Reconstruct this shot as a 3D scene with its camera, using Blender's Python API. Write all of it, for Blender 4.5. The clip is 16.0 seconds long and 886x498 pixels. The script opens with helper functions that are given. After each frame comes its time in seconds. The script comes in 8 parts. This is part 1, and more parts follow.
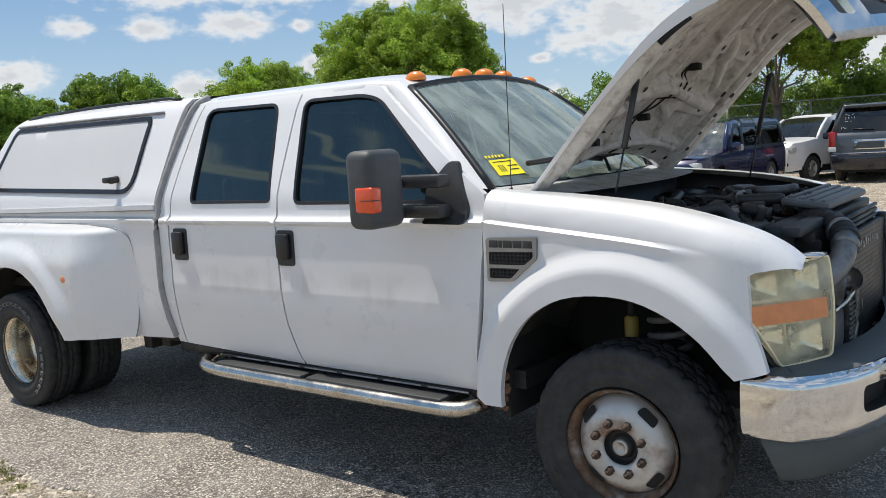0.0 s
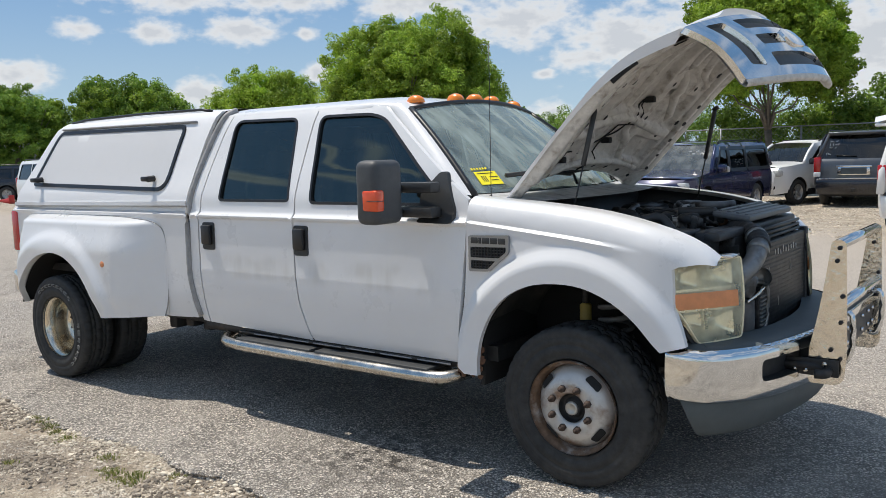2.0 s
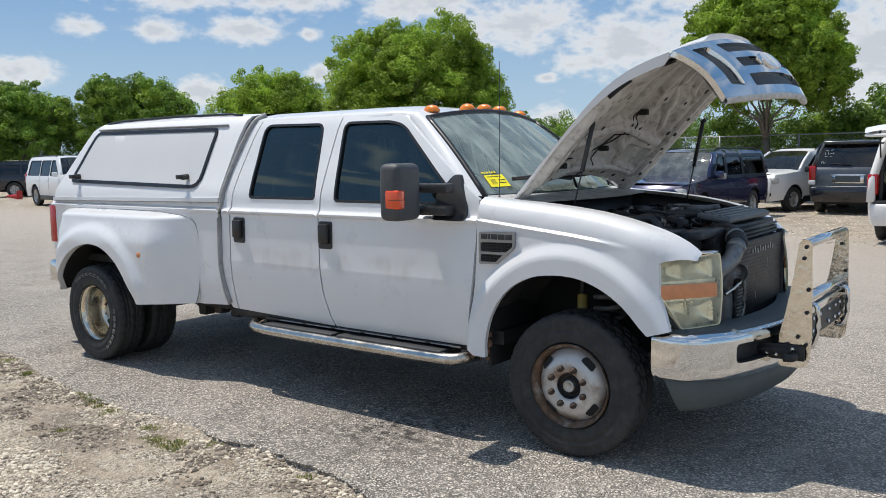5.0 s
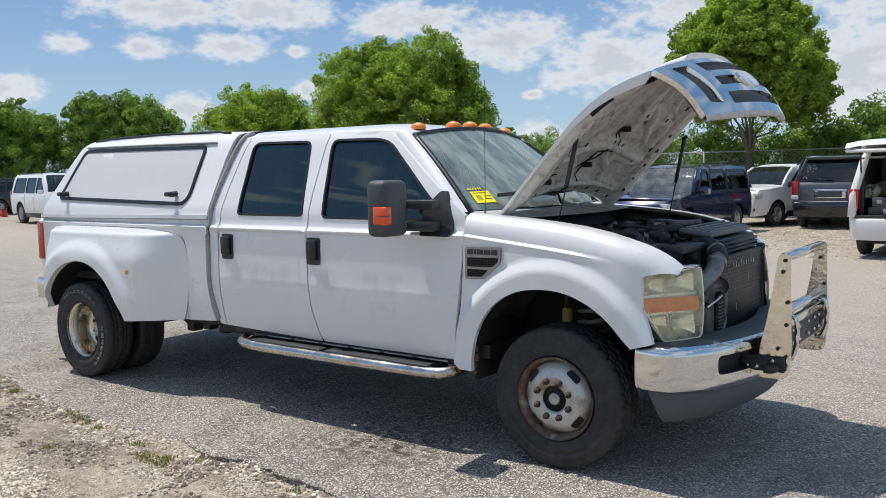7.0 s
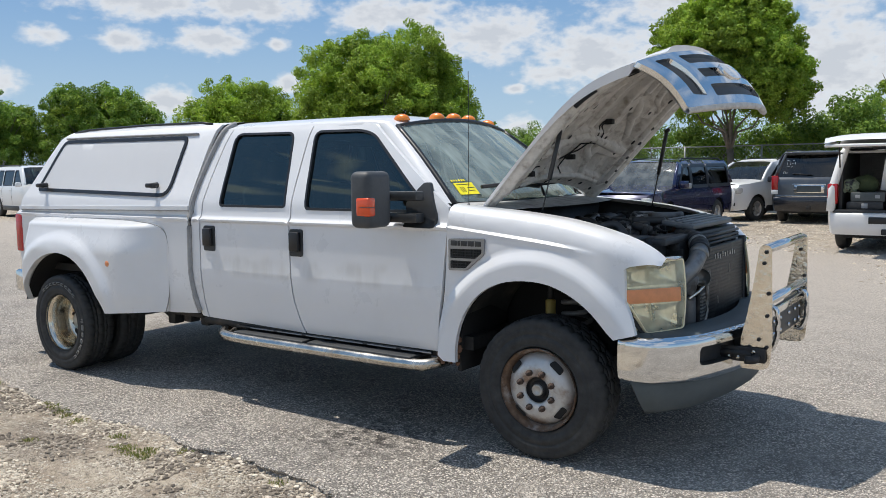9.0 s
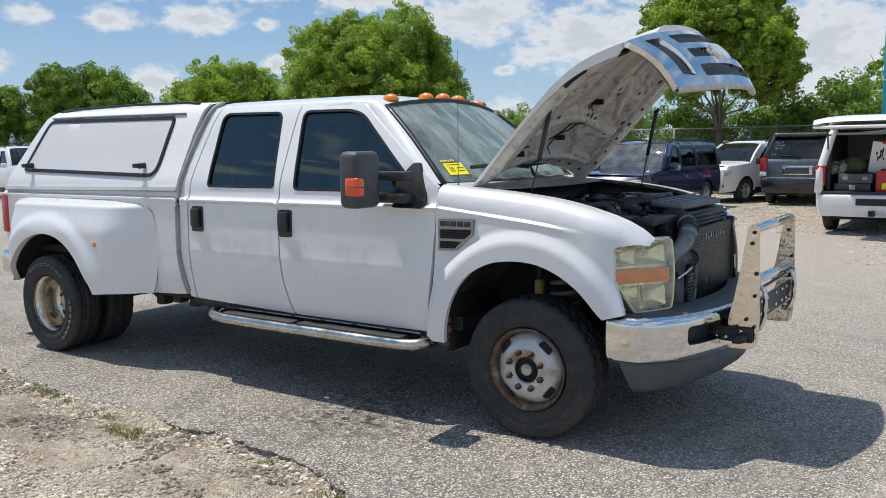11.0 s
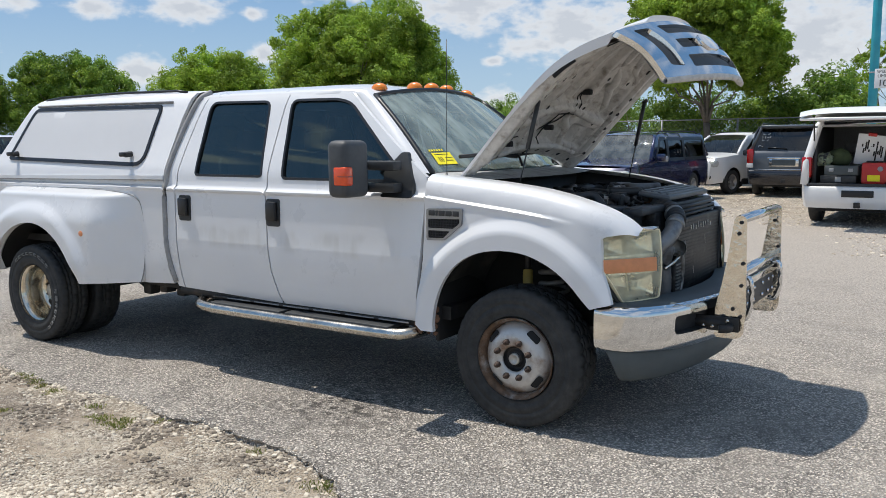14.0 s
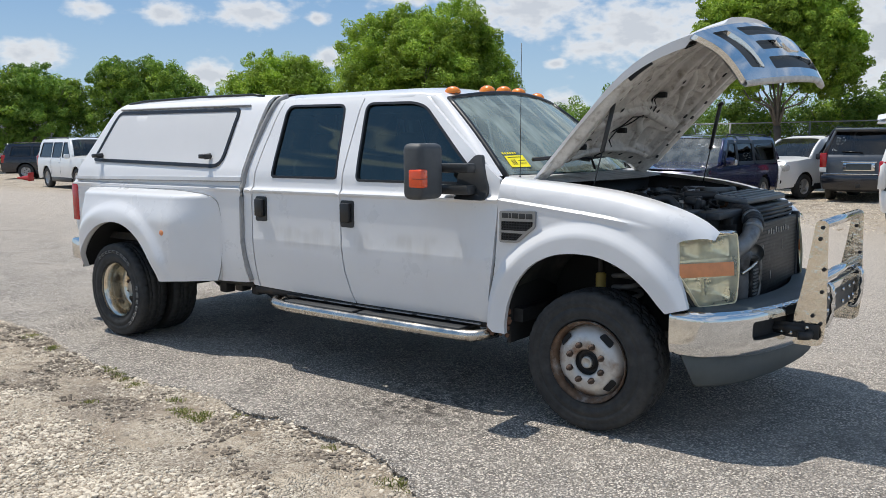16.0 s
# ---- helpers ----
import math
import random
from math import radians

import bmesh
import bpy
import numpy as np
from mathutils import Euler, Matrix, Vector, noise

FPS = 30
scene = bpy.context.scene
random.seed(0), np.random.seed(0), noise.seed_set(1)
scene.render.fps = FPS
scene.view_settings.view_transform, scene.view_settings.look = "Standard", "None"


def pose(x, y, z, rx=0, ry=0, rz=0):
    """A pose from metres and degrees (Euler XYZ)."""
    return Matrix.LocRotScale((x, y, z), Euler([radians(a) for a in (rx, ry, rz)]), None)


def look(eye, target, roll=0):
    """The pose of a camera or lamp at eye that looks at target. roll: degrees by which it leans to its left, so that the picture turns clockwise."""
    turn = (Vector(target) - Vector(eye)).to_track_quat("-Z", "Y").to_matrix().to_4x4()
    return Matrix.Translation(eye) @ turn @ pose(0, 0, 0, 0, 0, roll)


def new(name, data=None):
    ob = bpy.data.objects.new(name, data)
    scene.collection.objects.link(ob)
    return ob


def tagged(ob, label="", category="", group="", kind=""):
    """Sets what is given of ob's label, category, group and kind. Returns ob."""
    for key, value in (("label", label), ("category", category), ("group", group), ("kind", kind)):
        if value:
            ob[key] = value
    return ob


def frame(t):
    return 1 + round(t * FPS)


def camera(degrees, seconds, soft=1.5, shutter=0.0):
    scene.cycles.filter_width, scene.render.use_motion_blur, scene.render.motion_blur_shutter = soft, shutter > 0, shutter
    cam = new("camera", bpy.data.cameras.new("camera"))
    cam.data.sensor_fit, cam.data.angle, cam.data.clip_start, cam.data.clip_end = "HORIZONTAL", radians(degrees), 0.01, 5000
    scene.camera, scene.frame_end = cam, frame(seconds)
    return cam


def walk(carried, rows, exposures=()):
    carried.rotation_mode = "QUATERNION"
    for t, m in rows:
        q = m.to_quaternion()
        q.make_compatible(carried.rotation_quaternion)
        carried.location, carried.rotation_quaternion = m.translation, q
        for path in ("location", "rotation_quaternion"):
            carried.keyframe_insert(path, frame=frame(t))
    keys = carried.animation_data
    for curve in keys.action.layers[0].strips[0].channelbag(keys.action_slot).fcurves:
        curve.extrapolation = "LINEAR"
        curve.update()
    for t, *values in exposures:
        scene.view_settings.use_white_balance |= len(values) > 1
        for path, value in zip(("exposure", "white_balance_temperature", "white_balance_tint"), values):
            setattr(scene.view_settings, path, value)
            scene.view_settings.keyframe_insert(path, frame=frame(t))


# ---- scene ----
cam = camera(55.7, 16.0, soft=0.7)
PATH = [
    (0, (1.409, -3.902, 1.631), (0.21, -2.321, 1.381), -3.6),
    (0.5, (1.491, -4.134, 1.639), (0.289, -2.554, 1.402), -3.1),
    (1, (1.566, -4.298, 1.64), (0.365, -2.715, 1.408), -2.8),
    (1.5, (1.76, -4.402, 1.642), (0.564, -2.814, 1.422), -2.2),
    (2, (1.905, -4.494, 1.634), (0.709, -2.907, 1.413), -1.7),
    (2.5, (1.959, -4.69, 1.629), (0.757, -3.108, 1.403), -1.3),
    (3, (2.005, -4.815, 1.627), (0.801, -3.235, 1.392), -1.1),
    (3.5, (2.117, -4.89, 1.649), (0.915, -3.308, 1.417), -0.8),
    (3.7, (2.123, -4.887, 1.649), (0.932, -3.297, 1.414), -0.7),
    (6, (2.189, -5.006, 1.648), (0.99, -3.417, 1.451), -0.9),
    (6.5, (2.197, -5.008, 1.648), (1.011, -3.408, 1.46), -1.0),
    (7, (2.201, -5.009, 1.651), (1.027, -3.399, 1.473), -1.0),
    (7.5, (2.199, -5.019, 1.647), (1.035, -3.402, 1.473), -1.0),
    (8, (2.198, -5.016, 1.643), (1.045, -3.392, 1.463), -0.8),
    (8.5, (2.196, -5.01, 1.636), (1.054, -3.378, 1.453), -0.8),
    (9, (2.192, -5.012, 1.634), (1.054, -3.379, 1.442), -0.8),
    (11.5, (2.19, -5.009, 1.624), (1.08, -3.364, 1.381), -0.7),
    (12, (2.187, -5.012, 1.625), (1.08, -3.364, 1.377), -0.7),
    (12.5, (2.185, -5.004, 1.619), (1.084, -3.354, 1.37), -0.7),
    (13, (2.183, -5.007, 1.614), (1.085, -3.354, 1.365), -0.6),
    (13.5, (2.189, -5.006, 1.616), (1.095, -3.351, 1.363), -0.6),
    (14, (2.19, -5.014, 1.617), (1.1, -3.357, 1.36), -0.5),
    (14.5, (2.191, -5.019, 1.618), (1.103, -3.361, 1.359), -0.4),
    (15, (2.186, -5.044, 1.619), (1.092, -3.389, 1.364), -0.3),
    (15.5, (2.173, -5.066, 1.616), (1.028, -3.446, 1.365), -0.3),
    (16, (2.151, -5.09, 1.617), (0.944, -3.515, 1.368), -0.4),
]
walk(cam, [(t, look(eye, target, roll)) for t, eye, target, roll in PATH], [(0.0, 0.08, 6920, 10), (3.5, -0.03, 6720, 10), (7.5, 0.0, 6660, 10), (16.0, 0.0, 6620, 10)])

# ---------------- world, sun ----------------
SUN_WAY = Vector((0.40, 0.055, -1.0)).normalized()
sun = new("sun", bpy.data.lights.new("sun", "SUN"))
sun.data.energy, sun.data.angle, sun.data.color = 4.2, radians(0.55), (1.0, 0.955, 0.88)
sun.matrix_world = look((0, 0, 30), Vector((0, 0, 30)) + SUN_WAY)

world = bpy.data.worlds.new("sky")
scene.world = world
world.use_nodes = True
wn, wl = world.node_tree.nodes, world.node_tree.links
wn.clear()


def wnode(kind, **kw):
    n = wn.new(kind)
    for k, v in kw.items():
        n.inputs[k].default_value = v
    return n


def wmath(op, a, b=None, clamp=False):
    n = wn.new("ShaderNodeMath")
    n.operation, n.use_clamp = op, clamp
    for i, v in enumerate((a, b)):
        if v is None:
            continue
        if isinstance(v, (int, float)):
            n.inputs[i].default_value = v
        else:
            wl.new(v, n.inputs[i])
    return n.outputs[0]


sky = wn.new("ShaderNodeTexSky")
sky.sky_type, sky.sun_disc = "NISHITA", False
sky.sun_elevation, sky.sun_rotation = radians(69), radians(-85)
sky.air_density, sky.dust_density, sky.ozone_density = 1.0, 0.25, 2.6
coord = wn.new("ShaderNodeTexCoord")
# cumulus: noise on a flat cloud deck seen in perspective
sep = wn.new("ShaderNodeSeparateXYZ")
wl.new(coord.outputs["Generated"], sep.inputs[0])
up = wmath("MAXIMUM", sep.outputs[2], 0.0)
deck = wmath("ADD", up, 0.16)
comb = wn.new("ShaderNodeCombineXYZ")
wl.new(wmath("DIVIDE", sep.outputs[0], deck), comb.inputs[0])
wl.new(wmath("DIVIDE", sep.outputs[1], deck), comb.inputs[1])
wl.new(wmath("MULTIPLY", up, 9.0), comb.inputs[2])
CLOUD_SHIFT = (3.7, 1.9, 0.0)
shift = wn.new("ShaderNodeVectorMath")
shift.operation = "ADD"
shift.inputs[1].default_value = CLOUD_SHIFT
wl.new(comb.outputs[0], shift.inputs[0])
big = wnode("ShaderNodeTexNoise", Scale=0.62, Detail=2.0, Roughness=0.5)
fine = wnode("ShaderNodeTexNoise", Scale=2.2, Detail=9.0, Roughness=0.58)
for n in (big, fine):
    wl.new(shift.outputs[0], n.inputs["Vector"])
heap = wmath("ADD", wmath("MULTIPLY", big.outputs["Fac"], 0.75), wmath("MULTIPLY", fine.outputs["Fac"], 0.6))
# the loose deck covers the sky overhead and behind; ahead stand single heaps (azimuth, elevation, half width, half height in degrees)
open_sky = wn.new("ShaderNodeMapRange")
open_sky.interpolation_type = "SMOOTHSTEP"
open_sky.inputs["From Min"].default_value, open_sky.inputs["From Max"].default_value = 0.20, 0.34
wl.new(wmath("MAXIMUM", sep.outputs[2], wmath("MULTIPLY", sep.outputs[1], -0.8)), open_sky.inputs["Value"])
heap = wmath("ADD", heap, wmath("MULTIPLY", wmath("SUBTRACT", open_sky.outputs[0], 1.0), 0.4))
# a clear stretch behind the road, with thin banks of its own
rear_gap = wn.new("ShaderNodeVectorMath")
rear_gap.operation = "DISTANCE"
wl.new(coord.outputs["Generated"], rear_gap.inputs[0])
rear_gap.inputs[1].default_value = (-0.69, -0.52, 0.50)
gap = wn.new("ShaderNodeMapRange")
gap.interpolation_type = "SMOOTHSTEP"
gap.inputs["From Min"].default_value, gap.inputs["From Max"].default_value = 0.42, 0.18
wl.new(rear_gap.outputs["Value"], gap.inputs["Value"])
heap = wmath("SUBTRACT", heap, wmath("MULTIPLY", gap.outputs[0], 0.4))
HEAPS = [(149.7, 8.4, 1.3, 0.8), (145.1, 8.3, 2.2, 0.8), (139.8, 8.4, 2.6, 1.1), (135.6, 8.2, 0.9, 0.45),
         (-139.5, 28.5, 8.0, 1.0), (-137.5, 32.2, 6.0, 0.75), (-148.5, 25.4, 7.0, 1.2), (-144.0, 30.6, 3.0, 0.25), (153.2, 5.6, 2.2, 1.1), (142.7, 4.4, 1.8, 1.3), (119.9, 5.2, 0.9, 0.4), (119.4, 2.6, 2.0, 1.0),
         (135.0, 5.6, 1.1, 0.8), (128.0, 10.2, 5.0, 1.5), (121.6, 8.8, 5.4, 2.0), (114.5, 7.2, 5.2, 2.6), (117.0, 6.2, 3.0, 0.9), (100.0, 6.0, 5.5, 5.0), (143.6, 10.6, 6.0, 1.3), (137.0, 10.6, 5.0, 1.5), (108.0, 10.5, 7.0, 2.2)]
az = wmath("MULTIPLY", wmath("ARCTAN2", sep.outputs[1], sep.outputs[0]), 57.2958)
el = wmath("MULTIPLY", wmath("ARCSINE", sep.outputs[2]), 57.2958)
plane = wn.new("ShaderNodeCombineXYZ")
wl.new(az, plane.inputs[0])
wl.new(el, plane.inputs[1])
stretch = wn.new("ShaderNodeCombineXYZ")
ahead = wmath("ADD", 0.16, wmath("MULTIPLY", wmath("GREATER_THAN", sep.outputs[1], 0.0), 0.59))
wl.new(wmath("MULTIPLY", az, ahead), stretch.inputs[0])
wl.new(wmath("MULTIPLY", el, 1.25), stretch.inputs[1])
puff = wnode("ShaderNodeTexNoise", Scale=0.62, Detail=7.0, Roughness=0.50)
curl = wnode("ShaderNodeTexNoise", Scale=1.9, Detail=6.0, Roughness=0.47)
for n in (puff, curl):
    wl.new(stretch.outputs[0], n.inputs["Vector"])
field = None
for a_, e_, w_, h_ in HEAPS:
    s1 = wn.new("ShaderNodeVectorMath")
    s1.operation = "SUBTRACT"
    s1.inputs[1].default_value = (a_, e_, 0)
    wl.new(plane.outputs[0], s1.inputs[0])
    s2 = wn.new("ShaderNodeVectorMath")
    s2.operation = "DIVIDE"
    s2.inputs[1].default_value = (w_ * 0.92, h_ * 0.9, 1)
    wl.new(s1.outputs[0], s2.inputs[0])
    s3 = wn.new("ShaderNodeVectorMath")
    s3.operation = "LENGTH"
    wl.new(s2.outputs[0], s3.inputs[0])
    one = wmath("SUBTRACT", 1.0, s3.outputs["Value"])
    field = one if field is None else wmath("MAXIMUM", field, one)
rough_edge = wmath("ADD", wmath("MULTIPLY", wmath("SUBTRACT", puff.outputs["Fac"], 0.5), 0.58), wmath("MULTIPLY", wmath("SUBTRACT", curl.outputs["Fac"], 0.5), 0.34))
rough_edge = wmath("MULTIPLY", rough_edge, wmath("ADD", 0.60, wmath("MULTIPLY", wmath("GREATER_THAN", sep.outputs[1], 0.0), 0.40)))
lump = wmath("ADD", wmath("MULTIPLY", field, 0.34), rough_edge)
heap = wmath("MAXIMUM", heap, wmath("ADD", wmath("MINIMUM", lump, 0.30), 0.66))
ramp = wn.new("ShaderNodeMapRange")
ramp.interpolation_type = "SMOOTHSTEP"
ramp.inputs["From Min"].default_value, ramp.inputs["From Max"].default_value = 0.565, 0.87
wl.new(heap, ramp.inputs["Value"])
grey = wnode("ShaderNodeMapRange")
grey.inputs["From Min"].default_value, grey.inputs["From Max"].default_value = 0.78, 1.0
wl.new(heap, grey.inputs["Value"])
tone = wn.new("ShaderNodeMix")
tone.data_type = "RGBA"
tone.inputs["A"].default_value = (9.5, 9.8, 10.2, 1)
tone.inputs["B"].default_value = (6.6, 7.1, 7.9, 1)
wl.new(grey.outputs[0], tone.inputs["Factor"])
mixed = wn.new("ShaderNodeMix")
mixed.data_type = "RGBA"
wl.new(wmath("MULTIPLY", ramp.outputs[0], 0.90), mixed.inputs["Factor"])
# pale haze low over the trees, deep blue higher up
low = wn.new("ShaderNodeMapRange")
low.interpolation_type = "SMOOTHSTEP"
low.inputs["From Min"].default_value, low.inputs["From Max"].default_value = 0.0, 0.26
wl.new(sep.outputs[2], low.inputs["Value"])
haze = wn.new("ShaderNodeMix")
haze.data_type = "RGBA"
haze.inputs["A"].default_value, haze.inputs["B"].default_value = (5.2, 7.3, 9.4, 1), (2.0, 4.5, 8.6, 1)
wl.new(low.outputs[0], haze.inputs["Factor"])
clear = wn.new("ShaderNodeMix")
clear.data_type = "RGBA"
wl.new(wmath("SUBTRACT", 0.85, wmath("MULTIPLY", low.outputs[0], 0.25)), clear.inputs["Factor"])
wl.new(sky.outputs[0], clear.inputs["A"])
wl.new(haze.outputs["Result"], clear.inputs["B"])
wl.new(clear.outputs["Result"], mixed.inputs["A"])
wl.new(tone.outputs["Result"], mixed.inputs["B"])
bg = wnode("ShaderNodeBackground", Strength=0.085)
wl.new(mixed.outputs["Result"], bg.inputs["Color"])
wo = wn.new("ShaderNodeOutputWorld")
wl.new(bg.outputs[0], wo.inputs["Surface"])


# ---------------- materials ----------------
def material(name, color, rough=0.5, metal=0.0, vary=0.12, scale=6.0, bump=0.0, bump_scale=40.0, coat=0.0,
             second=None, second_scale=2.0, second_at=(0.52, 0.68), spec=0.5, rough_vary=0.0, sheen=0.0):
    """A surface with grain at one scale, blotches of a second colour at another, and fine relief."""
    m = bpy.data.materials.new(name)
    m.use_nodes = True
    nt = m.node_tree
    nodes, links = nt.nodes, nt.links
    b = nodes["Principled BSDF"]
    b.inputs["Metallic"].default_value, b.inputs["Roughness"].default_value = metal, rough
    b.inputs["Coat Weight"].default_value, b.inputs["Coat Roughness"].default_value = coat, 0.04
    b.inputs["Specular IOR Level"].default_value = spec
    tc = nodes.new("ShaderNodeTexCoord")
    n1 = nodes.new("ShaderNodeTexNoise")
    n1.inputs["Scale"].default_value, n1.inputs["Detail"].default_value = scale, 8.0
    n1.inputs["Roughness"].default_value = 0.65
    links.new(tc.outputs["Object"], n1.inputs["Vector"])
    rng = nodes.new("ShaderNodeMapRange")
    rng.inputs["From Min"].default_value, rng.inputs["From Max"].default_value = 0.3, 0.7
    rng.inputs["To Min"].default_value, rng.inputs["To Max"].default_value = 1 - vary, 1 + vary
    links.new(n1.outputs["Fac"], rng.inputs["Value"])
    base = nodes.new("ShaderNodeMix")
    base.data_type = "RGBA"
    base.inputs["A"].default_value = (*color, 1)
    base.inputs["B"].default_value = (*(second or color), 1)
    if second:
        n2 = nodes.new("ShaderNodeTexNoise")
        n2.inputs["Scale"].default_value, n2.inputs["Detail"].default_value = second_scale, 6.0
        n2.inputs["Roughness"].default_value = 0.6
        links.new(tc.outputs["Object"], n2.inputs["Vector"])
        r2 = nodes.new("ShaderNodeMapRange")
        r2.inputs["From Min"].default_value, r2.inputs["From Max"].default_value = second_at
        links.new(n2.outputs["Fac"], r2.inputs["Value"])
        links.new(r2.outputs[0], base.inputs["Factor"])
    else:
        base.inputs["Factor"].default_value = 0.0
    hsv = nodes.new("ShaderNodeHueSaturation")
    links.new(base.outputs["Result"], hsv.inputs["Color"])
    links.new(rng.outputs[0], hsv.inputs["Value"])
    links.new(hsv.outputs[0], b.inputs["Base Color"])
    if rough_vary:
        rr = nodes.new("ShaderNodeMapRange")
        rr.inputs["From Min"].default_value, rr.inputs["From Max"].default_value = 0.3, 0.7
        rr.inputs["To Min"].default_value, rr.inputs["To Max"].default_value = max(rough - rough_vary, 0.02), min(rough + rough_vary, 1)
        links.new(n1.outputs["Fac"], rr.inputs["Value"])
        links.new(rr.outputs[0], b.inputs["Roughness"])
    if bump:
        nb = nodes.new("ShaderNodeTexNoise")
        nb.inputs["Scale"].default_value, nb.inputs["Detail"].default_value = bump_scale, 6.0
        links.new(tc.outputs["Object"], nb.inputs["Vector"])
        bp = nodes.new("ShaderNodeBump")
        bp.inputs["Strength"].default_value, bp.inputs["Distance"].default_value = 1.0, bump
        links.new(nb.outputs["Fac"], bp.inputs["Height"])
        links.new(bp.outputs[0], b.inputs["Normal"])
    return m


def glass(name, tint, rough=0.02, ior=1.52, dust_glare=0.0, gloss=(1, 1, 1), dust_glare_color=(0.60, 0.64, 0.62), streak=(1, 1, 1)):
    """A tinted pane: a share of the light goes straight through, the rest meets a dark glossy film."""
    m = bpy.data.materials.new(name)
    m.use_nodes = True
    nodes, links = m.node_tree.nodes, m.node_tree.links
    nodes.clear()
    out = nodes.new("ShaderNodeOutputMaterial")
    tr = nodes.new("ShaderNodeBsdfTransparent")
    tr.inputs[0].default_value = (*tint, 1)
    gl = nodes.new("ShaderNodeBsdfGlossy")
    gl.inputs["Roughness"].default_value = rough
    gl.inputs["Color"].default_value = (*gloss, 1)
    fr = nodes.new("ShaderNodeFresnel")
    fr.inputs["IOR"].default_value = ior
    mx = nodes.new("ShaderNodeMixShader")
    links.new(fr.outputs[0], mx.inputs[0])
    links.new(tr.outputs[0], mx.inputs[1])
    links.new(gl.outputs[0], mx.inputs[2])
    last = mx.outputs[0]
    # diffuse share: dust on the pane, and glare painted in on some screens
    if dust_glare:
        df = nodes.new("ShaderNodeBsdfDiffuse")
        df.inputs[0].default_value = (*dust_glare_color, 1)
        nz = nodes.new("ShaderNodeTexNoise")
        nz.inputs["Scale"].default_value, nz.inputs["Detail"].default_value = 4.0, 6.0
        tc = nodes.new("ShaderNodeTexCoord")
        mp = nodes.new("ShaderNodeMapping")
        mp.inputs["Scale"].default_value = streak
        links.new(tc.outputs["Object"], mp.inputs[0])
        links.new(mp.outputs[0], nz.inputs["Vector"])
        mr = nodes.new("ShaderNodeMapRange")
        mr.inputs["From Min"].default_value, mr.inputs["From Max"].default_value = 0.35, 0.7
        mr.inputs["To Min"].default_value, mr.inputs["To Max"].default_value = dust_glare * 0.5, dust_glare * 1.6
        links.new(nz.outputs["Fac"], mr.inputs["Value"])
        m2 = nodes.new("ShaderNodeMixShader")
        links.new(mr.outputs[0], m2.inputs[0])
        links.new(last, m2.inputs[1])
        links.new(df.outputs[0], m2.inputs[2])
        last = m2.outputs[0]
    links.new(last, out.inputs["Surface"])
    return m


WHITE = material("white_paint", (0.74, 0.745, 0.755), 0.30, vary=0.012, scale=3.0, coat=0.5, rough_vary=0.05,
                 second=(0.69, 0.69, 0.69), second_scale=1.4, second_at=(0.5, 0.85), bump=0.0004, bump_scale=3.0)
PANELWHITE = material("panel_white", (0.62, 0.625, 0.635), 0.5, vary=0.02, scale=3.0)
SHELLWHITE = material("shell_white", (0.77, 0.775, 0.785), 0.42, vary=0.02, scale=4.0, coat=0.25)
RUBBER = material("tyre_rubber", (0.025, 0.026, 0.026), 0.70, vary=0.4, scale=22, second=(0.042, 0.041, 0.039), second_scale=7, second_at=(0.48, 0.70), bump=0.0012, bump_scale=70)
RIMTAN = material("dusty_rim", (0.70, 0.64, 0.53), 0.20, 0.95, vary=0.12, scale=14, second=(0.40, 0.31, 0.21), second_scale=9, second_at=(0.58, 0.80), rough_vary=0.08)
BOARD = material("dull_board_metal", (0.60, 0.57, 0.52), 0.24, 1.0, vary=0.15, scale=8, rough_vary=0.10, second=(0.40, 0.34, 0.27), second_scale=5, second_at=(0.5, 0.75), bump=0.001, bump_scale=14)
REDAMBER = material("red_amber_lens", (0.80, 0.075, 0.008), 0.22, vary=0.10, scale=40, coat=0.7)
MIRRORPL = material("mirror_plastic", (0.060, 0.064, 0.068), 0.55, vary=0.15, scale=16, bump=0.0004, bump_scale=220)
BLACKPL = material("black_plastic", (0.032, 0.034, 0.036), 0.5, vary=0.2, scale=20, bump=0.0004, bump_scale=220)
TRIM = material("black_trim", (0.014, 0.014, 0.015), 0.38, vary=0.15, scale=12)
GREYPL = material("grey_plastic", (0.078, 0.093, 0.097), 0.6, vary=0.12, scale=8, bump=0.0004, bump_scale=200)
GREYSEAL = material("grey_seal", (0.30, 0.30, 0.30), 0.6, vary=0.2, scale=20)
CHROME = material("chrome", (0.74, 0.74, 0.73), 0.09, 1.0, vary=0.08, scale=7, rough_vary=0.05, bump=0.0002, bump_scale=18,
                  second=(0.50, 0.42, 0.32), second_scale=9, second_at=(0.66, 0.8))
# tan base puts the sunlit gravel's reflection into the steel's colour
STEEL = material("polished_steel", (0.82, 0.76, 0.66), 0.10, 1.0, vary=0.10, scale=9, rough_vary=0.05, bump=0.0060, bump_scale=26,
                 second=(0.66, 0.52, 0.34), second_scale=12, second_at=(0.55, 0.8))
WHEELW = material("wheel_silver", (0.56, 0.54, 0.51), 0.42, 0.35, vary=0.12, scale=10, second=(0.22, 0.13, 0.08), second_scale=6.5, second_at=(0.50, 0.70))
RIMRUST = material("rim_rust", (0.17, 0.105, 0.066), 0.75, 0.2, vary=0.4, scale=26, bump=0.001, bump_scale=50, second=(0.34, 0.31, 0.28), second_scale=9, second_at=(0.50, 0.66))
NUT = material("rusty_nut", (0.075, 0.05, 0.038), 0.7, 0.3, vary=0.3, scale=40)
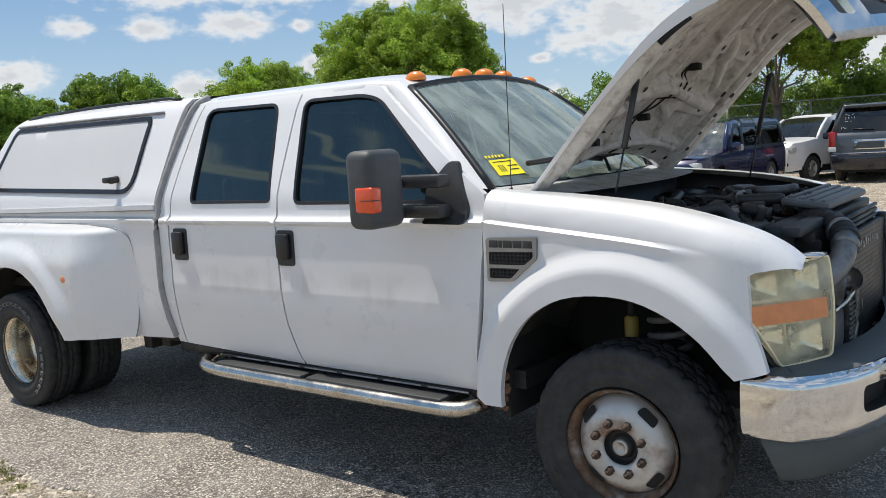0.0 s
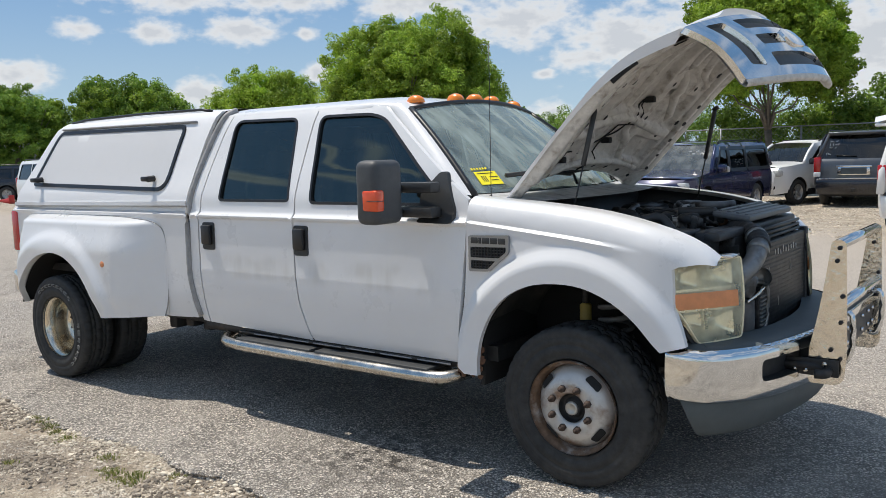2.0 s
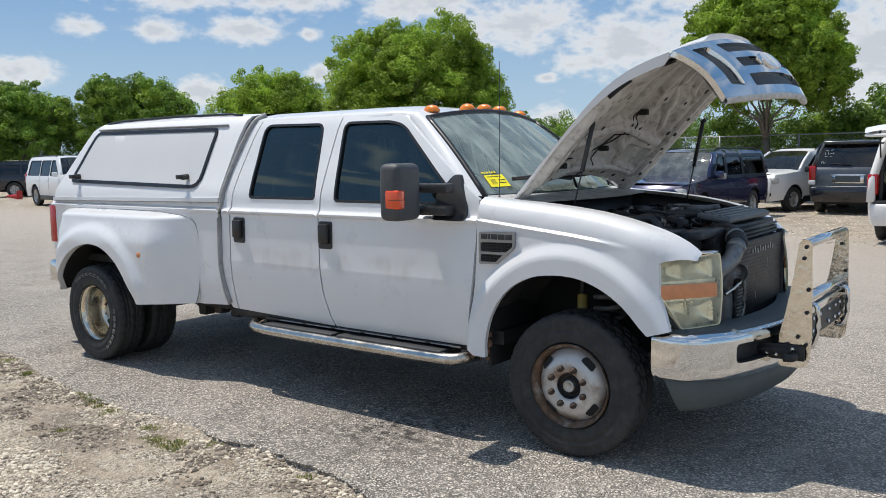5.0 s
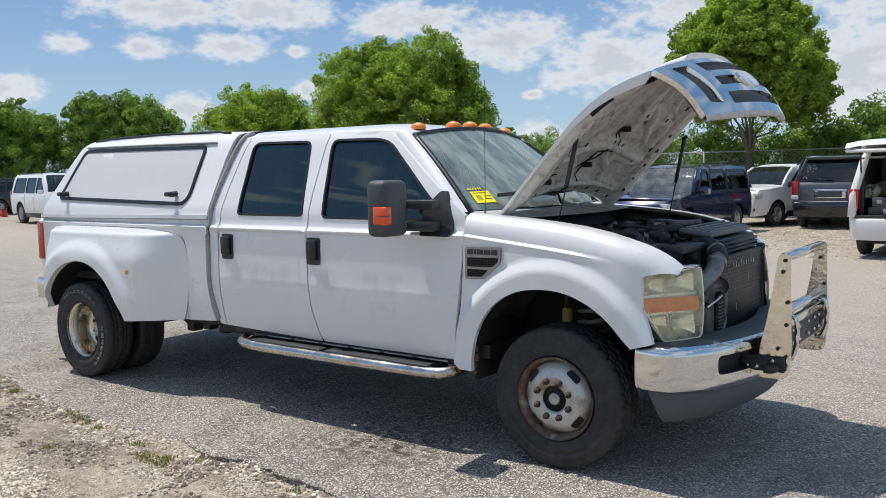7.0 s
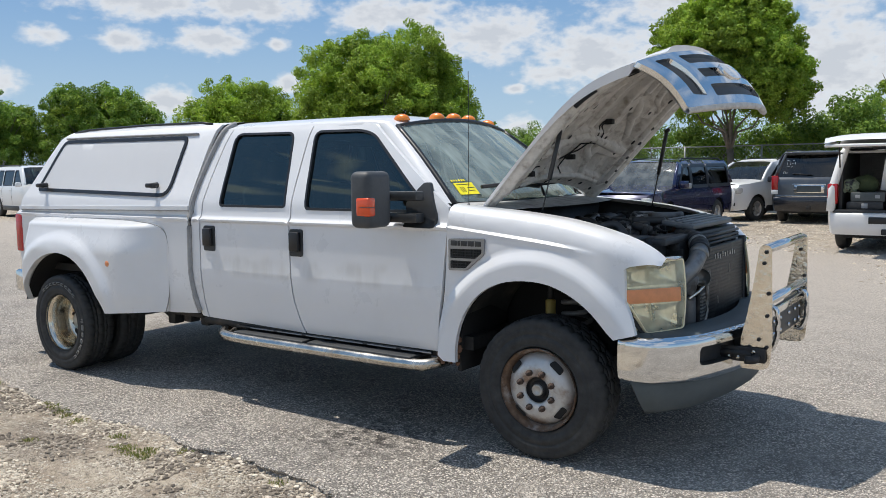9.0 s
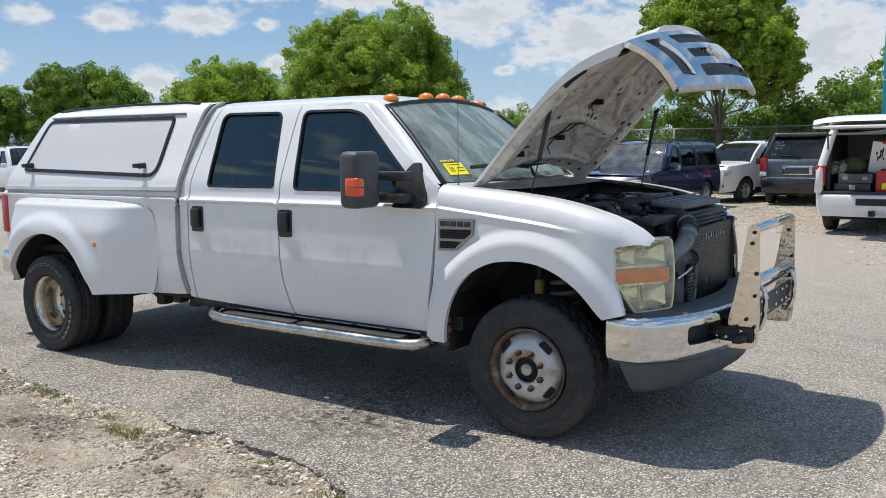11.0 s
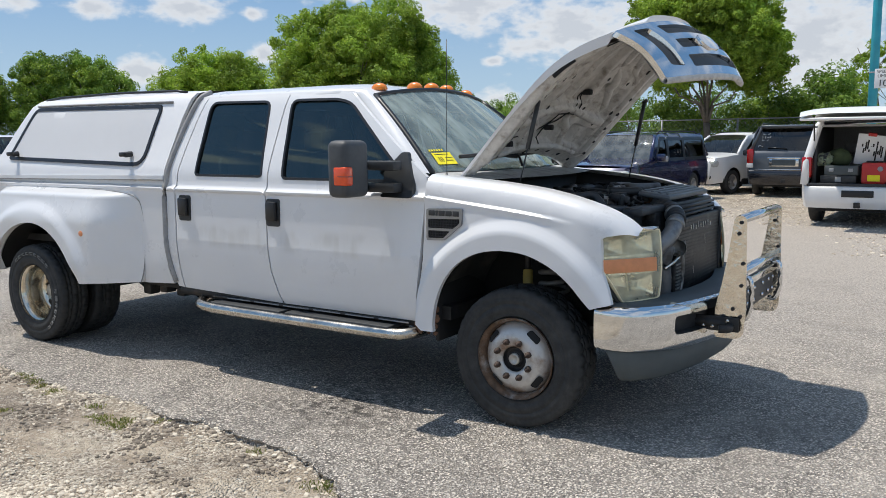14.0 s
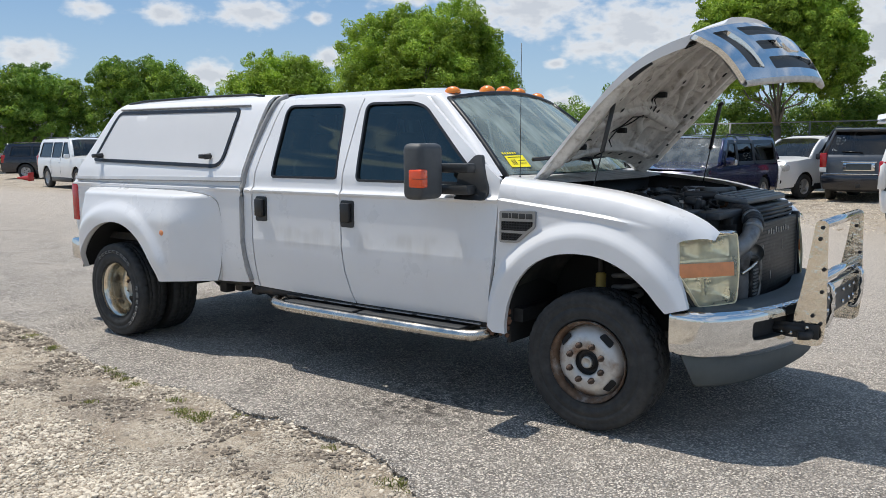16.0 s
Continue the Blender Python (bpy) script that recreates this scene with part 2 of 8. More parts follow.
RUST = material("rust", (0.12, 0.058, 0.032), 0.8, vary=0.4, scale=24, bump=0.002, bump_scale=50, second=(0.30, 0.26, 0.22), second_scale=8)
SIDEWALL = material("sidewall_white", (0.22, 0.22, 0.21), 0.8, vary=0.3, scale=60)
DARK = material("dark_metal", (0.026, 0.026, 0.026), 0.6, 0.2, vary=0.4, scale=12, second=(0.055, 0.042, 0.032), second_scale=6)
GLASS = glass("tinted_glass", (0.10, 0.16, 0.165), ior=1.85, dust_glare=0.010, gloss=(0.70, 0.92, 0.90), streak=(3, 1, 0.5))
# pale green share is real dust plus painted cloud reflection and cabin light
CLEAR = glass("windscreen_glass", (0.70, 0.84, 0.80), ior=1.9, dust_glare=0.30, gloss=(0.92, 1.0, 0.96), dust_glare_color=(0.54, 0.64, 0.59), streak=(0.8, 2.6, 0.8))
LENS = material("hazed_lens", (0.90, 0.80, 0.54), 0.25, vary=0.10, scale=5, coat=0.6, second=(0.74, 0.64, 0.42), second_scale=7, second_at=(0.45, 0.7), bump=0.0012, bump_scale=25)
AMBER = material("amber_lens", (0.84, 0.23, 0.015), 0.25, vary=0.06, scale=30, coat=0.6)
AMBERHAZE = material("amber_hazed", (0.74, 0.27, 0.10), 0.3, vary=0.12, scale=14, coat=0.4)
REDLENS = material("red_lens", (0.45, 0.012, 0.012), 0.2, vary=0.08, scale=20, coat=0.6)
LINER = material("arch_liner_dusty", (0.040, 0.039, 0.037), 0.85, vary=0.4, scale=9, second=(0.10, 0.09, 0.075), second_scale=4, second_at=(0.50, 0.75))
BLACK = material("soot_black", (0.015, 0.015, 0.015), 0.85, vary=0.2)
YELLOW = material("yellow_paper", (0.86, 0.74, 0.02), 0.7, vary=0.04, scale=40)
FABRIC = material("grey_seat_cloth", (0.30, 0.30, 0.29), 0.95, vary=0.2, scale=40)


def ghosted_paint():
    """White paint with the streaky grey ghosts of removed lettering along one band."""
    m = WHITE.copy()
    m.name = "white_paint_ghosts"
    N, L = m.node_tree.nodes, m.node_tree.links
    b = N["Principled BSDF"]
    src = b.inputs["Base Color"].links[0].from_socket
    tc = N.new("ShaderNodeTexCoord")
    sp = N.new("ShaderNodeSeparateXYZ")
    L.new(tc.outputs["Object"], sp.inputs[0])

    def rng(v, a, c, lo=0.0, hi=1.0):
        r = N.new("ShaderNodeMapRange")
        r.interpolation_type = "SMOOTHSTEP"
        r.inputs["From Min"].default_value, r.inputs["From Max"].default_value, r.inputs["To Min"].default_value, r.inputs["To Max"].default_value = a, c, lo, hi
        L.new(v, r.inputs["Value"])
        return r.outputs[0]

    def mul(a, c):
        x = N.new("ShaderNodeMath")
        x.operation = "MULTIPLY"
        L.new(a, x.inputs[0])
        L.new(c, x.inputs[1])
        return x.outputs[0]
    mp = N.new("ShaderNodeMapping")
    mp.inputs["Scale"].default_value = (11, 1, 2.6)
    L.new(tc.outputs["Object"], mp.inputs[0])
    nz = N.new("ShaderNodeTexNoise")
    nz.inputs["Scale"].default_value, nz.inputs["Detail"].default_value = 1.0, 7.0
    L.new(mp.outputs[0], nz.inputs["Vector"])
    n2 = N.new("ShaderNodeTexNoise")
    n2.inputs["Scale"].default_value = 3.2
    L.new(tc.outputs["Object"], n2.inputs["Vector"])
    band = mul(rng(sp.outputs[2], 0.86, 0.93), rng(sp.outputs[2], 1.07, 1.0))
    span = mul(rng(sp.outputs[0], -2.7, -2.5), rng(sp.outputs[0], -0.72, -0.85))
    f = mul(mul(band, span), mul(rng(nz.outputs["Fac"], 0.40, 0.62, 0.2, 0.60), rng(n2.outputs["Fac"], 0.38, 0.55)))
    x = N.new("ShaderNodeMix")
    x.data_type = "RGBA"
    L.new(f, x.inputs["Factor"])
    L.new(src, x.inputs["A"])
    x.inputs["B"].default_value = (0.56, 0.55, 0.53, 1)
    L.new(x.outputs["Result"], b.inputs["Base Color"])
    return m


DOORWHITE = ghosted_paint()


# ---------------- building helpers ----------------
def part(name, bm, mat, parent=None, label="", smooth=True):
    """Links a bmesh as one mesh object, under a thing or a part."""
    me = bpy.data.meshes.new(name)
    if smooth:
        for f in bm.faces:
            f.smooth = True
        for e in bm.edges:
            if len(e.link_faces) == 2 and e.calc_face_angle(0) > 0.6:
                e.smooth = False
    bm.to_mesh(me)
    bm.free()
    me.materials.append(mat)
    ob = new(name, me)
    if parent is not None:
        ob.parent = parent
    if label:
        tagged(ob, label)
    return ob


def thing(name, label, category, m=None, group="", kind=""):
    ob = new(name)
    ob.empty_display_size = 0.1
    if m is not None:
        ob.matrix_world = m
    return tagged(ob, label, category, group, kind)


def box(bm, x0, x1, y0, y1, z0, z1, bevel=0.0, m=None, seg=2):
    """A box with rounded edges."""
    r = bmesh.ops.create_cube(bm, size=1.0)
    vs = r["verts"]
    for v in vs:
        v.co = Vector(((x0 + x1) / 2 + v.co.x * (x1 - x0), (y0 + y1) / 2 + v.co.y * (y1 - y0), (z0 + z1) / 2 + v.co.z * (z1 - z0)))
    if bevel:
        es = list({e for v in vs for e in v.link_edges})
        bv = bmesh.ops.bevel(bm, geom=es, offset=bevel, segments=seg, affect="EDGES", profile=0.5)
        vs = list({v for f in bv["faces"] for v in f.verts} | {v for v in vs if v.is_valid})
    if m is not None:
        bmesh.ops.transform(bm, matrix=m, verts=[v for v in vs if v.is_valid])
    return vs


def new_box(*a, **k):
    bm = bmesh.new()
    box(bm, *a, **k)
    return bm


def tube(bm, pts, radius, n=10, caps=True, flat=1.0):
    """A round bar along points; radius may be a list."""
    pts = [Vector(p) for p in pts]
    rings = []
    ref = Vector((0, 0, 1))
    for i, p in enumerate(pts):
        d = (pts[min(i + 1, len(pts) - 1)] - pts[max(i - 1, 0)]).normalized()
        a = d.cross(ref)
        if a.length < 0.05:
            a = d.cross(Vector((0, 1, 0)))
        a.normalize()
        b = a.cross(d).normalized()
        r = radius[i] if isinstance(radius, (list, tuple)) else radius
        rings.append([bm.verts.new(p + a * (r * math.cos(2 * math.pi * k / n)) + b * (r * flat * math.sin(2 * math.pi * k / n))) for k in range(n)])
    for r0, r1 in zip(rings, rings[1:]):
        for k in range(n):
            bm.faces.new((r0[k], r0[(k + 1) % n], r1[(k + 1) % n], r1[k]))
    if caps:
        bm.faces.new(rings[0][::-1])
        bm.faces.new(rings[-1])
    return bm


def lathe(bm, profile, n=40, m=None, a0=0.0, a1=2 * math.pi):
    """Turns (radius, y) pairs about the y axis."""
    full = abs(a1 - a0 - 2 * math.pi) < 1e-6
    k = n if full else n + 1
    rings = []
    for r, y in profile:
        ring = []
        for i in range(k):
            a = a0 + (a1 - a0) * i / n
            v = Vector((r * math.cos(a), y, r * math.sin(a)))
            ring.append(bm.verts.new(m @ v if m is not None else v))
        rings.append(ring)
    for r0, r1 in zip(rings, rings[1:]):
        for i in range(n):
            j = (i + 1) % k
            try:
                bm.faces.new((r0[i], r0[j], r1[j], r1[i]))
            except ValueError:
                pass
    return bm


def curve(pts, per=6, closed=False):
    """A Catmull-Rom line through 2D or 3D points."""
    out, n = [], len(pts)
    last = n if closed else n - 1
    P = [np.array(p, float) for p in pts]
    for i in range(last):
        p1, p2 = P[i], P[(i + 1) % n]
        p0 = P[i - 1] if (closed or i > 0) else 2 * p1 - p2
        p3 = P[(i + 2) % n] if (closed or i + 2 < n) else 2 * p2 - p1
        for k in range(per):
            t = k / per
            out.append(tuple(0.5 * (2 * p1 + (p2 - p0) * t + (2 * p0 - 5 * p1 + 4 * p2 - p3) * t * t + (3 * p1 - p0 - 3 * p2 + p3) * t ** 3)))
    if not closed:
        out.append(tuple(P[-1]))
    return out


def rounded(pts, r, seg=4):
    """A closed 2D polygon with its corners rounded; r is one radius or one for each corner."""
    out, n = [], len(pts)
    for i in range(n):
        p = Vector(pts[i])
        a, b = Vector(pts[i - 1]) - p, Vector(pts[(i + 1) % n]) - p
        rr = min(r[i] if isinstance(r, (list, tuple)) else r, 0.45 * a.length, 0.45 * b.length)
        if rr < 1e-4:
            out.append(tuple(p))
            continue
        p0, p1 = p + a.normalized() * rr, p + b.normalized() * rr
        for k in range(seg + 1):
            t = k / seg
            out.append(tuple(p0 * (1 - t) ** 2 + p * (2 * t * (1 - t)) + p1 * t * t))
    return out


def resample(loop, step):
    out, n = [], len(loop)
    for i in range(n):
        a, b = np.array(loop[i], float), np.array(loop[(i + 1) % n], float)
        k = max(1, int(round(np.linalg.norm(b - a) / step)))
        out += [tuple(a + (b - a) * j / k) for j in range(k)]
    return out


def inside(px, py, loop):
    hit = np.zeros(px.shape, bool)
    L = np.array(loop)
    for (x0, y0), (x1, y1) in zip(L, np.roll(L, -1, axis=0)):
        c = (y0 > py) != (y1 > py)
        hit ^= c & (px < (x1 - x0) * (py - y0) / ((y1 - y0) or 1e-12) + x0)
    return hit


def sheet(outline, place, step=0.03, holes=(), lip=0.02, way=None, creases=()):
    """A pressed panel: a 2D outline with holes, meshed finely, laid into space by place(u, v), its edges turned in by lip along way; creases are lines of (u, v) that the mesh follows."""
    from mathutils.geometry import delaunay_2d_cdt
    loops = [resample(outline, step)] + [resample(h, step) for h in holes]
    O = np.array(loops[0])
    gx, gy = np.meshgrid(np.arange(O[:, 0].min(), O[:, 0].max(), step), np.arange(O[:, 1].min(), O[:, 1].max(), step))
    gx, gy = gx.ravel() + 0.001, gy.ravel() + 0.001
    if creases:
        ex = np.array([p for c in creases for p in c])
        far = np.min((gx[:, None] - ex[:, 0]) ** 2 + (gy[:, None] - ex[:, 1]) ** 2, axis=1) > (0.85 * step) ** 2
        gx, gy = np.concatenate([gx[far], ex[:, 0]]), np.concatenate([gy[far], ex[:, 1]])
    ok = inside(gx, gy, loops[0])
    for h in loops[1:]:
        ok &= ~inside(gx, gy, h)
    edge = np.array([p for l in loops for p in l])
    gx, gy = gx[ok], gy[ok]
    if len(gx):
        near = np.min((gx[:, None] - edge[:, 0]) ** 2 + (gy[:, None] - edge[:, 1]) ** 2, axis=1) < (0.5 * step) ** 2
        gx, gy = gx[~near], gy[~near]
    verts, edges = [], []
    for l in loops:
        k = len(verts)
        verts += [Vector(p) for p in l]
        edges += [(k + i, k + (i + 1) % len(l)) for i in range(len(l))]
    verts += [Vector((a, b)) for a, b in zip(gx, gy)]
    V, _, F, *_ = delaunay_2d_cdt(verts, edges, [], 0, 1e-5)
    C = np.array([[sum(V[i][0] for i in f) / len(f), sum(V[i][1] for i in f) / len(f)] for f in F])
    keep = inside(C[:, 0], C[:, 1], loops[0])
    for h in loops[1:]:
        keep &= ~inside(C[:, 0], C[:, 1], h)
    bm = bmesh.new()
    bv = [bm.verts.new(place(v[0], v[1])) for v in V]
    for f, k in zip(F, keep):
        if k:
            bm.faces.new([bv[i] for i in f])
    bmesh.ops.delete(bm, geom=[v for v in bm.verts if not v.link_faces], context="VERTS")
    if lip:
        w = Vector(way) if way is not None else Vector((0, 1, 0))
        rim = [e for e in bm.edges if len(e.link_faces) == 1]
        ends = {}
        for e in rim:
            for v in e.verts:
                if v not in ends:
                    ends[v] = bm.verts.new(v.co + w * lip)
        for e in rim:
            a, b = e.verts
            bm.faces.new((a, b, ends[b], ends[a]))
    bmesh.ops.recalc_face_normals(bm, faces=bm.faces[:])
    return bm


def spline(pts):
    """A smooth function through (x, y) pairs (monotone between them)."""
    X, Y = np.array([p[0] for p in pts], float), np.array([p[1] for p in pts], float)
    d = np.diff(Y) / np.diff(X)
    m = np.concatenate([[d[0]], np.where(d[:-1] * d[1:] > 0, 2 * d[:-1] * d[1:] / (d[:-1] + d[1:] + 1e-12 * np.sign(d[:-1] + d[1:] + 1e-15)), 0), [d[-1]]])

    def f(x):
        i = int(min(max(np.searchsorted(X, x) - 1, 0), len(X) - 2))
        h = X[i + 1] - X[i]
        t = min(max((x - X[i]) / h, -0.2), 1.2)
        return float((2 * t ** 3 - 3 * t ** 2 + 1) * Y[i] + (t ** 3 - 2 * t ** 2 + t) * h * m[i] + (3 * t ** 2 - 2 * t ** 3) * Y[i + 1] + (t ** 3 - t ** 2) * h * m[i + 1])
    return f


def ease(a, b, x):
    t = min(max((x - a) / (b - a), 0.0), 1.0)
    return t * t * (3 - 2 * t)


def flip(bm):
    """Mirrors a mesh to the other side of the truck."""
    for v in bm.verts:
        v.co.y = -v.co.y
    bmesh.ops.reverse_faces(bm, faces=bm.faces[:])
    return bm

# ---------------- ground ----------------
def edge_y(x):
    """The broken edge of the asphalt: gravel and dirt lie on the -y side."""
    base = spline([(-40, -7.0), (-12, -2.3), (-7, -1.36), (-5.3, -1.46), (-4.9, -1.52), (-3.9, -1.745), (-3.5, -1.785), (-2.85, -1.845), (-2.54, -1.765), (-2.25, -1.77), (-1.87, -1.865), (-1.60, -1.81), (-1.2, -1.862), (-0.95, -1.868), (-0.70, -1.94), (-0.48, -2.03), (-0.28, -2.14), (0.2, -2.75), (1.5, -5.5), (4, -9.0), (12, -16), (40, -30)])(x)
    return base + 0.015 * noise.noise((x * 1.9, 0.0, 4.0)) + 0.030 * noise.noise((x * 5.5, 0.0, 7.0)) + 0.02 * noise.noise((x * 17.0, 0.0, 1.0))


def edge_drop(x):
    """How far the dirt lies below the asphalt."""
    return 0.012 + 0.030 * ease(-2.7, -1.3, x) * (0.75 + 0.6 * noise.noise((x * 3.1, 6.0, 0.0)))


def ground_height(x, y):
    e = y - edge_y(x)
    z = -edge_drop(x) * ease(0.006, -0.012, e) + 0.018 * ease(-0.12, -0.7, e) + 0.012 * noise.noise((x * 0.7, y * 0.7, 0.0)) * ease(0.1, -0.6, e)
    if e < 0.05:
        z += 0.032 * noise.noise((x * 2.6, y * 2.6, 3.0)) * ease(0.0, -0.3, e) + (0.012 * noise.noise((x * 9, y * 9, 8.0)) + 0.008 * noise.noise((x * 24, y * 24, 2.0))) * ease(0.0, -0.06, e)
    return z


SCUFF = (-1.08, -1.16, 0.0)


def build_ground():
    bm = bmesh.new()
    xs = np.concatenate([np.linspace(-400, -60, 8)[:-1], np.linspace(-60, -9, 18)[:-1], np.arange(-9, -6.0, 0.06), np.arange(-6.0, 0.3, 0.028), np.arange(0.3, 3.0, 0.07), np.linspace(3.0, 12, 16), np.linspace(14, 60, 10), np.linspace(80, 400, 6)])
    ys = np.concatenate([np.linspace(-400, -40, 6)[:-1], np.linspace(-40, -8, 12)[:-1], np.arange(-8, -4.0, 0.2), np.arange(-4.0, -2.6, 0.035), np.arange(-2.6, -1.35, 0.022), np.arange(-1.35, -1.0, 0.05), np.linspace(-0.95, 3.0, 14), np.linspace(3.5, 30, 14), np.linspace(34, 90, 8), np.linspace(110, 600, 8)])
    grid = [[bm.verts.new((x, y, ground_height(x, y))) for y in ys] for x in xs]
    for i in range(len(xs) - 1):
        for j in range(len(ys) - 1):
            bm.faces.new((grid[i][j], grid[i + 1][j], grid[i + 1][j + 1], grid[i][j + 1]))
    m = bpy.data.materials.new("asphalt_and_gravel")
    m.use_nodes = True
    nt = m.node_tree
    N, L = nt.nodes, nt.links
    b = N["Principled BSDF"]
    b.inputs["Roughness"].default_value = 0.9
    b.inputs["Specular IOR Level"].default_value = 0.25
    geo = N.new("ShaderNodeNewGeometry")
    att = N.new("ShaderNodeAttribute")
    att.attribute_name = "dirt"

    def tex(scale, detail=6.0, rough=0.6):
        t = N.new("ShaderNodeTexNoise")
        t.inputs["Scale"].default_value, t.inputs["Detail"].default_value, t.inputs["Roughness"].default_value = scale, detail, rough
        L.new(geo.outputs["Position"], t.inputs["Vector"])
        return t.outputs["Fac"]

    def voro(scale):
        t = N.new("ShaderNodeTexVoronoi")
        t.inputs["Scale"].default_value = scale
        L.new(geo.outputs["Position"], t.inputs["Vector"])
        return t

    def rng(v, a, c, lo=0.0, hi=1.0):
        r = N.new("ShaderNodeMapRange")
        r.inputs["From Min"].default_value, r.inputs["From Max"].default_value = a, c
        r.inputs["To Min"].default_value, r.inputs["To Max"].default_value = lo, hi
        L.new(v, r.inputs["Value"])
        return r.outputs[0]

    def mix(f, a, c):
        x = N.new("ShaderNodeMix")
        x.data_type = "RGBA"
        if isinstance(f, float):
            x.inputs["Factor"].default_value = f
        else:
            L.new(f, x.inputs["Factor"])
        for k, v in (("A", a), ("B", c)):
            if isinstance(v, tuple):
                x.inputs[k].default_value = (*v, 1)
            else:
                L.new(v, x.inputs[k])
        return x.outputs["Result"]

    # worn asphalt: pale stones in a grey binder, bleached and patched
    stone = voro(78)
    small = voro(130)
    chips = mix(rng(stone.outputs["Color"], 0.42, 0.62), (0.155, 0.141, 0.126), (0.98, 0.89, 0.78))
    chips = mix(rng(tex(19, 3), 0.42, 0.58), chips, mix(rng(small.outputs["Color"], 0.36, 0.70), (0.155, 0.14, 0.125), (0.98, 0.89, 0.78)))
    binder = mix(rng(stone.outputs["Distance"], 0.32, 0.75), chips, (0.165, 0.15, 0.133))
    dusty = mix(rng(tex(160, 3), 0.40, 0.60), (0.33, 0.30, 0.265), (0.80, 0.72, 0.63))
    asph = mix(rng(tex(2.1, 9, 0.78), 0.40, 0.70, 0.0, 0.45), binder, dusty)
    asph = mix(rng(tex(0.7, 9, 0.75), 0.48, 0.66, 0.0, 0.42), asph, (0.62, 0.55, 0.475))
    asph = mix(rng(tex(6.0, 10, 0.85), 0.59, 0.68, 0.0, 0.50), asph, (0.09, 0.087, 0.083))
    asph = mix(rng(tex(1.15, 8, 0.7), 0.52, 0.68, 0.0, 0.46), asph, (0.15, 0.136, 0.122))
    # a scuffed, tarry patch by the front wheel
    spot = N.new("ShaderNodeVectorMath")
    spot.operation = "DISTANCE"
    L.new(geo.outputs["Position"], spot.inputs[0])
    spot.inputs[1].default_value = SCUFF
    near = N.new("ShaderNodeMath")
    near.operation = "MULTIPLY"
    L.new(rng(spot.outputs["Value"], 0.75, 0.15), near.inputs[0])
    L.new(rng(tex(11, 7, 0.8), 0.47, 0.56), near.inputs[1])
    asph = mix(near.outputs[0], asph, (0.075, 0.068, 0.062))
    crack = N.new("ShaderNodeTexVoronoi")
    crack.feature = "DISTANCE_TO_EDGE"
    crack.inputs["Scale"].default_value = 5.5
    warp = N.new("ShaderNodeVectorMath")
    warp.operation = "MULTIPLY_ADD"
    wz = N.new("ShaderNodeTexNoise")
    wz.inputs["Scale"].default_value, wz.inputs["Detail"].default_value = 7.0, 5.0
    L.new(geo.outputs["Position"], wz.inputs["Vector"])
    L.new(wz.outputs["Color"], warp.inputs[0])
    warp.inputs[1].default_value = (0.16, 0.16, 0.0)
    L.new(geo.outputs["Position"], warp.inputs[2])
    L.new(warp.outputs[0], crack.inputs["Vector"])
    line = N.new("ShaderNodeMath")
    line.operation = "MULTIPLY"
    L.new(rng(crack.outputs["Distance"], 0.004, 0.028, 0.40, 0.0), line.inputs[0])
    L.new(rng(tex(0.9, 3), 0.54, 0.62), line.inputs[1])
    asph = mix(line.outputs[0], asph, (0.05, 0.05, 0.05))
    # the lot further off is paler and warmer
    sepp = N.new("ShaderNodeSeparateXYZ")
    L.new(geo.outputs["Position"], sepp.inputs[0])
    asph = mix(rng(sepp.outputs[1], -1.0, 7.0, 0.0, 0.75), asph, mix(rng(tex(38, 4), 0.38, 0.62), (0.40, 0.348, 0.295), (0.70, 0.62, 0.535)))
    # dirt: pale marl with gravel
    peb = voro(85)
    marl = mix(rng(tex(3.2, 8, 0.65), 0.36, 0.64), (0.62, 0.53, 0.415), (0.36, 0.29, 0.215))
    grav = mix(rng(peb.outputs["Color"], 0.2, 0.9), (0.24, 0.195, 0.145), (0.80, 0.71, 0.58))
    dirt = mix(rng(tex(2.0, 6), 0.46, 0.56), marl, grav)
    dirt = mix(rng(tex(1.1, 7, 0.7), 0.50, 0.64, 0.0, 0.70), dirt, (0.22, 0.18, 0.145))
    dirt = mix(rng(tex(14, 8, 0.75), 0.52, 0.64, 0.0, 0.62), dirt, (0.14, 0.112, 0.088))
    dirt = mix(rng(tex(27, 5, 0.7), 0.56, 0.66, 0.0, 0.65), dirt, (0.80, 0.74, 0.64))
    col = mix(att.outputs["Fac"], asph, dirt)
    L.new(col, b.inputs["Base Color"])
    h = N.new("ShaderNodeMath")
    h.operation = "ADD"
    L.new(rng(stone.outputs["Distance"], 0.0, 0.7, 1.0, 0.0), h.inputs[0])
    L.new(rng(peb.outputs["Distance"], 0.0, 0.7, 1.3, 0.0), h.inputs[1])
    h2 = N.new("ShaderNodeMath")
    h2.operation = "ADD"
    L.new(h.outputs[0], h2.inputs[0])
    L.new(tex(9, 9, 0.7), h2.inputs[1])
    bp = N.new("ShaderNodeBump")
    bp.inputs["Strength"].default_value, bp.inputs["Distance"].default_value = 1.0, 0.009
    L.new(h2.outputs[0], bp.inputs["Height"])
    L.new(bp.outputs[0], b.inputs["Normal"])
    ob = part("ground", bm, m)
    a = ob.data.attributes.new("dirt", "FLOAT", "POINT")
    vals = []
    for v in ob.data.vertices:
        x, y = v.co.x, v.co.y
        e = y - edge_y(x)
        d = ease(-0.014, -0.036, e)
        if y > 8:
            d = max(d, ease(13.2, 14.2, y + 1.0 * noise.noise((x * 0.5, y * 0.5, 1.0)) - 0.10 * x) * 0.9)
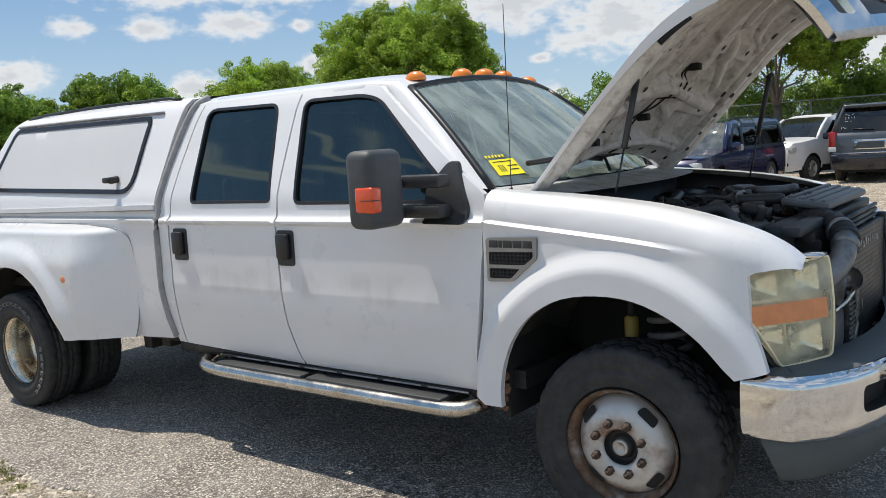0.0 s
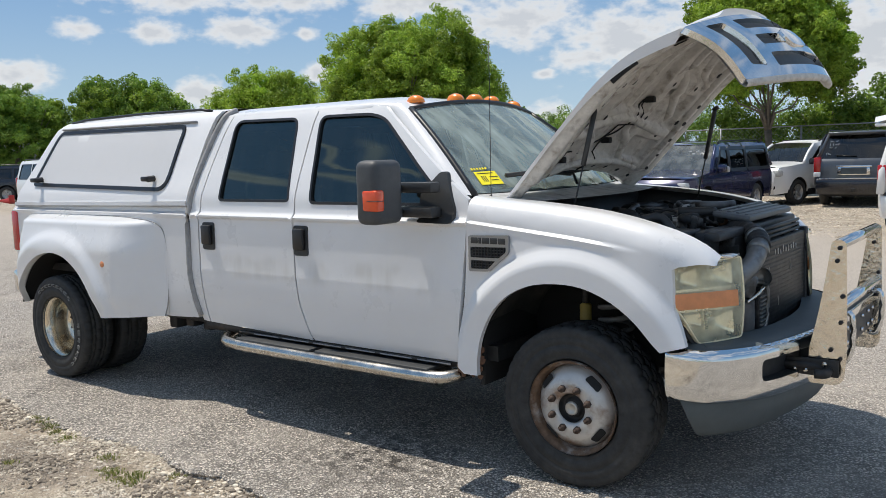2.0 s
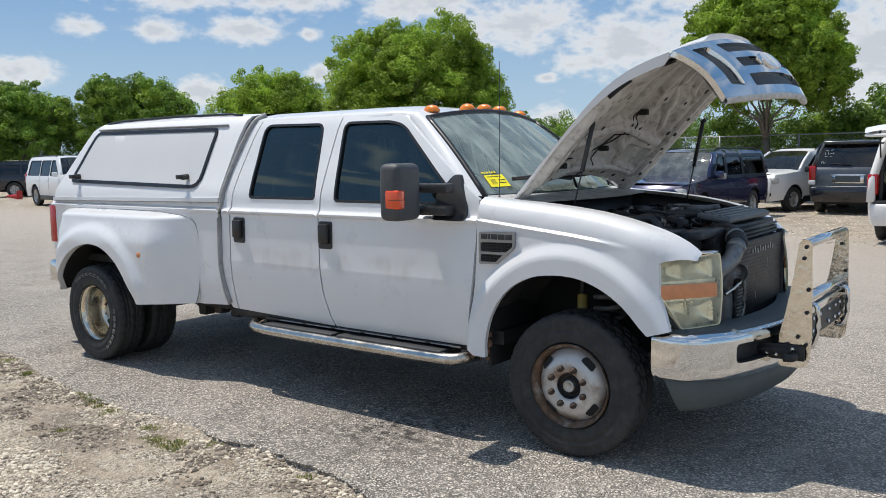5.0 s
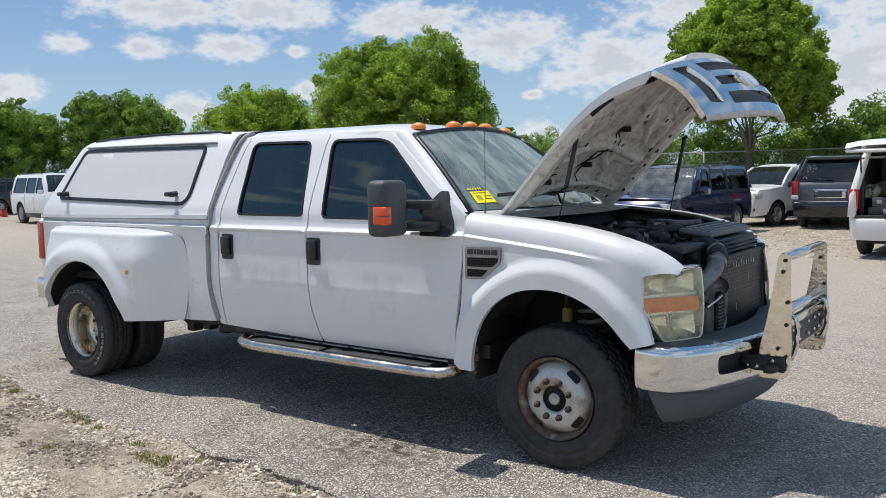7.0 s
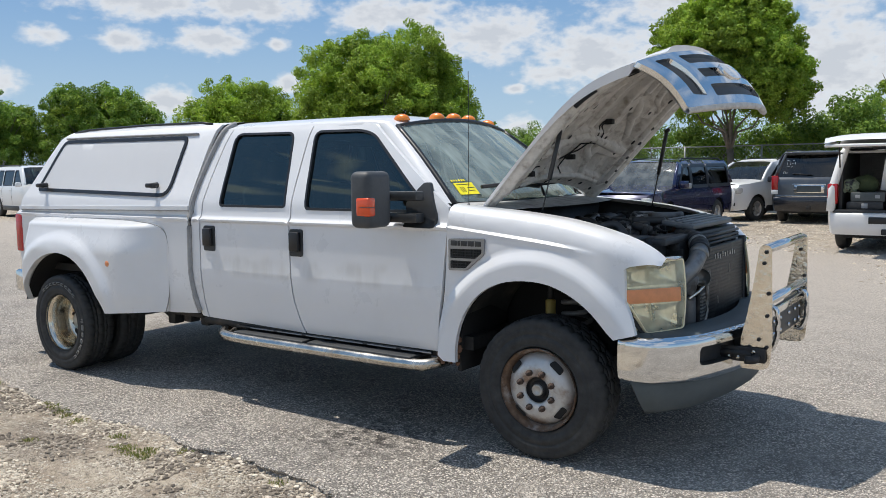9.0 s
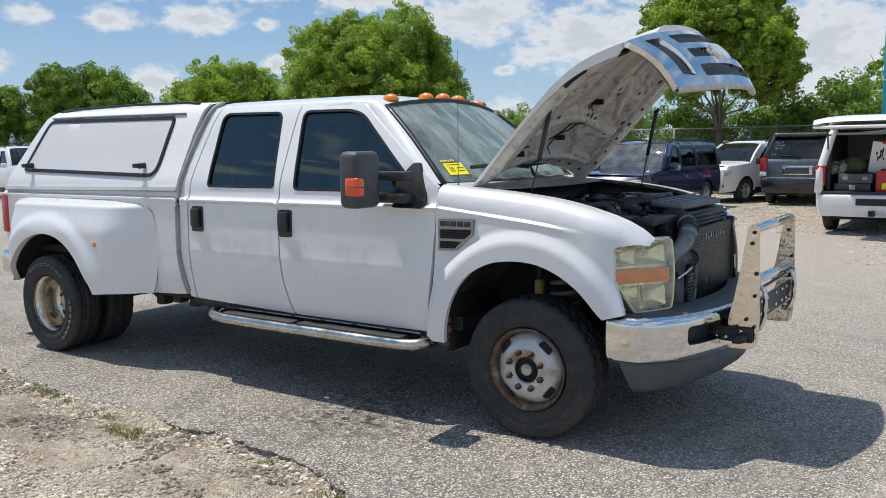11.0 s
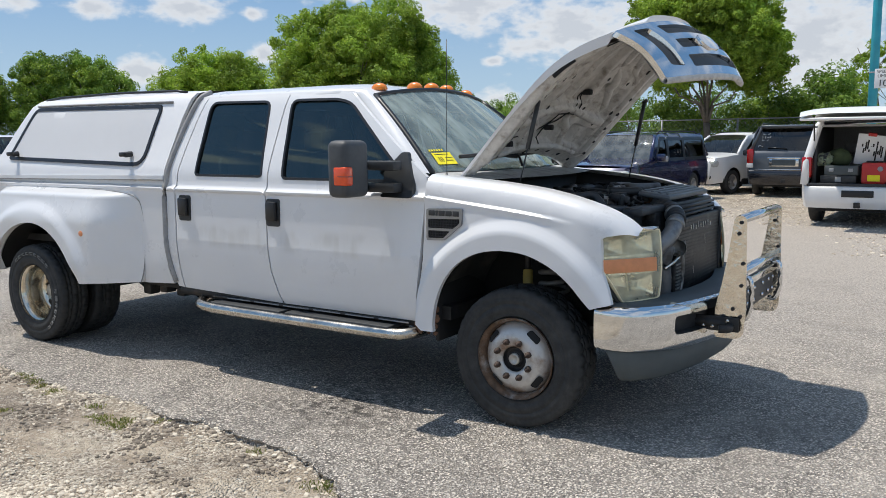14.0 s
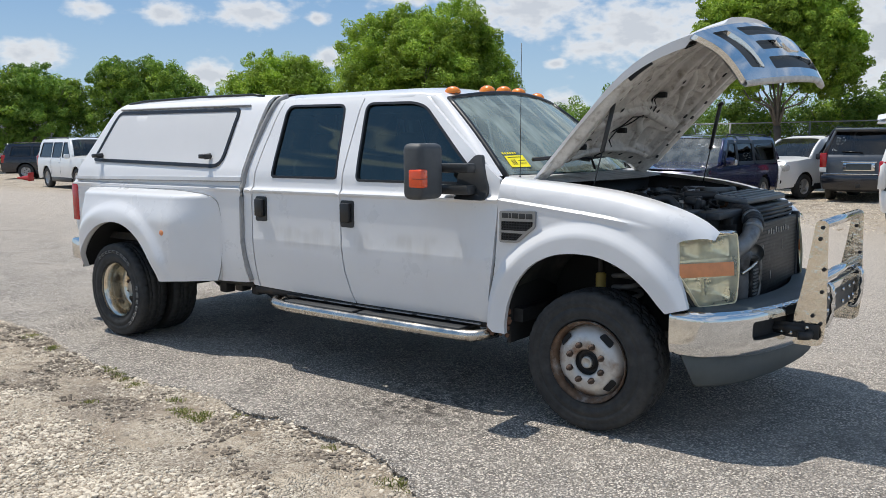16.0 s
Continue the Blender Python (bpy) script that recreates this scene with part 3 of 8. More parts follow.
        vals.append(d)
    a.data.foreach_set("value", vals)
    return tagged(ob, "pale worn asphalt lot with a broken edge and gravelly dirt", "ground", kind="structure")


lot = build_ground()


def broken_edge():
    """The raw dark face where the asphalt has broken off above the dirt."""
    tar = lot.data.materials[0]
    bm = bmesh.new()
    rows = []
    for x in np.arange(-7.0, 0.9, 0.014):
        jag = 0.020 * noise.noise((x * 9, 3.0, 0.0)) + 0.012 * noise.noise((x * 31, 5.0, 0.0)) + 0.006 * noise.noise((x * 80, 9.0, 0.0))
        y = edge_y(x) - 0.020 + jag
        lift = 0.002 + 0.004 * noise.noise((x * 13, 0.0, 2.0)) - 0.03 * ease(0.10, -0.15, noise.noise((x * 2.3, 0.0, 6.0)) + 0.25 * ease(-2.4, -1.4, x))
        rows.append([bm.verts.new(p) for p in ((x, y + 0.030, -0.004), (x, y + 0.012 + jag * 0.3, lift), (x, y, lift - 0.008), (x, y + 0.012, -0.03), (x, y + 0.004, -0.075))])
    for a, b in zip(rows, rows[1:]):
        for i in range(4):
            bm.faces.new((a[i], a[i + 1], b[i + 1], b[i]))
    return part("broken_edge", bm, tar, lot, smooth=False)


broken_edge()

# ---------------- the pickup truck ----------------
truck = thing("pickup_truck", "white crew-cab dually pickup with raised hood, parked on asphalt", "pickup truck")

cab_prof = spline([(0.45, -0.90), (0.52, -0.945), (0.58, -0.968), (0.70, -0.985), (0.84, -1.000), (0.912, -1.0025), (0.924, -1.003), (0.942, -1.0018), (1.0, -0.999), (1.20, -0.996), (1.262, -0.992),
                   (1.276, -1.006), (1.288, -1.008), (1.294, -1.002), (1.306, -0.980), (1.318, -0.974), (1.39, -0.966), (1.50, -0.930), (1.65, -0.868), (1.80, -0.806), (1.90, -0.760), (1.95, -0.725), (1.985, -0.66)])


def cab_at(x, z):
    return Vector((x, cab_prof(z) + 0.05 * ease(-1.0, -0.3, x) * ease(0.9, 1.4, z), z))


def level_lines(zs, x0, x1, step=0.02):
    """Level crease lines for sheet()."""
    return [[(x, z) for x in np.arange(x0, x1, step)] for z in zs]


BELT = level_lines((0.900, 0.912, 0.924, 0.932, 0.940, 0.955, 1.256, 1.264, 1.276, 1.288, 1.294, 1.300, 1.307, 1.318), -5.3, -0.55, 0.025)


def shift_in(f, d):
    return lambda x, z: f(x, z) + Vector((0, d, 0))


def band(outer, inner, place, lip=0.02):
    return sheet(outer, place, 0.025, [inner], lip)


B_LINE = [(-1.768, 0.535), (-1.80, 0.62), (-1.838, 0.75), (-1.858, 0.95), (-1.868, 1.25), (-1.87, 1.45), (-1.868, 1.65), (-1.862, 1.85), (-1.85, 1.95)]
C_LINE = [(-2.75, 0.56), (-2.768, 0.70), (-2.778, 0.95), (-2.780, 1.28), (-2.772, 1.42), (-2.742, 1.62), (-2.70, 1.82), (-2.66, 1.95)]
A_LINE = [(-0.655, 0.535), (-0.648, 0.70), (-0.61, 0.92), (-0.595, 1.15), (-0.59, 1.34), (-0.60, 1.405)]
G = 0.006
RW = rounded([(-2.585, 1.385), (-1.925, 1.385), (-2.01, 1.895), (-2.605, 1.905)], [0.03, 0.03, 0.06, 0.07])
FW = rounded([(-1.735, 1.375), (-0.78, 1.375), (-0.80, 1.45), (-1.28, 1.862), (-1.40, 1.892), (-1.81, 1.897)], [0.03, 0.03, 0.03, 0.10, 0.08, 0.06])


def grow(loop, d):
    c = np.mean(np.array(loop), axis=0)
    P = np.array(loop)
    out = []
    for i in range(len(P)):
        t = P[(i + 1) % len(P)] - P[i - 1]
        n = np.array([t[1], -t[0]]) / (np.linalg.norm(t) + 1e-9)
        if np.dot(n, P[i] - c) < 0:
            n = -n
        out.append(tuple(P[i] + n * d))
    return out


def side_of_truck(sgn):
    def put(name, bm, mat, parent=truck, label=""):
        return part(name, flip(bm) if sgn > 0 else bm, mat, parent, label)

    # doors
    front = [(x - G, z) for x, z in A_LINE] + [(-1.30, 1.925), (-1.42, 1.943)] + [(x + G, z) for x, z in B_LINE[::-1]]
    rear = [(x - G, z) for x, z in B_LINE] + [(x + G, z) for x, z in C_LINE[::-1]]
    for nm, loop, win in (("front", front, FW), ("rear", rear, RW)):
        d = put("door", sheet(loop, cab_at, 0.028, [win], 0.03, creases=BELT), DOORWHITE, label="white cab door with tinted window and faded decal ghosts")
        put("window_seal", band(grow(win, 0.006), grow(win, -0.010), shift_in(cab_at, -0.004), 0.03), TRIM, d)
        pane = put("window", sheet(win, shift_in(cab_at, 0.012), 0.04, lip=0.0), GLASS, d, "dark tinted door glass")
        hx = -1.79 if nm == "front" else -2.665
        hb = sheet(rounded([(hx - 0.068, 1.060), (hx + 0.054, 1.060), (hx + 0.054, 1.242), (hx - 0.068, 1.242)], 0.02), shift_in(cab_at, -0.006), 0.03, lip=0.02)
        base = put("handle_bezel", hb, BLACKPL, d)
        bm = bmesh.new()
        box(bm, hx - 0.05, hx + 0.035, -1.035, -1.0, 1.095, 1.225, 0.012)
        put("door_handle", bm, TRIM, d, "black pull-type door handle")
    # cab rear corner with the seam strip
    post = [(x - G, z) for x, z in C_LINE] + [(-2.742, 1.95), (-2.79, 1.80), (-2.835, 1.60), (-2.865, 1.40), (-2.872, 1.30), (-2.878, 0.9), (-2.855, 0.68), (-2.82, 0.565)]
    put("cab_corner", sheet(post, cab_at, 0.03, lip=0.05, creases=BELT), WHITE)
    # sill
    bm = bmesh.new()
    prof = [(0.49, -0.86), (0.495, -0.92), (0.51, -0.945), (0.545, -0.955), (0.57, -0.93)]
    rows = [[bm.verts.new((x, y, z)) for z, y in prof] for x in np.linspace(-2.82, -0.52, 12)]
    for a, b in zip(rows, rows[1:]):
        for k in range(len(prof) - 1):
            bm.faces.new((a[k], a[k + 1], b[k + 1], b[k]))
    put("rocker_panel", bm, DARK)
    put("sill_strip", new_box(-2.45, -0.72, -0.972, -0.955, 0.516, 0.530, 0.003), TRIM)
    for k in range(6):
        put("sill_clip", new_box(-2.30 + 0.27 * k, -2.07 + 0.27 * k, -0.9745, -0.971, 0.520, 0.527), GREYSEAL)
    rz = random.Random(4)
    for k in range(16):
        x, z = rz.uniform(-0.66, -0.52), rz.uniform(0.475, 0.53)
        if k > 9:
            x, z = -0.515 + rz.uniform(-0.012, 0.004), rz.uniform(0.52, 0.70)
        bm = bmesh.new()
        bmesh.ops.create_icosphere(bm, subdivisions=1, radius=rz.uniform(0.010, 0.026))
        for v in bm.verts:
            v.co = Vector((x + v.co.x * rz.uniform(0.8, 1.3), -0.985 + v.co.y * 0.35, z + v.co.z * rz.uniform(0.7, 1.2)))
        put("rust_scab", bm, RUST)

    # front fender: side, crowned top and the flared arch
    TOP = spline([(-0.62, 1.425), (-0.45, 1.405), (-0.2, 1.385), (0.10, 1.35), (0.31, 1.307), (0.50, 1.245), (0.60, 1.18), (0.66, 1.12)])
    ARCH = curve([(-0.515, 0.50), (-0.515, 0.58), (-0.49, 0.70), (-0.43, 0.82), (-0.33, 0.925), (-0.20, 0.99), (-0.05, 1.012), (0.10, 1.0), (0.24, 0.945), (0.35, 0.865), (0.43, 0.775), (0.47, 0.735)], 3)

    def ledge_z(x):
        return 1.290 - 0.105 * max(x + 0.6, 0.0) - 0.10 * max(x + 0.05, 0.0) ** 2

    def fender(x, s):
        t = TOP(x)
        r = 0.105
        flare = 0.0
        dist = math.hypot((x + 0.02) / 0.53, (s - 0.47) / 0.55)
        flare = 0.006 * ease(1.55, 1.30, dist) + 0.042 * (0.5 * ease(1.315, 1.16, dist) + 0.5 * min(max((1.30 - dist) / 0.13, 0.0), 1.0))
        cut = t - r
        if s <= cut:
            z, y = s, -0.985
        else:
            q = (s - cut) / r
            if q < 1.4:
                a = q / 1.4 * math.pi / 2
                z, y = cut + r * math.sin(a), -0.985 + r * (1 - math.cos(a)) * 0.9
            else:
                z, y = t, -0.985 + r * 0.9 + (q - 1.4) * r
        led = ledge_z(x)
        y += 0.007 * ease(led, led + 0.012, s) * ease(0.40, 0.12, x) - 0.006 * ease(led - 0.03, led, s) * ease(led + 0.015, led, s) * ease(0.40, 0.12, x)
        nose = 0.10 * ease(0.36, 0.75, x) ** 1.3
        return Vector((x, y - flare + nose * ease(0.6, 1.0, z) + 0.012 * ease(0.95, 0.7, s), z))
    loop = [(-0.585, 1.34), (-0.588, 1.15), (-0.602, 0.92), (-0.64, 0.70), (-0.64, 0.53), (-0.60, 0.50)] + list(ARCH) + [(0.50, 0.745), (0.575, 0.765), (0.55, 0.84), (0.515, 0.93), (0.505, 1.10), (0.53, 1.115), (0.655, 1.125)]
    loop += [(x, TOP(x) + 0.115) for x in (0.64, 0.58, 0.45, 0.3, 0.1, -0.1, -0.3, -0.45, -0.585)]
    lines = [[(x, ledge_z(x) + d) for x in np.arange(-0.58, 0.42, 0.014)] for d in (-0.03, -0.014, 0.0, 0.007, 0.014, 0.021, 0.032)]
    lines += [[(-0.02 + 0.53 * k * math.cos(a), 0.47 + 0.55 * k * math.sin(a)) for a in np.linspace(-0.1, math.pi + 0.1, 80)] for k in (1.10, 1.135, 1.17, 1.20, 1.235, 1.27, 1.30, 1.33)]
    put("front_fender", sheet(loop, fender, 0.024, lip=0.03, creases=lines), WHITE, label="white front fender with rust eating the rear arch edge")
    # inner wheel arch
    bm = bmesh.new()
    inner = [Vector((x, 0, z)) for x, z in ARCH]
    rows = [[bm.verts.new((p.x * k, y, 0.42 + (p.z - 0.42) * k2)) for p in inner] for y, k, k2 in ((-0.97, 1.01, 1.0), (-0.94, 1.08, 1.08), (-0.62, 1.10, 1.10), (-0.42, 1.05, 1.05))]
    for a, b in zip(rows, rows[1:]):
        for i in range(len(a) - 1):
            bm.faces.new((a[i], a[i + 1], b[i + 1], b[i]))
    put("arch_liner", bm, LINER)
    put("splash_shield", new_box(-0.545, -0.515, -0.95, -0.40, 0.43, 0.80, 0.008), BLACK)
    put("inner_arch", new_box(-0.60, 0.62, -0.40, -0.375, 0.50, 1.16, 0.01), BLACK)

    # bed side and the wide rear fender over the dual wheels
    def bed_at(x, z):
        t = ease(1.310, 1.290, z)
        return Vector((x, -0.972 - 0.028 * t - 0.008 * ease(1.262, 1.276, z) * ease(1.297, 1.288, z) + 0.03 * ease(0.75, 0.52, z), z))
    bed = [(-2.905, 1.352), (-2.905, 0.90), (-2.89, 0.70), (-2.86, 0.58), (-3.15, 0.562), (-3.58, 0.562), (-3.62, 0.78), (-3.82, 1.0), (-4.1, 1.10), (-4.38, 1.12), (-4.70, 1.08), (-4.95, 0.92), (-5.06, 0.70), (-5.08, 0.62), (-5.20, 0.66), (-5.27, 0.95), (-5.27, 1.325)]
    put("bed_side", sheet(bed, bed_at, 0.04, lip=0.04, creases=BELT), WHITE)
    RARCH = curve([(-3.715, 0.535), (-3.755, 0.62), (-3.83, 0.74), (-3.93, 0.85), (-4.06, 0.935), (-4.20, 0.98), (-4.36, 0.985), (-4.52, 0.95), (-4.66, 0.88), (-4.78, 0.77), (-4.86, 0.64), (-4.90, 0.55)], 3)

    def flare_at(x, z):
        out = ease(-3.14, -3.60, x) ** 0.85 * (0.72 * ease(1.266, 1.212, z) ** 0.7 + 0.28 * ease(1.235, 1.0, z)) * ease(-5.08, -4.82, x)
        dist = math.hypot((x + 4.33) / 0.585, (z - 0.45) / 0.55)
        lip = 0.036 * ease(1.32, 1.15, dist) * out
        return Vector((x, -0.995 - 0.195 * out - lip + 0.03 * ease(0.72, 0.52, z) * out, z))
    fl = [(-3.20, 0.565), (-3.17, 0.66), (-3.145, 0.82), (-3.14, 0.98), (-3.16, 1.13), (-3.20, 1.20), (-3.30, 1.240), (-3.6, 1.258), (-4.2, 1.265), (-4.75, 1.266), (-4.97, 1.25), (-5.05, 1.17), (-5.065, 0.90), (-5.04, 0.62), (-5.0, 0.55)] + list(RARCH)[::-1]
    f = put("rear_fender", sheet(fl, flare_at, 0.025, lip=0.05, creases=[[(-4.33 + 0.585 * k * math.cos(a), 0.45 + 0.55 * k * math.sin(a)) for a in np.linspace(-0.1, math.pi + 0.1, 80)] for k in (1.10, 1.13, 1.16, 1.20, 1.24, 1.28, 1.31)] + level_lines((1.255, 1.245, 1.235, 1.222, 1.21, 1.195, 1.18), -4.95, -3.25)), WHITE, label="wide white dual-wheel rear fender")
    seam = curve([(-3.20, 0.565), (-3.17, 0.66), (-3.145, 0.82), (-3.14, 0.98), (-3.16, 1.13), (-3.20, 1.20), (-3.30, 1.240), (-3.6, 1.258), (-4.2, 1.265), (-4.75, 1.266)], 5)
    put("fender_seam", tube(bmesh.new(), [flare_at(x, z) + Vector((0, -0.001, 0)) for x, z in seam], 0.0042, 6), GREYSEAL, f)
    bm = bmesh.new()
    bmesh.ops.create_uvsphere(bm, u_segments=14, v_segments=8, radius=0.024)
    for v in bm.verts:
        v.co = Vector((-3.66 + v.co.x * 1.25, -1.186 + v.co.y * 0.5, 0.93 + v.co.z))
    put("side_marker", bm, AMBERHAZE, f, "faded amber marker lamp")
    bm = bmesh.new()
    rows = [[bm.verts.new((-4.33 + (x + 4.33) * k, y, 0.42 + (z - 0.42) * k)) for x, z in RARCH] for y, k in ((-1.165, 1.01), (-1.1, 1.05), (-0.55, 1.05))]
    for a, b in zip(rows, rows[1:]):
        for i in range(len(a) - 1):
            bm.faces.new((a[i], a[i + 1], b[i + 1], b[i]))
    put("arch_liner", bm, BLACK)
    put("inner_arch", new_box(-4.95, -3.70, -0.600, -0.575, 0.50, 1.06, 0.01), BLACK)
    # tail lamp
    put("tail_lamp", new_box(-5.305, -5.20, -1.012, -0.86, 0.94, 1.285, 0.02), REDLENS, label="tall red tail lamp")

    # camper shell side
    sh_prof = spline([(1.352, -0.992), (1.40, -0.985), (1.45, -0.968), (1.50, -0.945), (1.90, -0.775), (1.95, -0.745), (1.985, -0.70), (2.02, -0.60)])

    def shell_at(x, z):
        return Vector((x, sh_prof(z), z))
    s_loop = [(-2.905, 1.362), (-5.225, 1.335), (-5.20, 1.43), (-4.90, 1.93), (-4.80, 2.005), (-2.83, 1.985), (-2.865, 1.80), (-2.895, 1.55)]
    SW = rounded([(-4.985, 1.497), (-3.17, 1.456), (-3.13, 1.893), (-4.80, 1.908)], [0.05, 0.10, 0.05, 0.05])
    c = put("shell_side", sheet(s_loop, shell_at, 0.035, [SW], 0.03), SHELLWHITE, label="white camper shell side over the cargo bed")
    put("shell_window_frame", band(grow(SW, 0.014), grow(SW, -0.014), shift_in(shell_at, -0.012), 0.03), TRIM, c)
    w = put("side_door", sheet(grow(SW, -0.014), shift_in(shell_at, -0.006), 0.05, lip=0.01), PANELWHITE, c, "white hinged shell side door with two latches")
    bm = bmesh.new()
    tube(bm, [shell_at(x, z) + Vector((0, -0.010, 0)) for x, z in ((-4.80, 1.936), (-4.4, 1.934), (-3.8, 1.930), (-3.02, 1.920))], 0.009, 6)
    put("drip_rail", bm, GREYSEAL, c)
    for lx in (-4.86, -3.32):
        bm = bmesh.new()
        tube(bm, [(lx, -0.945, 1.535), (lx, -1.0, 1.53)], 0.022, 10)
        box(bm, lx - 0.05, lx + 0.025, -1.025, -0.995, 1.515, 1.55, 0.01)
        put("latch", bm, TRIM, c, "black twist latch")
    bm = bmesh.new()
    tube(bm, [(-4.80, -0.68, 1.990), (-4.6, -0.675, 2.008), (-3.8, -0.67, 2.018), (-3.1, -0.67, 2.010), (-2.98, -0.67, 1.995)], 0.010, 8)
    put("roof_rail", bm, TRIM, c, "black roof rail")
    put("base_flange", sheet([(-2.90, 1.350), (-5.232, 1.324), (-5.232, 1.352), (-2.90, 1.380)], lambda u, v: Vector((u, -1.002, v)), 0.06, lip=0.02), SHELLWHITE, c)
    put("base_seal", sheet([(-2.90, 1.342), (-5.235, 1.316), (-5.235, 1.323), (-2.90, 1.349)], lambda u, v: Vector((u, -0.992, v)), 0.06, lip=0.01), GREYSEAL, c)
    # seam strip between the bed with its shell and the cab
    bm = bmesh.new()
    line = [(-2.83, 0.60), (-2.868, 0.75), (-2.888, 0.95), (-2.888, 1.30), (-2.878, 1.42), (-2.845, 1.62), (-2.80, 1.80), (-2.755, 1.93), (-2.72, 1.985)]
    tube(bm, [cab_at(x, z) + Vector((0, -0.004, 0)) for x, z in curve(line, 4)], 0.021, 8)
    put("gap_seal", bm, GREYSEAL)


side_of_truck(-1)
side_of_truck(1)


def grid_sheet(rows, bm=None):
    bm = bm or bmesh.new()
    R = [[bm.verts.new(p) for p in r] for r in rows]
    for a, b in zip(R, R[1:]):
        for i in range(len(a) - 1):
            bm.faces.new((a[i], a[i + 1], b[i + 1], b[i]))
    return bm


# cab roof
def roof_row(x, crown, edge_y_, edge_z):
    row = []
    for k in range(-12, 13):
        s = k / 12
        row.append((x, s * edge_y_, crown - (crown - edge_z) * abs(s) ** 5))
    return [(x - 0.01, -edge_y_ - 0.004, edge_z - 0.05)] + row + [(x - 0.01, edge_y_ + 0.004, edge_z - 0.05)]


xs = [-1.155, -1.19, -1.22, -1.26, -1.30, -1.35, -1.42, -1.6, -2.0, -2.4, -2.7, -2.74]
part("roof", grid_sheet([roof_row(x, 1.955 + 0.055 * ease(-1.1, -1.5, x), 0.735 - 0.085 * ease(-1.40, -1.15, x), 1.945 - 0.042 * ease(-1.38, -1.15, x)) for x in xs]), WHITE, truck)
# shell roof
part("shell_roof", grid_sheet([roof_row(x, z, 0.70, z - 0.035) for x, z in ((-2.83, 2.015), (-3.4, 2.03), (-4.2, 2.03), (-4.7, 2.02), (-4.82, 2.0))]), SHELLWHITE, truck)
part("shell_tailgate", grid_sheet([roof_row(x, z, y, z - 0.01) for x, z, y in ((-4.82, 2.0, 0.69), (-4.95, 1.86, 0.76), (-5.2, 1.43, 0.95), (-5.225, 1.335, 0.98))]), SHELLWHITE, truck)
part("tailgate", new_box(-5.30, -5.24, -0.86, 0.86, 0.62, 1.335, 0.015), WHITE, truck)
part("rear_bumper", new_box(-5.47, -5.28, -0.96, 0.96, 0.56, 0.76, 0.03), CHROME, truck, "chrome rear step bumper")

# windscreen and its pillars
def screen(s, t):
    """s across -1..1, t from the cowl up."""
    y = s * (0.86 - 0.19 * t)
    x = -0.47 - 0.65 * t - (0.15 - 0.09 * t) * s * s
    z = 1.43 + 0.535 * t - 0.075 * t * s * s * 0.75 + 0.02 * math.sin(math.pi * t)
    return Vector((x, y, z))


part("windscreen", grid_sheet([[screen(s, t) for s in np.linspace(-0.98, 0.98, 21)] for t in np.linspace(0, 1, 9)]), CLEAR, truck, "dusty clear windscreen with sky glare in its colour")
bm = bmesh.new()
for a in (-1, 1):
    tube(bm, [screen(a, t) for t in np.linspace(-0.02, 1.0, 10)], 0.020, 6)
tube(bm, [screen(s, 1.0) + Vector((0, 0, 0.0)) for s in np.linspace(-1, 1, 15)], 0.017, 6)
part("windscreen_seal", bm, TRIM, truck)
for a in (-1, 1):
    bm = bmesh.new()
    rows = []
    for t in np.linspace(-0.04, 1.04, 10):
        p = screen(a, t)
        dx, dy = -0.10 * (1 - 0.2 * t), 0.075 * a * (1 - 0.35 * t)
        rows.append([p + Vector((0.0, -0.012 * a, 0.004)), p + Vector((-0.03, 0.028 * a, 0.018)), p + Vector((dx * 0.75, dy * 0.75, 0.006)), p + Vector((dx * 1.2, dy, -0.02)), p + Vector((dx * 1.6, dy * 1.1, -0.05))])
    for x in (-1.42, -1.62):
        rows.append([Vector((x, a * y, z)) for y, z in ((0.66, 1.964), (0.70, 1.961), (0.725, 1.953), (0.742, 1.934), (0.750, 1.900))])
    grid_sheet(rows, bm)
    part("windscreen_pillar", bm, WHITE, truck)
# cowl
COWL = material("dusty_cowl", (0.40, 0.40, 0.39), 0.7, vary=0.2, scale=14, second=(0.22, 0.21, 0.20), second_scale=8)
part("cowl", grid_sheet([[Vector((screen(s, 0).x + d * 0.9, s * (0.86 + 0.02 * d), 1.425 - 0.13 * d)) for s in np.linspace(-1, 1, 15)] for d in (0.0, 0.1, 0.2, 0.3)]), COWL, truck)

# five roof lamps
for y, x, z in ((-0.54, -1.245, 1.965), (-0.20, -1.20, 1.985), (0.0, -1.195, 1.99), (0.20, -1.20, 1.985), (0.54, -1.245, 1.965)):
    bm = bmesh.new()
    bmesh.ops.create_uvsphere(bm, u_segments=16, v_segments=10, radius=1.0)
    for v in bm.verts:
        v.co = Vector((x + v.co.x * 0.062, y + v.co.y * 0.040, z - 0.010 + max(v.co.z, -0.1) * 0.043))
    part("roof_lamp", bm, AMBER, truck, "amber cab clearance lamp")


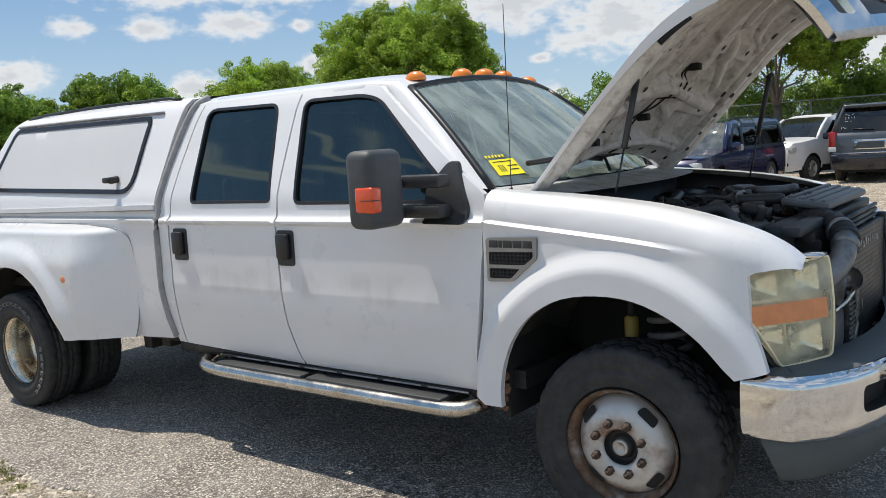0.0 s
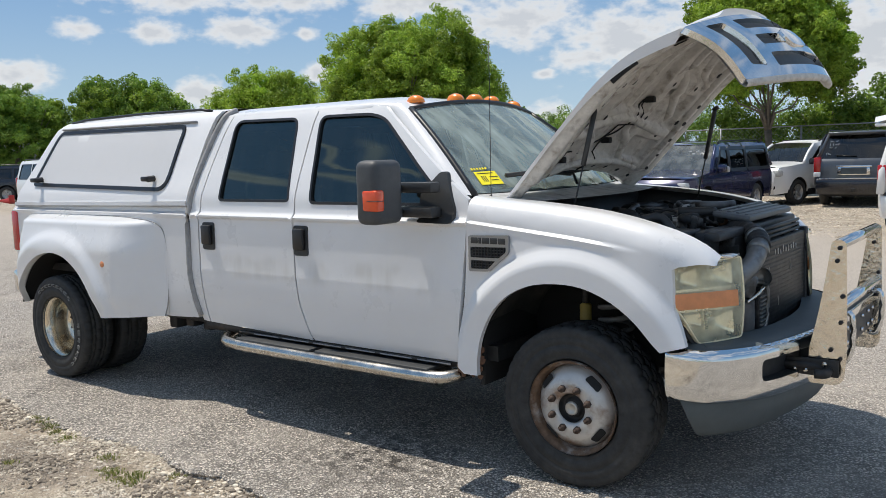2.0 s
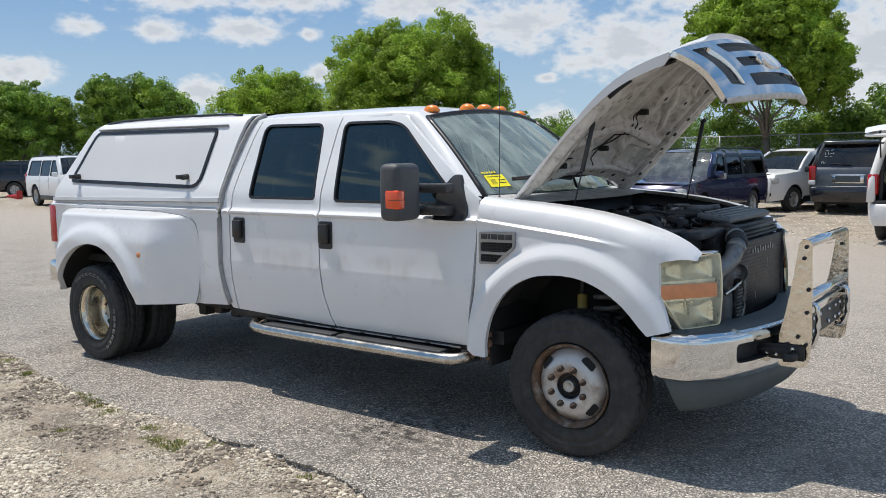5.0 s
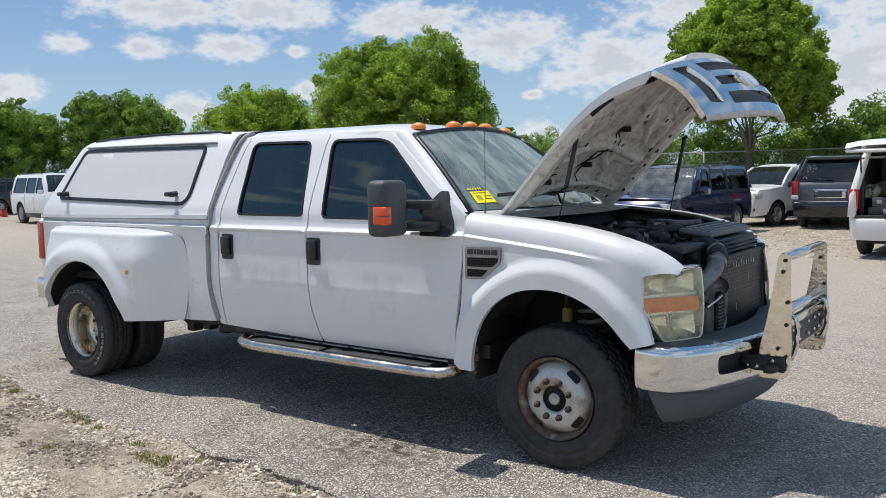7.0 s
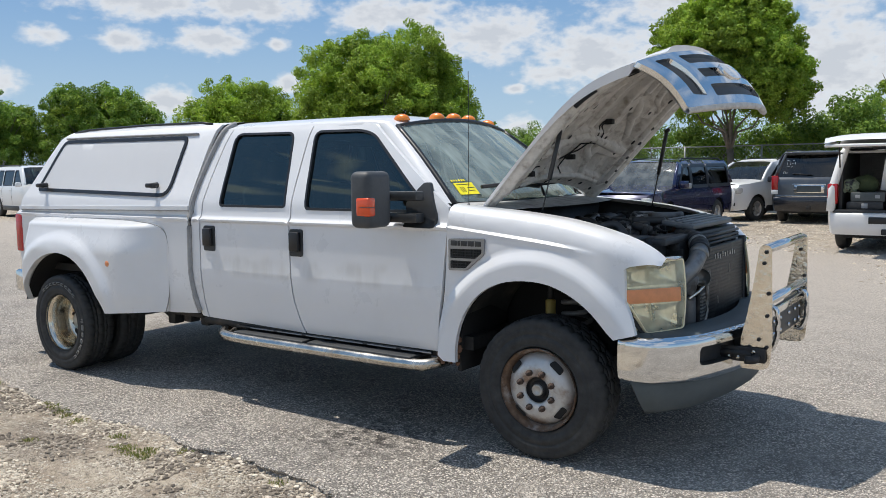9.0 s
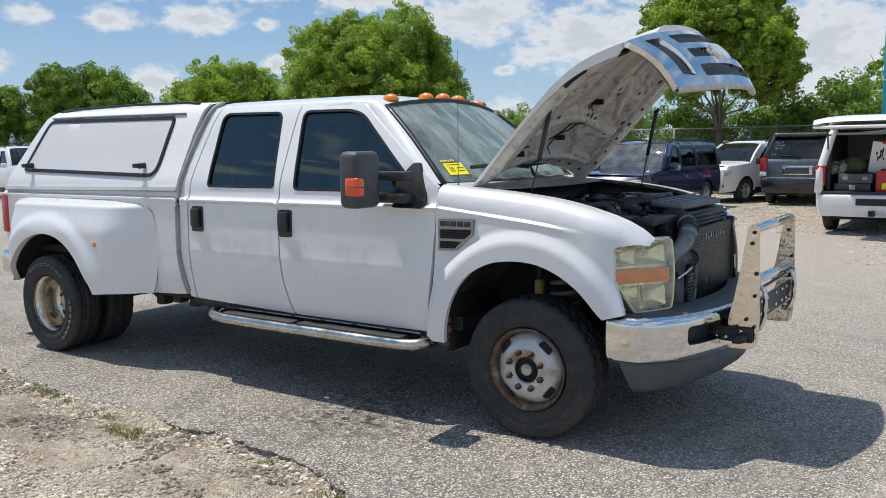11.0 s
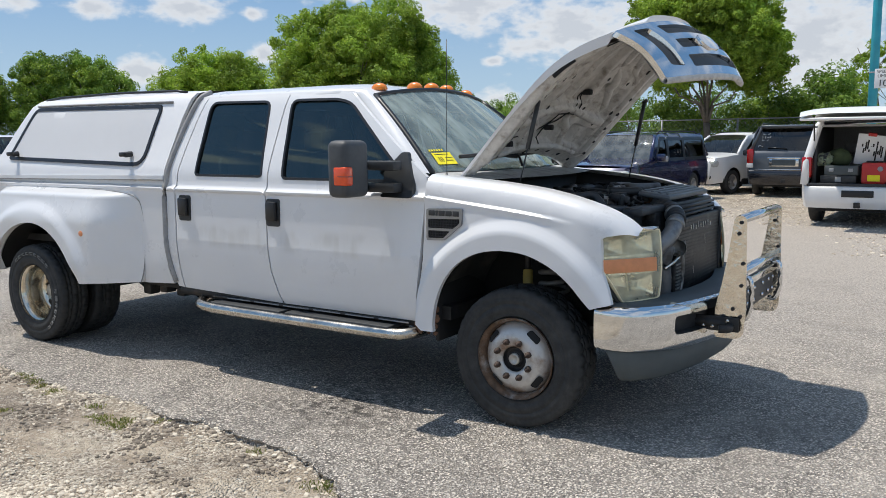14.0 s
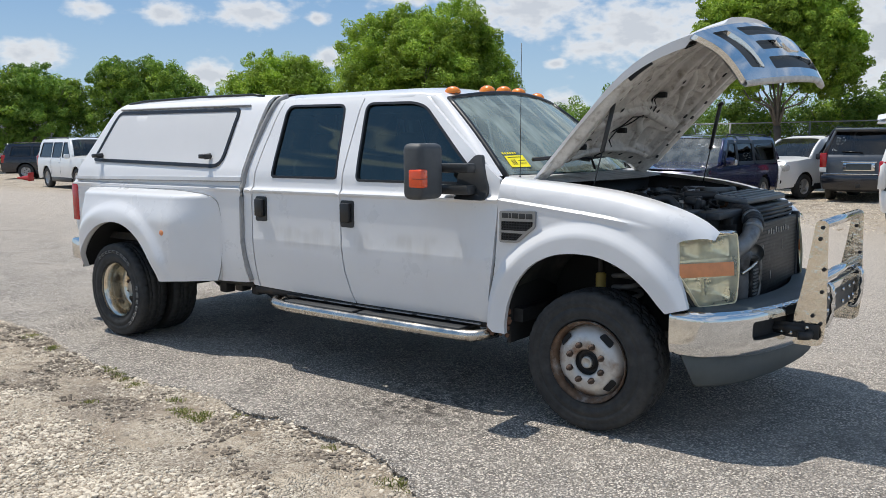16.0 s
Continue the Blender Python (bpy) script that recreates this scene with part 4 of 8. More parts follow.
# wheels
def tyre_mesh(r, w, rim, n=180):
    """A carcass with tread blocks pressed out of one skin."""
    bm = bmesh.new()
    h = w / 2
    prof = [(rim, h - 0.03), (rim + 0.012, h - 0.008), (rim + 0.020, h + 0.002), (rim + 0.024, h - 0.001), (rim + 0.036, h + 0.003), (rim + 0.05, h + 0.008), (rim + 0.078, h + 0.010), (rim + 0.080, h + 0.007), (rim + 0.092, h + 0.007), (rim + 0.094, h + 0.009), (r - 0.055, h + 0.004), (r - 0.05, h + 0.001), (r - 0.046, h + 0.003), (r - 0.026, h - 0.003)]
    tread = [h - 0.008, h - 0.040, h - 0.058, h - 0.060, h - 0.066, h - 0.068, 0.032, 0.030, 0.024, 0.022, -0.022, -0.024, -0.030, -0.032, -h + 0.068, -h + 0.066, -h + 0.060, -h + 0.058, -h + 0.040, -h + 0.008]
    deep = {3, 4, 7, 8, 11, 12, 15, 16}
    back = [(r - 0.03, -h + 0.012), (r - 0.062, -h - 0.002), (rim + 0.05, -h), (rim, -h + 0.03)]
    rings = []
    for rr, y in prof:
        rings.append([(rr, y)] * n)
    for k, y in enumerate(tread):
        ring = []
        for i in range(n):
            zone = 0 if k < 4 else 1 if k < 8 else 2 if k < 12 else 3 if k < 16 else 4
            cut = (i + zone * 2) % 5 == 0 and zone != 2 or (zone == 2 and (i % 6 == 0))
            drop = (0.006 if k in (0, len(tread) - 1) else 0.012) if (k in deep or cut) else 0.0
            edge = 0.008 if k in (0, len(tread) - 1) else 0.003 if k in (1, len(tread) - 2) else 0.0
            ring.append((r - edge - drop, y))
        rings.append(ring)
    for rr, y in back:
        rings.append([(rr, y)] * n)
    V = [[bm.verts.new((rr * math.cos(2 * math.pi * i / n), y, rr * math.sin(2 * math.pi * i / n))) for i, (rr, y) in enumerate(ring)] for ring in rings]
    for p, q in zip(V, V[1:]):
        for i in range(n):
            j = (i + 1) % n
            bm.faces.new((p[i], p[j], q[j], q[i]))
    return bm


SIGNMETAL = material("hub_silver", (0.48, 0.46, 0.42), 0.35, 0.7, vary=0.2, scale=30)
FRONT_HUB = Vector((0.010, -0.862, 0.402))


def wheel(name, hub, r, convex, sgn=-1):
    """A steel wheel: the front ones bulge outwards, the rear outer ones are dished."""
    w = tagged(new(name), "worn truck wheel with rusty steel rim and all-terrain tyre")
    w.parent = truck
    w.matrix_local = Matrix.Translation(hub) @ (Matrix.Rotation(math.pi, 4, "Z") if sgn < 0 else Matrix.Identity(4))
    t = part("tyre", tyre_mesh(r, 0.236, 0.226 if convex else 0.226), RUBBER, w)
    if not convex and abs(hub.y) > 1:
        for k in list(range(9)) + list(range(12, 19)):
            a = math.radians(52 + k * 10.0)
            bm = bmesh.new()
            u = 0.016 + 0.005 * (k % 3 == 1)
            for r0, r1, t0, t1 in ((0.336, 0.341, -u, u), (0.318, 0.323, -u * (k % 2), u), (0.323, 0.336, -u, -u + 0.006)):
                box(bm, r0, r1, 0.128, 0.1355, t0, t1, 0, Matrix.Rotation(-a, 4, "Y"))
            part("sidewall_bar", bm, SIDEWALL, t)
    bm = bmesh.new()
    barrel = [(0.236, 0.118), (0.238, 0.104), (0.226, 0.098), (0.215, 0.08), (0.205, 0.02), (0.20, -0.1)]
    if convex:
        barrel = [(q * 0.985, y + 0.010) for q, y in barrel]
    else:
        barrel = [(q * 0.985, y - 0.006) for q, y in barrel]
    lathe(bm, barrel, 48)
    part("rim", bm, RIMRUST if convex else RIMTAN, w, "rust-streaked rim edge" if convex else "worn bright rim")
    bm = bmesh.new()
    o = 0.130 if convex else -0.088
    if convex:
        prof = [(0.207, 0.046), (0.203, 0.070), (0.190, 0.092), (0.168, 0.114), (0.147, o), (0.12, o + 0.006), (0.082, o + 0.004), (0.072, o - 0.006), (0.068, o - 0.03)]
    else:
        prof = [(0.205, 0.02), (0.201, -0.06), (0.188, -0.094), (0.15, -0.094), (0.12, o), (0.082, o + 0.004), (0.072, o - 0.006), (0.068, o - 0.03)]
    lathe(bm, prof, 48)
    part("disc", bm, WHEELW if convex else RIMTAN, w, "silver wheel disc with rust bleeding")
    # hand holes
    for k in range(4):
        a = math.radians(40 + 90 * k)
        bm = bmesh.new()
        m = Matrix.Rotation(-a, 4, "Y")
        lp = rounded([(-0.045, -0.019), (0.045, -0.019), (0.038, 0.019), (-0.038, 0.019)], 0.014)
        yy = 0.106 if convex else -0.094
        vs = [bm.verts.new(m @ Vector(((0.179 if convex else 0.172) + v * 0.85, yy + (-v * 0.62 if convex else 0) + 0.004, u))) for u, v in lp]
        bm.faces.new(vs)
        part("hand_hole", bm, BLACK, w)
    for k in range(8):
        a = math.radians(22.5 + 45 * k)
        bm = bmesh.new()
        c = (0.104 * math.cos(a), 0.104 * math.sin(a))
        tube(bm, [(c[0], o, c[1]), (c[0], o + 0.030, c[1])], [0.019, 0.016], 6)
        tube(bm, [(c[0], o + 0.032, c[1]), (c[0], o + 0.042, c[1])], 0.008, 6)
        part("lug_nut", bm, NUT, w)
    bm = bmesh.new()
    lathe(bm, [(0.070, o - 0.006), (0.066, o - 0.03), (0.050, o - 0.040), (0.045, o - 0.022), (0.036, o - 0.014), (0.0, o - 0.012)], 24)
    part("hub_cap", bm, DARK, w)
    bm = bmesh.new()
    lathe(bm, [(0.034, o - 0.012), (0.033, o - 0.002), (0.025, o + 0.001), (0.020, o - 0.005), (0.0, o - 0.005)], 20)
    part("hub_badge", bm, SIGNMETAL, w)
    if not convex:
        part("hub_cone", lathe(bmesh.new(), [(0.066, o - 0.004), (0.060, o + 0.055), (0.050, o + 0.066), (0.022, o + 0.070), (0.0, o + 0.070)], 24), SIGNMETAL, w)
    return w


wheel("front_wheel", FRONT_HUB, 0.401, True, -1)
wheel("front_wheel", Vector((0.022, 0.872, 0.402)), 0.401, True, 1)
for y, sgn in ((-1.065, -1), (-0.76, -1), (0.76, 1), (1.065, 1)):
    wheel("rear_wheel", Vector((-4.36, y, 0.400)), 0.400, False, sgn)

# running boards
for s in (-1, 1):
    b = tagged(new("running_board"), "chromed tubular running board with dark step pads")
    b.parent = truck
    bm = bmesh.new()
    tube(bm, curve([(-2.60, s * 0.86, 0.49), (-2.57, s * 0.97, 0.475), (-2.47, s * 1.035, 0.46), (-2.1, s * 1.045, 0.455), (-1.12, s * 1.045, 0.455), (-0.80, s * 1.038, 0.457), (-0.70, s * 1.0, 0.465), (-0.65, s * 0.90, 0.475)], 5), 0.036, 14)
    part("tube", bm, BOARD, b)
    for x0, x1 in ((-2.40, -1.72), (-1.68, -0.82)):
        part("step_pad", new_box(x0, x1, s * 0.962 - 0.092, s * 0.962 + 0.092, 0.478, 0.503, 0.012), BLACKPL, b)
    part("bracket", new_box(-2.40, -2.32, min(s * 0.8, s * 1.02), max(s * 0.8, s * 1.02), 0.44, 0.48, 0.006), DARK, b)
    part("bracket", new_box(-0.92, -0.84, min(s * 0.8, s * 1.02), max(s * 0.8, s * 1.02), 0.44, 0.48, 0.006), DARK, b)

# underbody: frame rails, axle, floor
for s in (-1, 1):
    bm = bmesh.new()
    box(bm, -5.2, 0.75, s * 0.33 - 0.04, s * 0.33 + 0.04, 0.50, 0.68, 0.01)
    part("frame_rail", bm, DARK, truck)
part("exhaust_pipe", tube(bmesh.new(), curve([(-3.6, -0.60, 0.52), (-3.2, -0.62, 0.49), (-2.9, -0.60, 0.47), (-2.5, -0.55, 0.47)], 5), 0.045, 10), DARK, truck)
for x_, z_ in ((-3.42, 0.42), (-3.22, 0.45), (-3.02, 0.44)):
    part("spring_hanger", new_box(x_ - 0.04, x_ + 0.05, -0.80, -0.70, z_, 0.60, 0.014), DARK, truck)
part("tool_tray", new_box(-3.5, -3.0, -0.82, -0.50, 0.50, 0.56, 0.02), DARK, truck)
part("cab_floor", new_box(-2.85, -0.45, -0.92, 0.92, 0.56, 0.64), DARK, truck)
part("bed_floor", new_box(-5.25, -2.92, -0.96, 0.96, 0.80, 0.86), DARK, truck)
part("cab_back", new_box(-2.86, -2.82, -0.9, 0.9, 0.6, 1.42), DARK, truck)
part("firewall", new_box(-0.62, -0.56, -0.9, 0.9, 0.6, 1.33), DARK, truck)
bm = bmesh.new()
tube(bm, [(-4.36, -0.95, 0.40), (-4.36, 0.95, 0.40)], 0.06, 12)
part("front_axle", tube(bmesh.new(), [(0.035, -0.75, 0.40), (0.035, 0.75, 0.40)], 0.05, 12), DARK, truck)
bmesh.ops.create_uvsphere(bm, u_segments=14, v_segments=10, radius=0.17, matrix=Matrix.Translation((-4.36, 0, 0.42)))
part("rear_axle", bm, DARK, truck)

# ---------------- truck: front end ----------------
HOODIN = material("hood_underside", (0.60, 0.57, 0.525), 0.55, vary=0.16, scale=22, second=(0.26, 0.22, 0.18), second_scale=13, second_at=(0.52, 0.72))
RADIATOR = material("condenser_black", (0.02, 0.021, 0.022), 0.45, 0.3, vary=0.3, scale=30, second=(0.06, 0.06, 0.06), second_scale=20)
ENGINEGREY = material("engine_grey", (0.15, 0.155, 0.16), 0.5, 0.3, vary=0.25, scale=16, second=(0.05, 0.045, 0.04), second_scale=7)
ALU = material("cast_alu", (0.30, 0.30, 0.29), 0.45, 0.7, vary=0.2, scale=20, second=(0.12, 0.10, 0.08), second_scale=10)
REDPL = material("red_cap", (0.30, 0.05, 0.035), 0.5, vary=0.2)
BADGE = material("badge_metal", (0.30, 0.31, 0.32), 0.3, 0.7, vary=0.08)
SUPPORT = material("support_grey", (0.13, 0.137, 0.142), 0.45, 0.2, vary=0.2, scale=12, second=(0.10, 0.10, 0.10), second_scale=6)
LENS2 = material("lens_cool", (0.88, 0.81, 0.60), 0.15, vary=0.12, scale=9, coat=0.8, second=(0.62, 0.59, 0.44), second_scale=10)
LENS3 = material("lens_warm", (0.95, 0.87, 0.62), 0.15, vary=0.12, scale=8, coat=0.8, second=(0.70, 0.60, 0.36), second_scale=9)
HOSE = material("ribbed_hose", (0.035, 0.035, 0.036), 0.55, vary=0.3, scale=15)


LAMPLENS = glass("yellowed_lens", (0.99, 0.97, 0.86), ior=1.5, dust_glare=0.32, dust_glare_color=(1.0, 0.94, 0.66), streak=(1.5, 1.5, 1.5))
REFLECTOR = material("lamp_reflector", (0.98, 0.95, 0.84), 0.16, 0.92, vary=0.10, scale=20, second=(0.90, 0.84, 0.66), second_scale=14, rough_vary=0.08)


# headlamps
def lamp_at(y, z, d=0.0):
    a = -abs(y)
    return Vector((0.703 + d - 0.71 * max(0.0, -0.60 - a) ** 1.15 - 0.10 * (z - 0.95), y, z))


def crown_out(v):
    return 0.006 + 0.012 * math.sin(max(0, min(1, (v - 0.757) / 0.37)) * math.pi)


for s in (-1, 1):
    lp = [(s * 0.957, 1.112), (s * 0.60, 1.135), (s * 0.640, 0.764), (s * 0.850, 0.755), (s * 0.93, 0.90), (s * 0.960, 0.945)]
    L = rounded(lp, 0.02)
    h = tagged(new("headlamp"), "yellowed hazy headlamp with amber turn band")
    h.parent = truck
    part("surround", sheet(grow(L, 0.013), lambda u, v: lamp_at(u, v, -0.006), 0.03, [grow(L, -0.004)], 0.008, (-1, 0, 0)), TRIM, h)
    lens = part("lens", sheet(L, lambda u, v: lamp_at(u, v, crown_out(v)), 0.02, lip=0.012, way=(-1, 0, 0)), LAMPLENS, h, "yellowed clear outer lens")
    lens.visible_shadow = False
    part("lens_bead", sheet(grow(L, 0.001), lambda u, v: lamp_at(u, v, crown_out(v) + 0.003), 0.03, [grow(L, -0.005)], 0.010, (-1, 0, 0)), LENS, h)
    part("lamp_back", sheet(grow(L, -0.006), lambda u, v: lamp_at(u, v, -0.062), 0.03, lip=0.0), REFLECTOR, h)
    part("turn_lens", sheet(rounded([(s * 0.945, 0.918), (s * 0.655, 0.912), (s * 0.652, 0.986), (s * 0.945, 0.990)], 0.006), lambda u, v: lamp_at(u, v, crown_out(v) + 0.002), 0.02, lip=0.035, way=(-1, 0, 0)), AMBERHAZE, h, "amber turn band")
    for z0, z1 in ((0.992, 1.004), (0.900, 0.911)):
        part("band_rail", sheet([(s * 0.95, z0), (s * 0.63, z0), (s * 0.63, z1), (s * 0.95, z1)], lambda u, v: lamp_at(u, v, -0.010), 0.03, lip=0.05, way=(-1, 0, 0)), REFLECTOR, h)
    for y0, y1, z0, z1 in ((0.795, 0.640, 1.008, 1.115), (0.795, 0.655, 0.780, 0.896), (0.940, 0.812, 1.008, 1.098), (0.915, 0.812, 0.830, 0.896)):
        cy, cz, hy, hz = (y0 + y1) / 2, (z0 + z1) / 2, (y0 - y1) / 2, (z1 - z0) / 2
        rows = [[lamp_at(s * (cy + hy * k * px), cz + hz * k * pz, -0.050 + 0.038 * k ** 2) for px, pz in rounded([(-1, -1), (1, -1), (1, 1), (-1, 1)], 0.3, 3) + rounded([(-1, -1), (1, -1), (1, 1), (-1, 1)], 0.3, 3)[:1]] for k in (0.05, 0.3, 0.55, 0.8, 1.0)]
        part("reflector_bowl", grid_sheet(rows), REFLECTOR, h)
        bm = bmesh.new()
        bmesh.ops.create_uvsphere(bm, u_segments=12, v_segments=8, radius=0.016, matrix=Matrix.Translation(lamp_at(s * cy, cz, -0.046)))
        part("bulb", bm, CHROME, h)
    part("lens_divider", sheet([(s * 0.808, 0.77), (s * 0.800, 0.77), (s * 0.800, 1.12), (s * 0.808, 1.12)], lambda u, v: lamp_at(u, v, -0.008), 0.03, lip=0.05, way=(-1, 0, 0)), LENS, h)
    part("housing", new_box(0.40, 0.50, min(s * 0.62, s * 0.88), max(s * 0.62, s * 0.88), 0.78, 1.10, 0.02), BLACKPL, h)
    part("header_trim", new_box(0.55, 0.690, min(s * 0.60, s * 0.70), max(s * 0.60, s * 0.70), 1.132, 1.150, 0.008), CHROME, h)

# bumper
PLAN = curve([(0.478, -0.952), (0.56, -0.962), (0.645, -0.952), (0.70, -0.912), (0.755, -0.85), (0.83, -0.72), (0.895, -0.50), (0.943, -0.25), (0.96, 0.0)], 6)
PLAN = PLAN + [(x, -y) for x, y in PLAN[::-1][1:]]


def along(profile, inset=0.0, z_of=None, trim=None):
    """Sweeps a profile of (out, z) round the nose of the truck."""
    rows = []
    if trim:
        ls = np.concatenate([[0], np.cumsum([math.dist(a, b) for a, b in zip(PLAN, PLAN[1:])])])
        for q in np.linspace(0, 1, 61):
            row = []
            for j, (o, z) in enumerate(profile):
                d = trim(j) + (ls[-1] - 2 * trim(j)) * q
                px, py = (lambda d: (float(np.interp(d, ls, [p[0] for p in PLAN])), float(np.interp(d, ls, [p[1] for p in PLAN]))))(d)
                e = Vector((px - 0.2, py * 0.75)).normalized()
                row.append((px + e.x * o, py + e.y * o, z + (z_of(ease(0.97, 0.6, abs(py)), j) if z_of else 0)))
            rows.append(row)
        return grid_sheet(rows)
    for i, (x, y) in enumerate(PLAN):
        a, b = PLAN[max(i - 1, 0)], PLAN[min(i + 1, len(PLAN) - 1)]
        t = Vector((b[0] - a[0], b[1] - a[1]))
        n = Vector((t.y, -t.x)).normalized()
        k = ease(0.97, 0.6, abs(y))
        rows.append([(x + n.x * o, y + n.y * o, z + (z_of(k, j) if z_of else 0)) for j, (o, z) in enumerate(profile)])
    return grid_sheet(rows)


fb = tagged(new("front_bumper"), "chrome front bumper with pitted finish and dark valance")
fb.parent = truck
ARCS = np.concatenate([[0], np.cumsum([math.dist(a, b) for a, b in zip(PLAN, PLAN[1:])])])
FACE = spline([(0.505, -0.05), (0.512, -0.02), (0.522, 0.004), (0.54, 0.013), (0.56, 0.017), (0.60, 0.020), (0.65, 0.021), (0.695, 0.020), (0.715, 0.018), (0.735, 0.012), (0.745, 0.004), (0.752, -0.010)])


def bumper_at(u, v):
    """u runs round the nose, v is the height."""
    px, py = float(np.interp(u, ARCS, [p[0] for p in PLAN])), float(np.interp(u, ARCS, [p[1] for p in PLAN]))
    qx, qy = float(np.interp(u + 0.02, ARCS, [p[0] for p in PLAN])) - float(np.interp(u - 0.02, ARCS, [p[0] for p in PLAN])), float(np.interp(u + 0.02, ARCS, [p[1] for p in PLAN])) - float(np.interp(u - 0.02, ARCS, [p[1] for p in PLAN]))
    n = Vector((qy, -qx)).normalized()
    o = FACE(v)
    return Vector((px + n.x * o, py + n.y * o, v - 0.012 * ease(0.97, 0.6, abs(py)) * ease(0.70, 0.60, v)))


def arc_of(y):
    return float(np.interp(y, [p[1] for p in PLAN], ARCS))


tow = [rounded([(arc_of(s * 0.745), 0.602), (arc_of(s * 0.33), 0.602), (arc_of(s * 0.33), 0.692), (arc_of(s * 0.745), 0.692)], 0.03, 5) for s in (-1, 1)]
bm = sheet(rounded([(0.0, 0.512), (ARCS[-1], 0.512), (ARCS[-1], 0.752), (0.0, 0.752)], 0.03, 5), bumper_at, 0.016, tow, 0.0, creases=[[(u, z) for u in np.arange(0.01, ARCS[-1], 0.013)] for z in (0.522, 0.531, 0.541, 0.704, 0.715, 0.726, 0.736, 0.745)])
part("bumper_face", bm, CHROME, fb, "chrome bumper face")
for lp in tow:
    ring = resample(lp, 0.02)
    part("opening_lip", grid_sheet([[bumper_at(u, v) + Vector((d, 0, 0)) for u, v in ring + ring[:1]] for d in (0.0, -0.06)]), BLACKPL, fb)
part("top_pad", along([(-0.20, 0.758), (-0.10, 0.758), (-0.035, 0.754), (-0.022, 0.748)]), GREYPL, fb)
part("opening_back", along([(-0.045, 0.57), (-0.045, 0.71)]), BLACKPL, fb)
part("valance", along([(-0.04, 0.530), (-0.026, 0.50), (-0.036, 0.43), (-0.06, 0.365), (-0.095, 0.338), (-0.30, 0.335)], z_of=lambda k, j: -0.022 * k if j < 2 else 0.0, trim=lambda j: (0.05, 0.07, 0.105, 0.14, 0.165, 0.20)[j]), GREYPL, fb, "dark grey plastic valance")
for s in (-1, 1):
    y0 = s * 0.45
    bm = bmesh.new()
    tube(bm, curve([(0.80, y0, 0.615), (0.95, y0, 0.62), (1.03, y0 + 0.01, 0.61), (1.045, y0 + 0.05 * s, 0.60), (1.0, y0 + 0.07 * s, 0.60)], 4), 0.022, 8)
    part("tow_hook", bm, DARK, fb, "black tow hook")
    bm = bmesh.new()
    box(bm, 0.80, 1.09, y0 - 0.008, y0 + 0.008, 0.575, 0.655, 0.006)
    part("guard_bracket", bm, DARK, fb)
    for bx in (0.90, 0.95, 1.03):
        part("bolt", tube(bmesh.new(), [(bx, y0 - 0.02, 0.60 + 0.035 * (bx > 1)), (bx, y0 + 0.02, 0.60 + 0.035 * (bx > 1))], 0.011, 6), STEEL, fb)

# grille guard
gg = tagged(new("grille_guard"), "polished stainless grille guard with two plates and cross tubes")
gg.parent = truck
for s in (-1, 1):
    y0 = s * 0.43
    lp = rounded([(0.955, 0.535), (1.105, 0.535), (1.118, 0.70), (1.105, 1.205), (1.045, 1.205), (1.02, 1.02), (0.985, 0.82), (0.955, 0.70)], [0.02, 0.05, 0.05, 0.03, 0.03, 0.1, 0.1, 0.03])
    p = part("upright_plate", sheet(lp, lambda u, v: Vector((u, y0 - 0.005, v)), 0.05, lip=0.010), STEEL, gg, "mirror-bright upright plate reflecting the gravel")
    for bx, bz in ((1.08, 1.17), (1.07, 1.11), (1.095, 0.95), (1.09, 0.83), (1.0, 0.655), (1.09, 0.66), (1.05, 0.70)):
        part("bolt", tube(bmesh.new(), [(bx, y0 - 0.016, bz), (bx, y0 + 0.014, bz)], 0.0105, 6), DARK, p)
for x, z, r in ((1.075, 1.185, 0.026), (1.085, 0.905, 0.026)):
    part("cross_tube", tube(bmesh.new(), [(x, -0.425, z), (x, 0.425, z)], r, 14), CHROME, gg)
bm = new_box(1.03, 1.075, -0.42, 0.42, 0.66, 0.83, 0.012)
part("cross_panel", bm, BLACKPL, gg, "black cross panel with bolts")
part("panel_band", new_box(1.072, 1.085, -0.42, 0.42, 0.80, 0.84, 0.004), CHROME, gg)
for s in (-1, 1):
    for by in (0.10, 0.25, 0.36):
        part("bolt", tube(bmesh.new(), [(1.07, s * by, 0.70), (1.088, s * by, 0.70)], 0.012, 6), CHROME, gg)
        part("bolt", tube(bmesh.new(), [(1.07, s * by, 0.77), (1.088, s * by, 0.77)], 0.010, 6), CHROME, gg)
    part("panel_loop", tube(bmesh.new(), curve([(1.07, s * 0.36, 0.86), (1.12, s * 0.36, 0.85), (1.125, s * 0.36, 0.72), (1.10, s * 0.36, 0.64), (1.06, s * 0.36, 0.64)], 4), 0.014, 8), CHROME, gg)

# ---- hood, open ----
HX = [(-0.50, 1.36), (-0.467, 1.400), (-0.30, 1.585), (-0.155, 1.745), (0.055, 1.965), (0.19, 2.075), (0.32, 2.140), (0.44, 2.178)]
HC = curve(HX, 4)
HL = np.concatenate([[0], np.cumsum([math.dist(a, b) for a, b in zip(HC, HC[1:])])])


